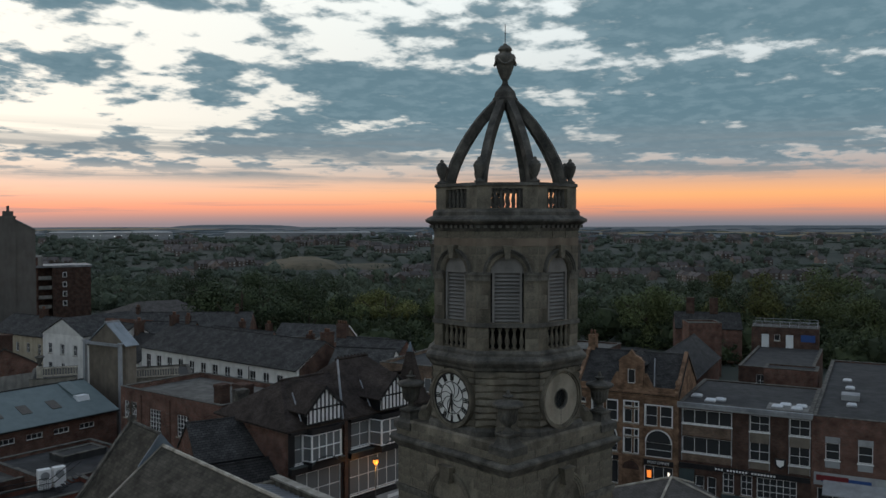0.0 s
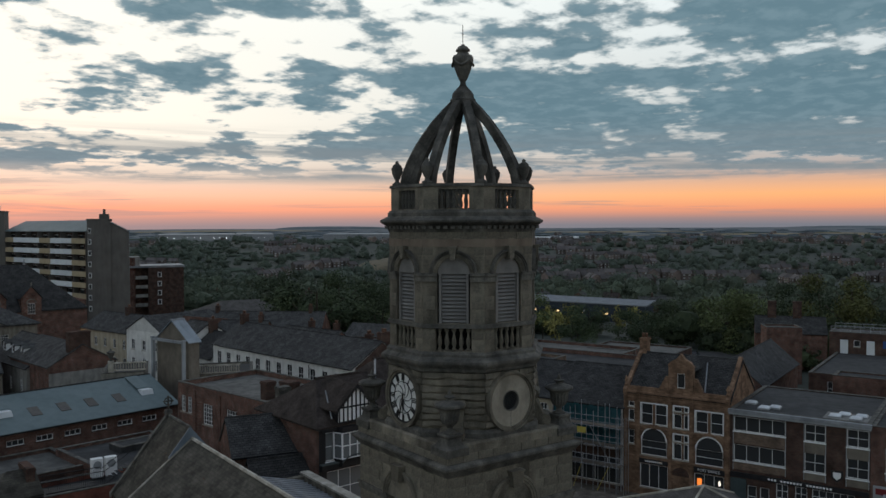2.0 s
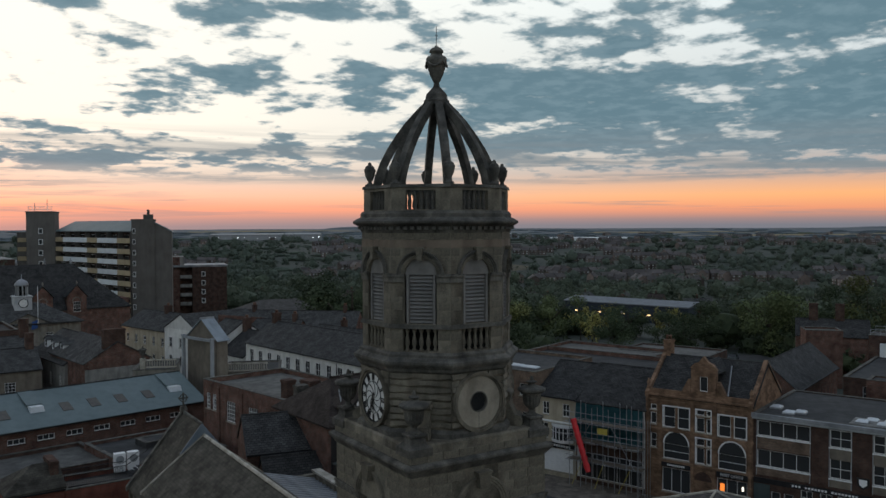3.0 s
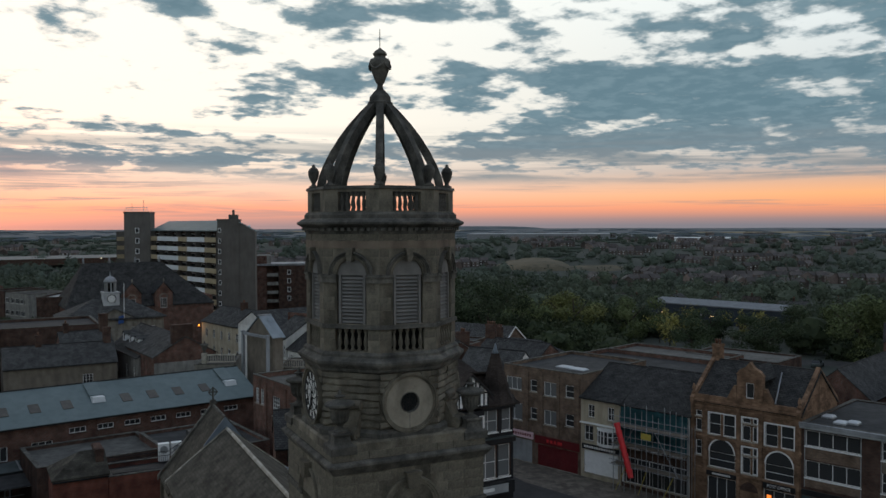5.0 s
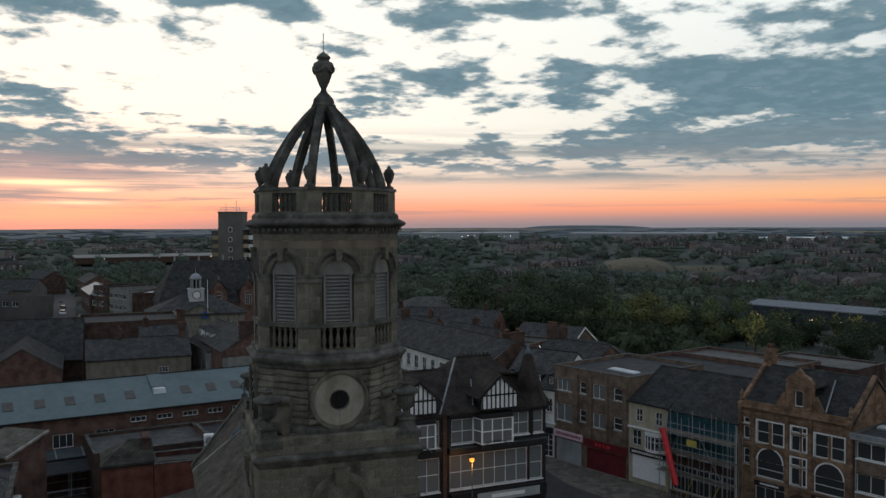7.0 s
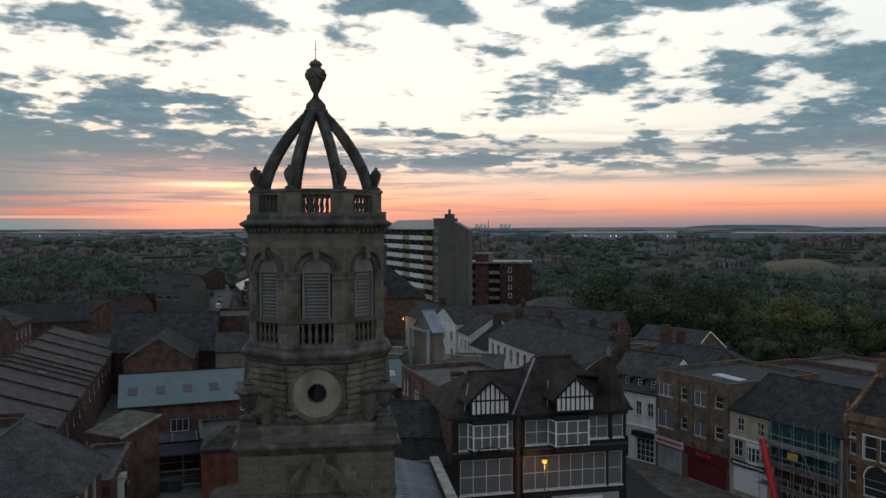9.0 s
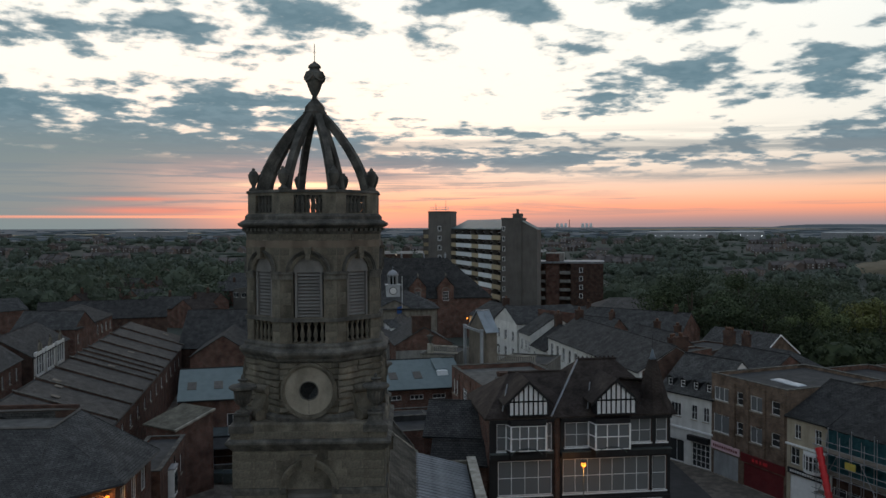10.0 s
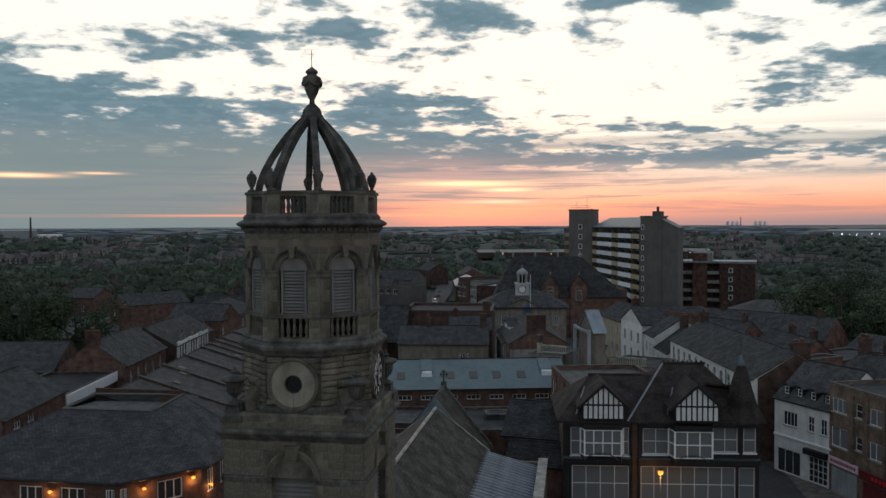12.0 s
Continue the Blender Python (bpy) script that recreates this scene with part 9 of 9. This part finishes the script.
def far_woods(name, seed, count, r0, r1, sub, rad, az0, az1, thr, mat, label, clear, sprays=0, leaf=0.16, wide=1.0, low=1.0):
    """Distant woods and hedges, one object of stuff: each tree a lumpy crown with loose sprays over it. wide stretches it along the skyline."""
    rnd = np.random.RandomState(seed)
    base = [lump(seed + k, sub) for k in range(10)]
    P, F, n, made = [], [], 0, 0
    SP, SA, SB = [], [], []
    for _ in range(count * 14):
        if made >= count:
            break
        az, r = radians(rnd.uniform(az0, az1)), r0 * (r1 / r0) ** rnd.rand()
        x, y = r * math.sin(az), r * math.cos(az)
        if noise.noise(Vector((x * 0.0075, y * 0.0075, 11.0))) + 0.5 * noise.noise(Vector((x * 0.03, y * 0.03, 3.0))) < thr or clear(x, y):
            continue
        made += 1
        s = rad * rnd.choice((0.5, 0.7, 0.9, 1.0, 1.15, 1.45)) * rnd.uniform(0.85, 1.15)
        tall = low * rnd.uniform(0.75, 1.25)
        w = wide * rnd.uniform(0.7, 1.3) if wide > 1 else rnd.uniform(0.9, 1.2)
        z = land(x, y) + s * tall * 0.6
        co, fa = base[rnd.randint(10)]
        a = rnd.uniform(0, 6.28)
        c, sn = math.cos(a), math.sin(a)
        u, v = co[:, 0] * c - co[:, 1] * sn, co[:, 0] * sn + co[:, 1] * c
        ca, sa = math.cos(az), math.sin(az)
        P.append(np.stack([x + s * (u * w * ca + v * sa), y + s * (-u * w * sa + v * ca), z + s * tall * co[:, 2]], 1))
        shell = P[-1]
        if sprays > 50:
            P[-1] = np.array([x, y, z]) + (shell - np.array([x, y, z])) * 0.72
        F.append(fa + n)
        n += len(co)
        if sprays:
            k = rnd.randint(0, len(co), sprays)
            c0 = np.array([x, y, z])
            p = c0 + (shell[k] - c0) * rnd.uniform(0.72, 1.14, sprays)[:, None] + rnd.normal(size=(sprays, 3)) * 0.05 * s
            p[:, 2] = np.maximum(p[:, 2], z - 0.4 * s)
            d = rnd.normal(size=(2, sprays, 3))
            d /= np.linalg.norm(d, axis=2)[:, :, None]
            q = (leaf * s * rnd.uniform(0.5, 1.5, sprays))[:, None]
            SP.append(p), SA.append(d[0] * q), SB.append(d[1] * q)
    co, fa = np.concatenate(P), np.concatenate(F)
    if sprays:
        p, a, b = np.concatenate(SP), np.concatenate(SA), np.concatenate(SB)
        q = np.stack([p - a, p - b, p + a], 1).reshape(-1, 3)
        fa = np.concatenate([fa, np.arange(len(q)).reshape(-1, 3) + len(co)])
        co = np.concatenate([co, q])
    me = bpy.data.meshes.new(name)
    me.from_pydata(co.tolist(), [], fa.tolist())
    me.materials.append(mat)
    return tagged(new(name, me), label, "woods", kind="stuff")


def shed_sight_gap(x, y):
    """Keeps trees out of the camera's sight line to the long shed."""
    return 150 < x < 182 and 122 < y < 165


def kept_clear(x, y):
    if x * 0.66 + y * 0.62 < 118 and -100 < x < 130 and y < 150:
        return True
    if -60 < x < 75 and 100 < y < 260 - x * 0.4:
        return True
    # sight corridor from the camera to the yard and gabled house
    if -36.5 < math.degrees(math.atan2(x, y)) < -26 and 125 < math.hypot(x, y) < 245:
        return True
    # cleared towards the camera so that the dry slope shows
    if any(math.hypot(x - 412 * k, y - 650 * k) < 36 * k or math.hypot(x - 452 * k, y - 604 * k) < 30 * k for k in (0.88, 0.94, 1.0)):
        return True
    return math.hypot(x - 190, y - 178) < 27 or math.hypot(x - 172, y - 158) < 22 or shed_sight_gap(x, y) or (-55 < x < -12 and y < 340) or (x > 140 and abs(math.hypot(x, y) - 570) < 38 and math.atan2(x, y) > 0.9)


def thicket_gap(x, y):
    if kept_clear(x, y) or 88 < x < 134 and 66 < y < 112:
        return True
    # left open along the camera's sight lines to street trees and shed
    if any(math.hypot(x - k * tx, y - k * ty) < 7 for tx, ty in ((145.5, 117.6), (139.3, 119.0), (128, 124), (121, 127)) for k in (0.9, 0.95, 1.0)):
        return True
    if any(math.hypot(x - k * (178.5 + 13.7 * f), y - k * (199 - 43.6 * f)) < 9 for k in (0.8, 0.84, 0.89, 0.94) for f in (0.1, 0.35, 0.55, 0.75, 0.95)):
        return True
    return abs((x - 105) * 0.66 + (y - 131) * 0.75) < 3.0


far_woods("undergrowth", 7, 540, 118, 232, 2, 3.3, 18, 76, -0.9, LEAF_UNDER, "dense dark bushes and young trees on the valley side", thicket_gap, 680, 0.1)
far_woods("undergrowth", 8, 190, 120, 250, 2, 2.6, -48, -14, -0.2, LEAF_UNDER, "dark bushes and garden trees behind the houses", kept_clear, 620, 0.09)
far_woods("valley_woods", 11, 1450, 215, 560, 2, 4.5, -48, 42, -0.28, LEAF_FAR_HAZED, "dark green woods filling the valley", kept_clear, 380, 0.095)
far_woods("valley_woods", 12, 640, 215, 540, 2, 4.6, 42, 78, -0.2, LEAF_FAR_HAZED, "dark green woods among the houses", kept_clear, 400, 0.09)
far_woods("far_woods", 23, 2100, 540, 1500, 2, 4.8, -48, 78, -0.10, LEAF_HORIZON_HAZED, "dark distant woods and tree clumps", kept_clear, 110, 0.14)
far_woods("garden_trees", 25, 1400, 450, 1500, 1, 2.8, -48, 78, -0.9, LEAF_HORIZON_HAZED, "garden trees between distant houses", kept_clear, 90, 0.15)
far_woods("hedges", 27, 900, 700, 2400, 2, 2.0, -48, 78, -0.6, LEAF_HORIZON_HAZED, "long dark hedges across the fields", kept_clear, 8, 0.3, 7.0, 0.8)
far_woods("horizon_woods", 31, 1000, 1500, 3300, 1, 2.4, -50, 80, -0.5, LEAF_EDGE_HAZED, "woods and hedges tinted pale for haze below the horizon", kept_clear, 4, 0.3, 12.0, 0.8)


# ---- far houses ----
def near_house_proto(k):
    w, d, ze, zr = ((9, 7.5, 5.0, 7.6), (11, 8, 5.2, 8.0), (7.5, 8, 5.0, 8.2))[k]
    h = house("brick_house", "red brick suburban house with brown tile roof", "house", (0, 0), (w, 0), d, ze, zr, BRICK, (TILE_BROWN, SLATE, TILE_BROWN)[k], wins=wrow((w * 0.25, w * 0.75), 3.2, 1.3, 1.2) + wrow((w * 0.25, w * 0.75), 0.8, 1.4, 1.3),
              chims=((w * 0.5, d / 2, zr - 0.4, zr + 1.1, 0.7, 0.6, 2),), group="suburban houses")
    return h


def place_houses():
    protos = [near_house_proto(k) for k in range(3)]
    spots = [(196, 279, 215), (206, 275, 215), (222, 270, 210), (232, 265, 210), (244, 258, 205), (150, 300, 200), (162, 304, 200), (176, 306, 205), (140, 318, 195), (120, 330, 195),
             (262, 250, 200), (275, 240, 205), (290, 232, 210), (250, 195, 230), (262, 185, 230), (274, 176, 235), (287, 166, 235), (230, 120, 240), (242, 110, 245), (252, 98, 250), (262, 86, 250),
             (-52, 182, 165), (-66, 186, 170), (-84, 196, 170), (-60, 205, 160), (-75, 212, 165), (-92, 218, 170), (-150, 215, 170), (-62, 246, 160), (-80, 252, 165), (-100, 250, 170), (-125, 240, 170),
             (-64, 284, 160), (-85, 292, 165), (-110, 284, 165), (-150, 240, 170), (-8, 262, 160), (8, 270, 170)]
    rnd = random.Random(3)
    for i, (x, y, rz) in enumerate(spots):
        m = pose(x, y, land(x, y) - 0.1, 0, 0, rz + rnd.uniform(-15, 15) - 180 + 90 * (i % 2))
        if i < 3:
            protos[i].matrix_world = m
        else:
            copy_thing(protos[i % 3], m)


place_houses()


def far_estate():
    """Rows of distant houses, walls and roofs, as two sheets of stuff."""
    rnd = np.random.RandomState(5)
    wv, wf, rv, rf, gv, gf = [], [], [], [], [], []
    made = 0
    for _ in range(9000):
        if made > 1050:
            break
        az, r = radians(rnd.uniform(-46, 76)), 520 * (1900 / 520) ** rnd.rand()
        x, y = r * math.sin(az), r * math.cos(az)
        keep = noise.noise(Vector((x * 0.0075, y * 0.0075, 11.0))) < (0.02 if az > 0.72 else -0.10 if abs(az) > 0.12 else -0.2)
        if not keep or kept_clear(x, y):
            continue
        row = int(rnd.randint(1, 5))
        th = 0.6 * math.floor(4 * noise.noise(Vector((x * 0.004, y * 0.004, 2.0)))) + (math.pi / 2 if rnd.rand() < 0.3 else 0)
        c, s = math.cos(th), math.sin(th)
        for k in range(row):
            made += 1
            px, py = x + c * 9.5 * k, y + s * 9.5 * k
            z = land(px, py)
            w, d, e, t = 8.2, 7.5, 5.2, 7.9

            def P(u, v, h):
                return (px + c * u - s * v, py + s * u + c * v, z + h)
            n = len(wv)
            wv += [P(0, 0, -1), P(w, 0, -1), P(w, d, -1), P(0, d, -1), P(0, 0, e), P(w, 0, e), P(w, d, e), P(0, d, e), P(0, d / 2, t - 0.1), P(w, d / 2, t - 0.1)]
            wf += [(n, n + 1, n + 5, n + 4), (n + 1, n + 2, n + 6, n + 9, n + 5), (n + 2, n + 3, n + 7, n + 6), (n + 3, n, n + 4, n + 8, n + 7)]
            n = len(rv)
            rv += [P(-0.2, -0.4, e - 0.2), P(w + 0.2, -0.4, e - 0.2), P(w + 0.2, d / 2, t), P(-0.2, d / 2, t), P(-0.2, d + 0.4, e - 0.2), P(w + 0.2, d + 0.4, e - 0.2)]
            rf += [(n, n + 1, n + 2, n + 3), (n + 3, n + 2, n + 5, n + 4)]
            for v, h in ((-0.03, 0.9), (-0.03, 3.4), (d + 0.03, 0.9), (d + 0.03, 3.4)):
                for u in (1.0, 5.2):
                    n = len(gv)
                    gv += [P(u, v, h), P(u + 1.7, v, h), P(u + 1.7, v, h + 1.2), P(u, v, h + 1.2)]
                    gf.append((n, n + 1, n + 2, n + 3))
    for nm, v, f, m, lab in (("far_house_walls", wv, wf, FAR_WALL, "brick walls of distant suburban houses"), ("far_house_roofs", rv, rf, FAR_ROOF, "tiled roofs of distant suburban houses"), ("far_house_windows", gv, gf, FAR_PANE, "pale windows of distant suburban houses")):
        me = bpy.data.meshes.new(nm)
        me.from_pydata(v, [], f)
        me.materials.append(m)
        tagged(new(nm, me), lab, "houses", kind="stuff")


def island_varied(name, dark, light, rough=0.85):
    m = material(name, [dark, light], 0.3, rough, bump=0, vary=0)
    N, L = m.node_tree.nodes, m.node_tree.links
    b = N["Principled BSDF"]
    g, mr, hv = N.new("ShaderNodeNewGeometry"), N.new("ShaderNodeMapRange"), N.new("ShaderNodeHueSaturation")
    mr.inputs["To Min"].default_value, mr.inputs["To Max"].default_value = 0.5, 1.7
    L.new(g.outputs["Random Per Island"], mr.inputs[0]), L.new(mr.outputs[0], hv.inputs["Value"])
    L.new(b.inputs["Base Color"].links[0].from_socket, hv.inputs["Color"]), L.new(hv.outputs[0], b.inputs["Base Color"])
    return m


FAR_WALL = island_varied("far_brick_and_render", (0.080, 0.062, 0.054), (0.16, 0.124, 0.106))
FAR_ROOF = island_varied("far_roof_tiles", (0.056, 0.049, 0.046), (0.098, 0.085, 0.079))
# One pale tone for glass and frames together, varied at random by window
FAR_PANE = island_varied("far_curtained_window", (0.16, 0.16, 0.16), (0.34, 0.34, 0.33), 0.4)
far_estate()


# ---- fields laid on the land ----
def patch(name, cx, cy, rx, ry, turn, mat, label, lift=0.5, n=26):
    bm = bmesh.new()
    c, s = math.cos(radians(turn)), math.sin(radians(turn))
    rings = []
    for k in range(7):
        f = k / 6
        row = []
        for i in range(n):
            a = 2 * math.pi * i / n
            q = f * (1 + 0.13 * math.sin(3 * a + cx) + 0.08 * math.sin(7 * a))
            u, v = rx * q * math.cos(a), ry * q * math.sin(a)
            x, y = cx + c * u - s * v, cy + s * u + c * v
            row.append(bm.verts.new((x, y, land(x, y) + lift * (1 - f ** 4) - 0.3 * f ** 4)))
        rings.append(row)
    for a, b in zip(rings[1:], rings[2:]):
        for i in range(n):
            bm.faces.new((a[i], b[i], b[(i + 1) % n], a[(i + 1) % n]))
    bm.faces.new(rings[1])
    return tagged(part(name, bm, mat, None), label, "field", kind="structure")


patch("dry_slope", 412, 650, 36, 60, -32, DRY_GRASS, "hillside of dry brown grass among the woods", 6.0)
patch("dry_slope", 452, 604, 30, 34, -36, DRY_GRASS, "foot of the dry grass hillside", 1.5)
patch("playing_field", 505, 255, 95, 26, -25, MEADOW, "strip of green playing field", 1.2)
patch("playing_field", 330, 150, 60, 18, -30, MEADOW, "green field beyond the trees", 1.0)
for k, (az, r, rx, ry) in enumerate(((58, 1900, 320, 60), (66, 2100, 360, 70), (48, 2500, 300, 50), (70, 1700, 220, 40), (-20, 2300, 300, 60), (20, 3000, 380, 60))):
    patch("stubble_field", r * math.sin(radians(az)), r * math.cos(radians(az)), rx, ry, -az, FIELD, "pale stubble field below the horizon", 3.0)
# the hills share the far land's haze-tinted colour
patch("far_hill", 4300 * math.sin(radians(28)), 4300 * math.cos(radians(28)), 330, 160, -28, FAR_FIELDS_HAZED, "low wooded hill on the horizon", 13.0)
patch("far_hill", 4300 * math.sin(radians(66)), 4300 * math.cos(radians(66)), 600, 160, -66, FAR_FIELDS_HAZED, "long low ridge on the horizon", 7.0)


# ---- large sheds ----
def shed(name, label, p, q, depth, top, z, walls, roof, lights=0, lamp=None):
    t = thing(name, facade_pose(p, q, z), label, "warehouse")
    w = length(p, q)
    part("wall", solid_box(0, w, 0, depth, -4, top), walls, t)
    part("roof", slab(bmesh.new(), [(-0.5, -0.5, top + 0.4), (w + 0.5, -0.5, top + 0.4), (w + 0.5, depth + 0.5, top + 1.6), (-0.5, depth + 0.5, top + 1.6)], 0.35), roof, t)
    for i in range(lights):
        part("lamp", solid_box(w * (i + 0.5) / lights - 0.5, w * (i + 0.5) / lights + 0.5, -0.3, -0.05, top * 0.5, top * 0.5 + 0.35), lamp or LAMP_WARM, t)
    return t


SHED, SHED_Z = ((178.5, 199.0), (192.2, 155.4)), -6.6
LAMP_SHED = glowing("warm_shed_lamp", (1.0, 0.62, 0.28), 2.0)
SHED_ROOF = material("grey_sheet_roof", [(0.13, 0.14, 0.15), (0.19, 0.20, 0.21)], 0.5, 0.7, bump=0.1, stain=0.2)
NAVY_CLAD = material("navy_metal_cladding", [(0.022, 0.030, 0.042), (0.035, 0.045, 0.06)], 0.4, 0.6, bump=0.1, stretch=(6, 6, 0.3))
shed("long_shed", "long dark shed with pale metal roof and lit doors", SHED[0], SHED[1], 7, 6.4, SHED_Z, NAVY_CLAD, SHED_ROOF, 5, LAMP_SHED)
shed("far_warehouse", "wide pale distribution warehouse with white lights", (425, 1440), (610, 1368), 90, 11, 1.0, LEAD, PAINT_GREY, 18, glowing("far_white_lamp", (0.95, 0.97, 1.0), 12))
shed("far_warehouse", "wide pale distribution warehouse beyond the trees", (690, 1330), (900, 1180), 80, 10, 1.0, LEAD, PAINT_GREY)
shed("far_school", "white flat-roofed school among the woods", (890, 1085), (1000, 990), 30, 6, -1.0, PANEL_WHITE, PAINT_WHITE)
shed("far_warehouse", "long pale shed in the fields", (-85, 812), (62, 835), 50, 1.8, -5, BRICK_DARK, RENDER_GREY, 3)
shed("far_warehouse", "long pale shed in the fields", (70, 860), (150, 850), 60, 2.8, -6, BRICK_DARK, RENDER_GREY, 2)
shed("far_warehouse", "pale industrial shed near the horizon", (-620, 1750), (-480, 1790), 60, 12, 2, LEAD, PAINT_GREY, 2)
shed("far_warehouse", "tall pale industrial shed by a chimney", (-1045, 1345), (-985, 1390), 60, 15, 2, LEAD, PAINT_GREY)
shed("far_warehouse", "low white shed by a tall chimney", (-985, 1391), (-950, 1416), 30, 6, 2, PANEL_WHITE, PAINT_WHITE)
for nm, lab, (x, y), hh in (("factory_chimney", "slender grey factory chimney near the horizon", (-985, 1372), 40.0), ("power_station_chimney", "slender distant chimney beside cooling towers", (4400 * math.sin(radians(11.0)), 4400 * math.cos(radians(11.0))), 44.0)):
    c = thing(nm, pose(x, y, land(x, y) - 1), lab, "chimney")
    part("shaft", lathe(bmesh.new(), [(2.0, 0), (1.4, hh - 1.2), (1.6, hh - 1.2), (1.6, hh)], 14), CONCRETE, c)
# white base colour stands in for the haze over these towers
for k in range(6):
    x, y = 4450 * math.sin(radians(10.2 + 0.28 * k + (0.9 if k > 2 else 0))), 4450 * math.cos(radians(10.2 + 0.28 * k))
    c = thing("cooling_tower", pose(x, y, 8), "distant pale cooling tower on the horizon", "cooling tower", "cooling towers")
    part("shell", lathe(bmesh.new(), [(11, 0), (8, 10), (6.5, 18), (7, 25)], 16), PANEL_WHITE, c)
for i, (x, y, lit) in enumerate(((100.8, 136, False), (112, 125.6, False), (120, 112, False), (96, 147, False), (39, 132, True))):
    street_lamp(x, y, land(x, y), 8.0, lit, lit=lit)


def car(x, y, rz, mat, label):
    t = thing("car", pose(x, y, land(x, y) + 0.05, 0, 0, rz), label, "car", "parked cars")
    part("body", stack(bmesh.new(), [[(-2.1, -0.85, 0.25), (2.1, -0.85, 0.25), (2.1, 0.85, 0.25), (-2.1, 0.85, 0.25)], [(-2.15, -0.88, 0.6), (2.15, -0.88, 0.6), (2.15, 0.88, 0.6), (-2.15, 0.88, 0.6)], [(-2.05, -0.82, 0.92), (2.0, -0.82, 0.85), (2.0, 0.82, 0.85), (-2.05, 0.82, 0.92)]]), mat, t)
    part("cabin", stack(bmesh.new(), [[(-1.8, -0.78, 0.9), (1.0, -0.78, 0.87), (1.0, 0.78, 0.87), (-1.8, 0.78, 0.9)], [(-1.4, -0.62, 1.4), (0.3, -0.62, 1.42), (0.3, 0.62, 1.42), (-1.4, 0.62, 1.4)]]), GLASS, t)
    for a in (-1.3, 1.3):
        for b in (-0.86, 0.86):
            part("wheel", rod(bmesh.new(), (a, b - 0.09, 0.3), (a, b + 0.09, 0.3), 0.31, 14), IRON, t)
    return t


car(117, 86, 30, PAINT_WHITE, "white hatchback parked beside the trees"), car(112, 90, 30, IRON, "dark car parked beside the trees"), car(121, 82, 32, COPPER, "grey car parked beside the trees")
sheet("car_park", [(92, 84), (126, 70), (132, 84), (104, 110)], -0.6, ASPHALT, "asphalt car park beside the trees", "car park", 1.2)
for x, y, m, lab in ((-35.5, 243, PAINT_WHITE, "white car on the road out of town"), (-37.5, 262, IRON, "dark car on the road out of town"), (-40.5, 284, PAINT_GREY, "grey car on the road out of town")):
    car(x, y, 100, m, lab).location.z += 0.3
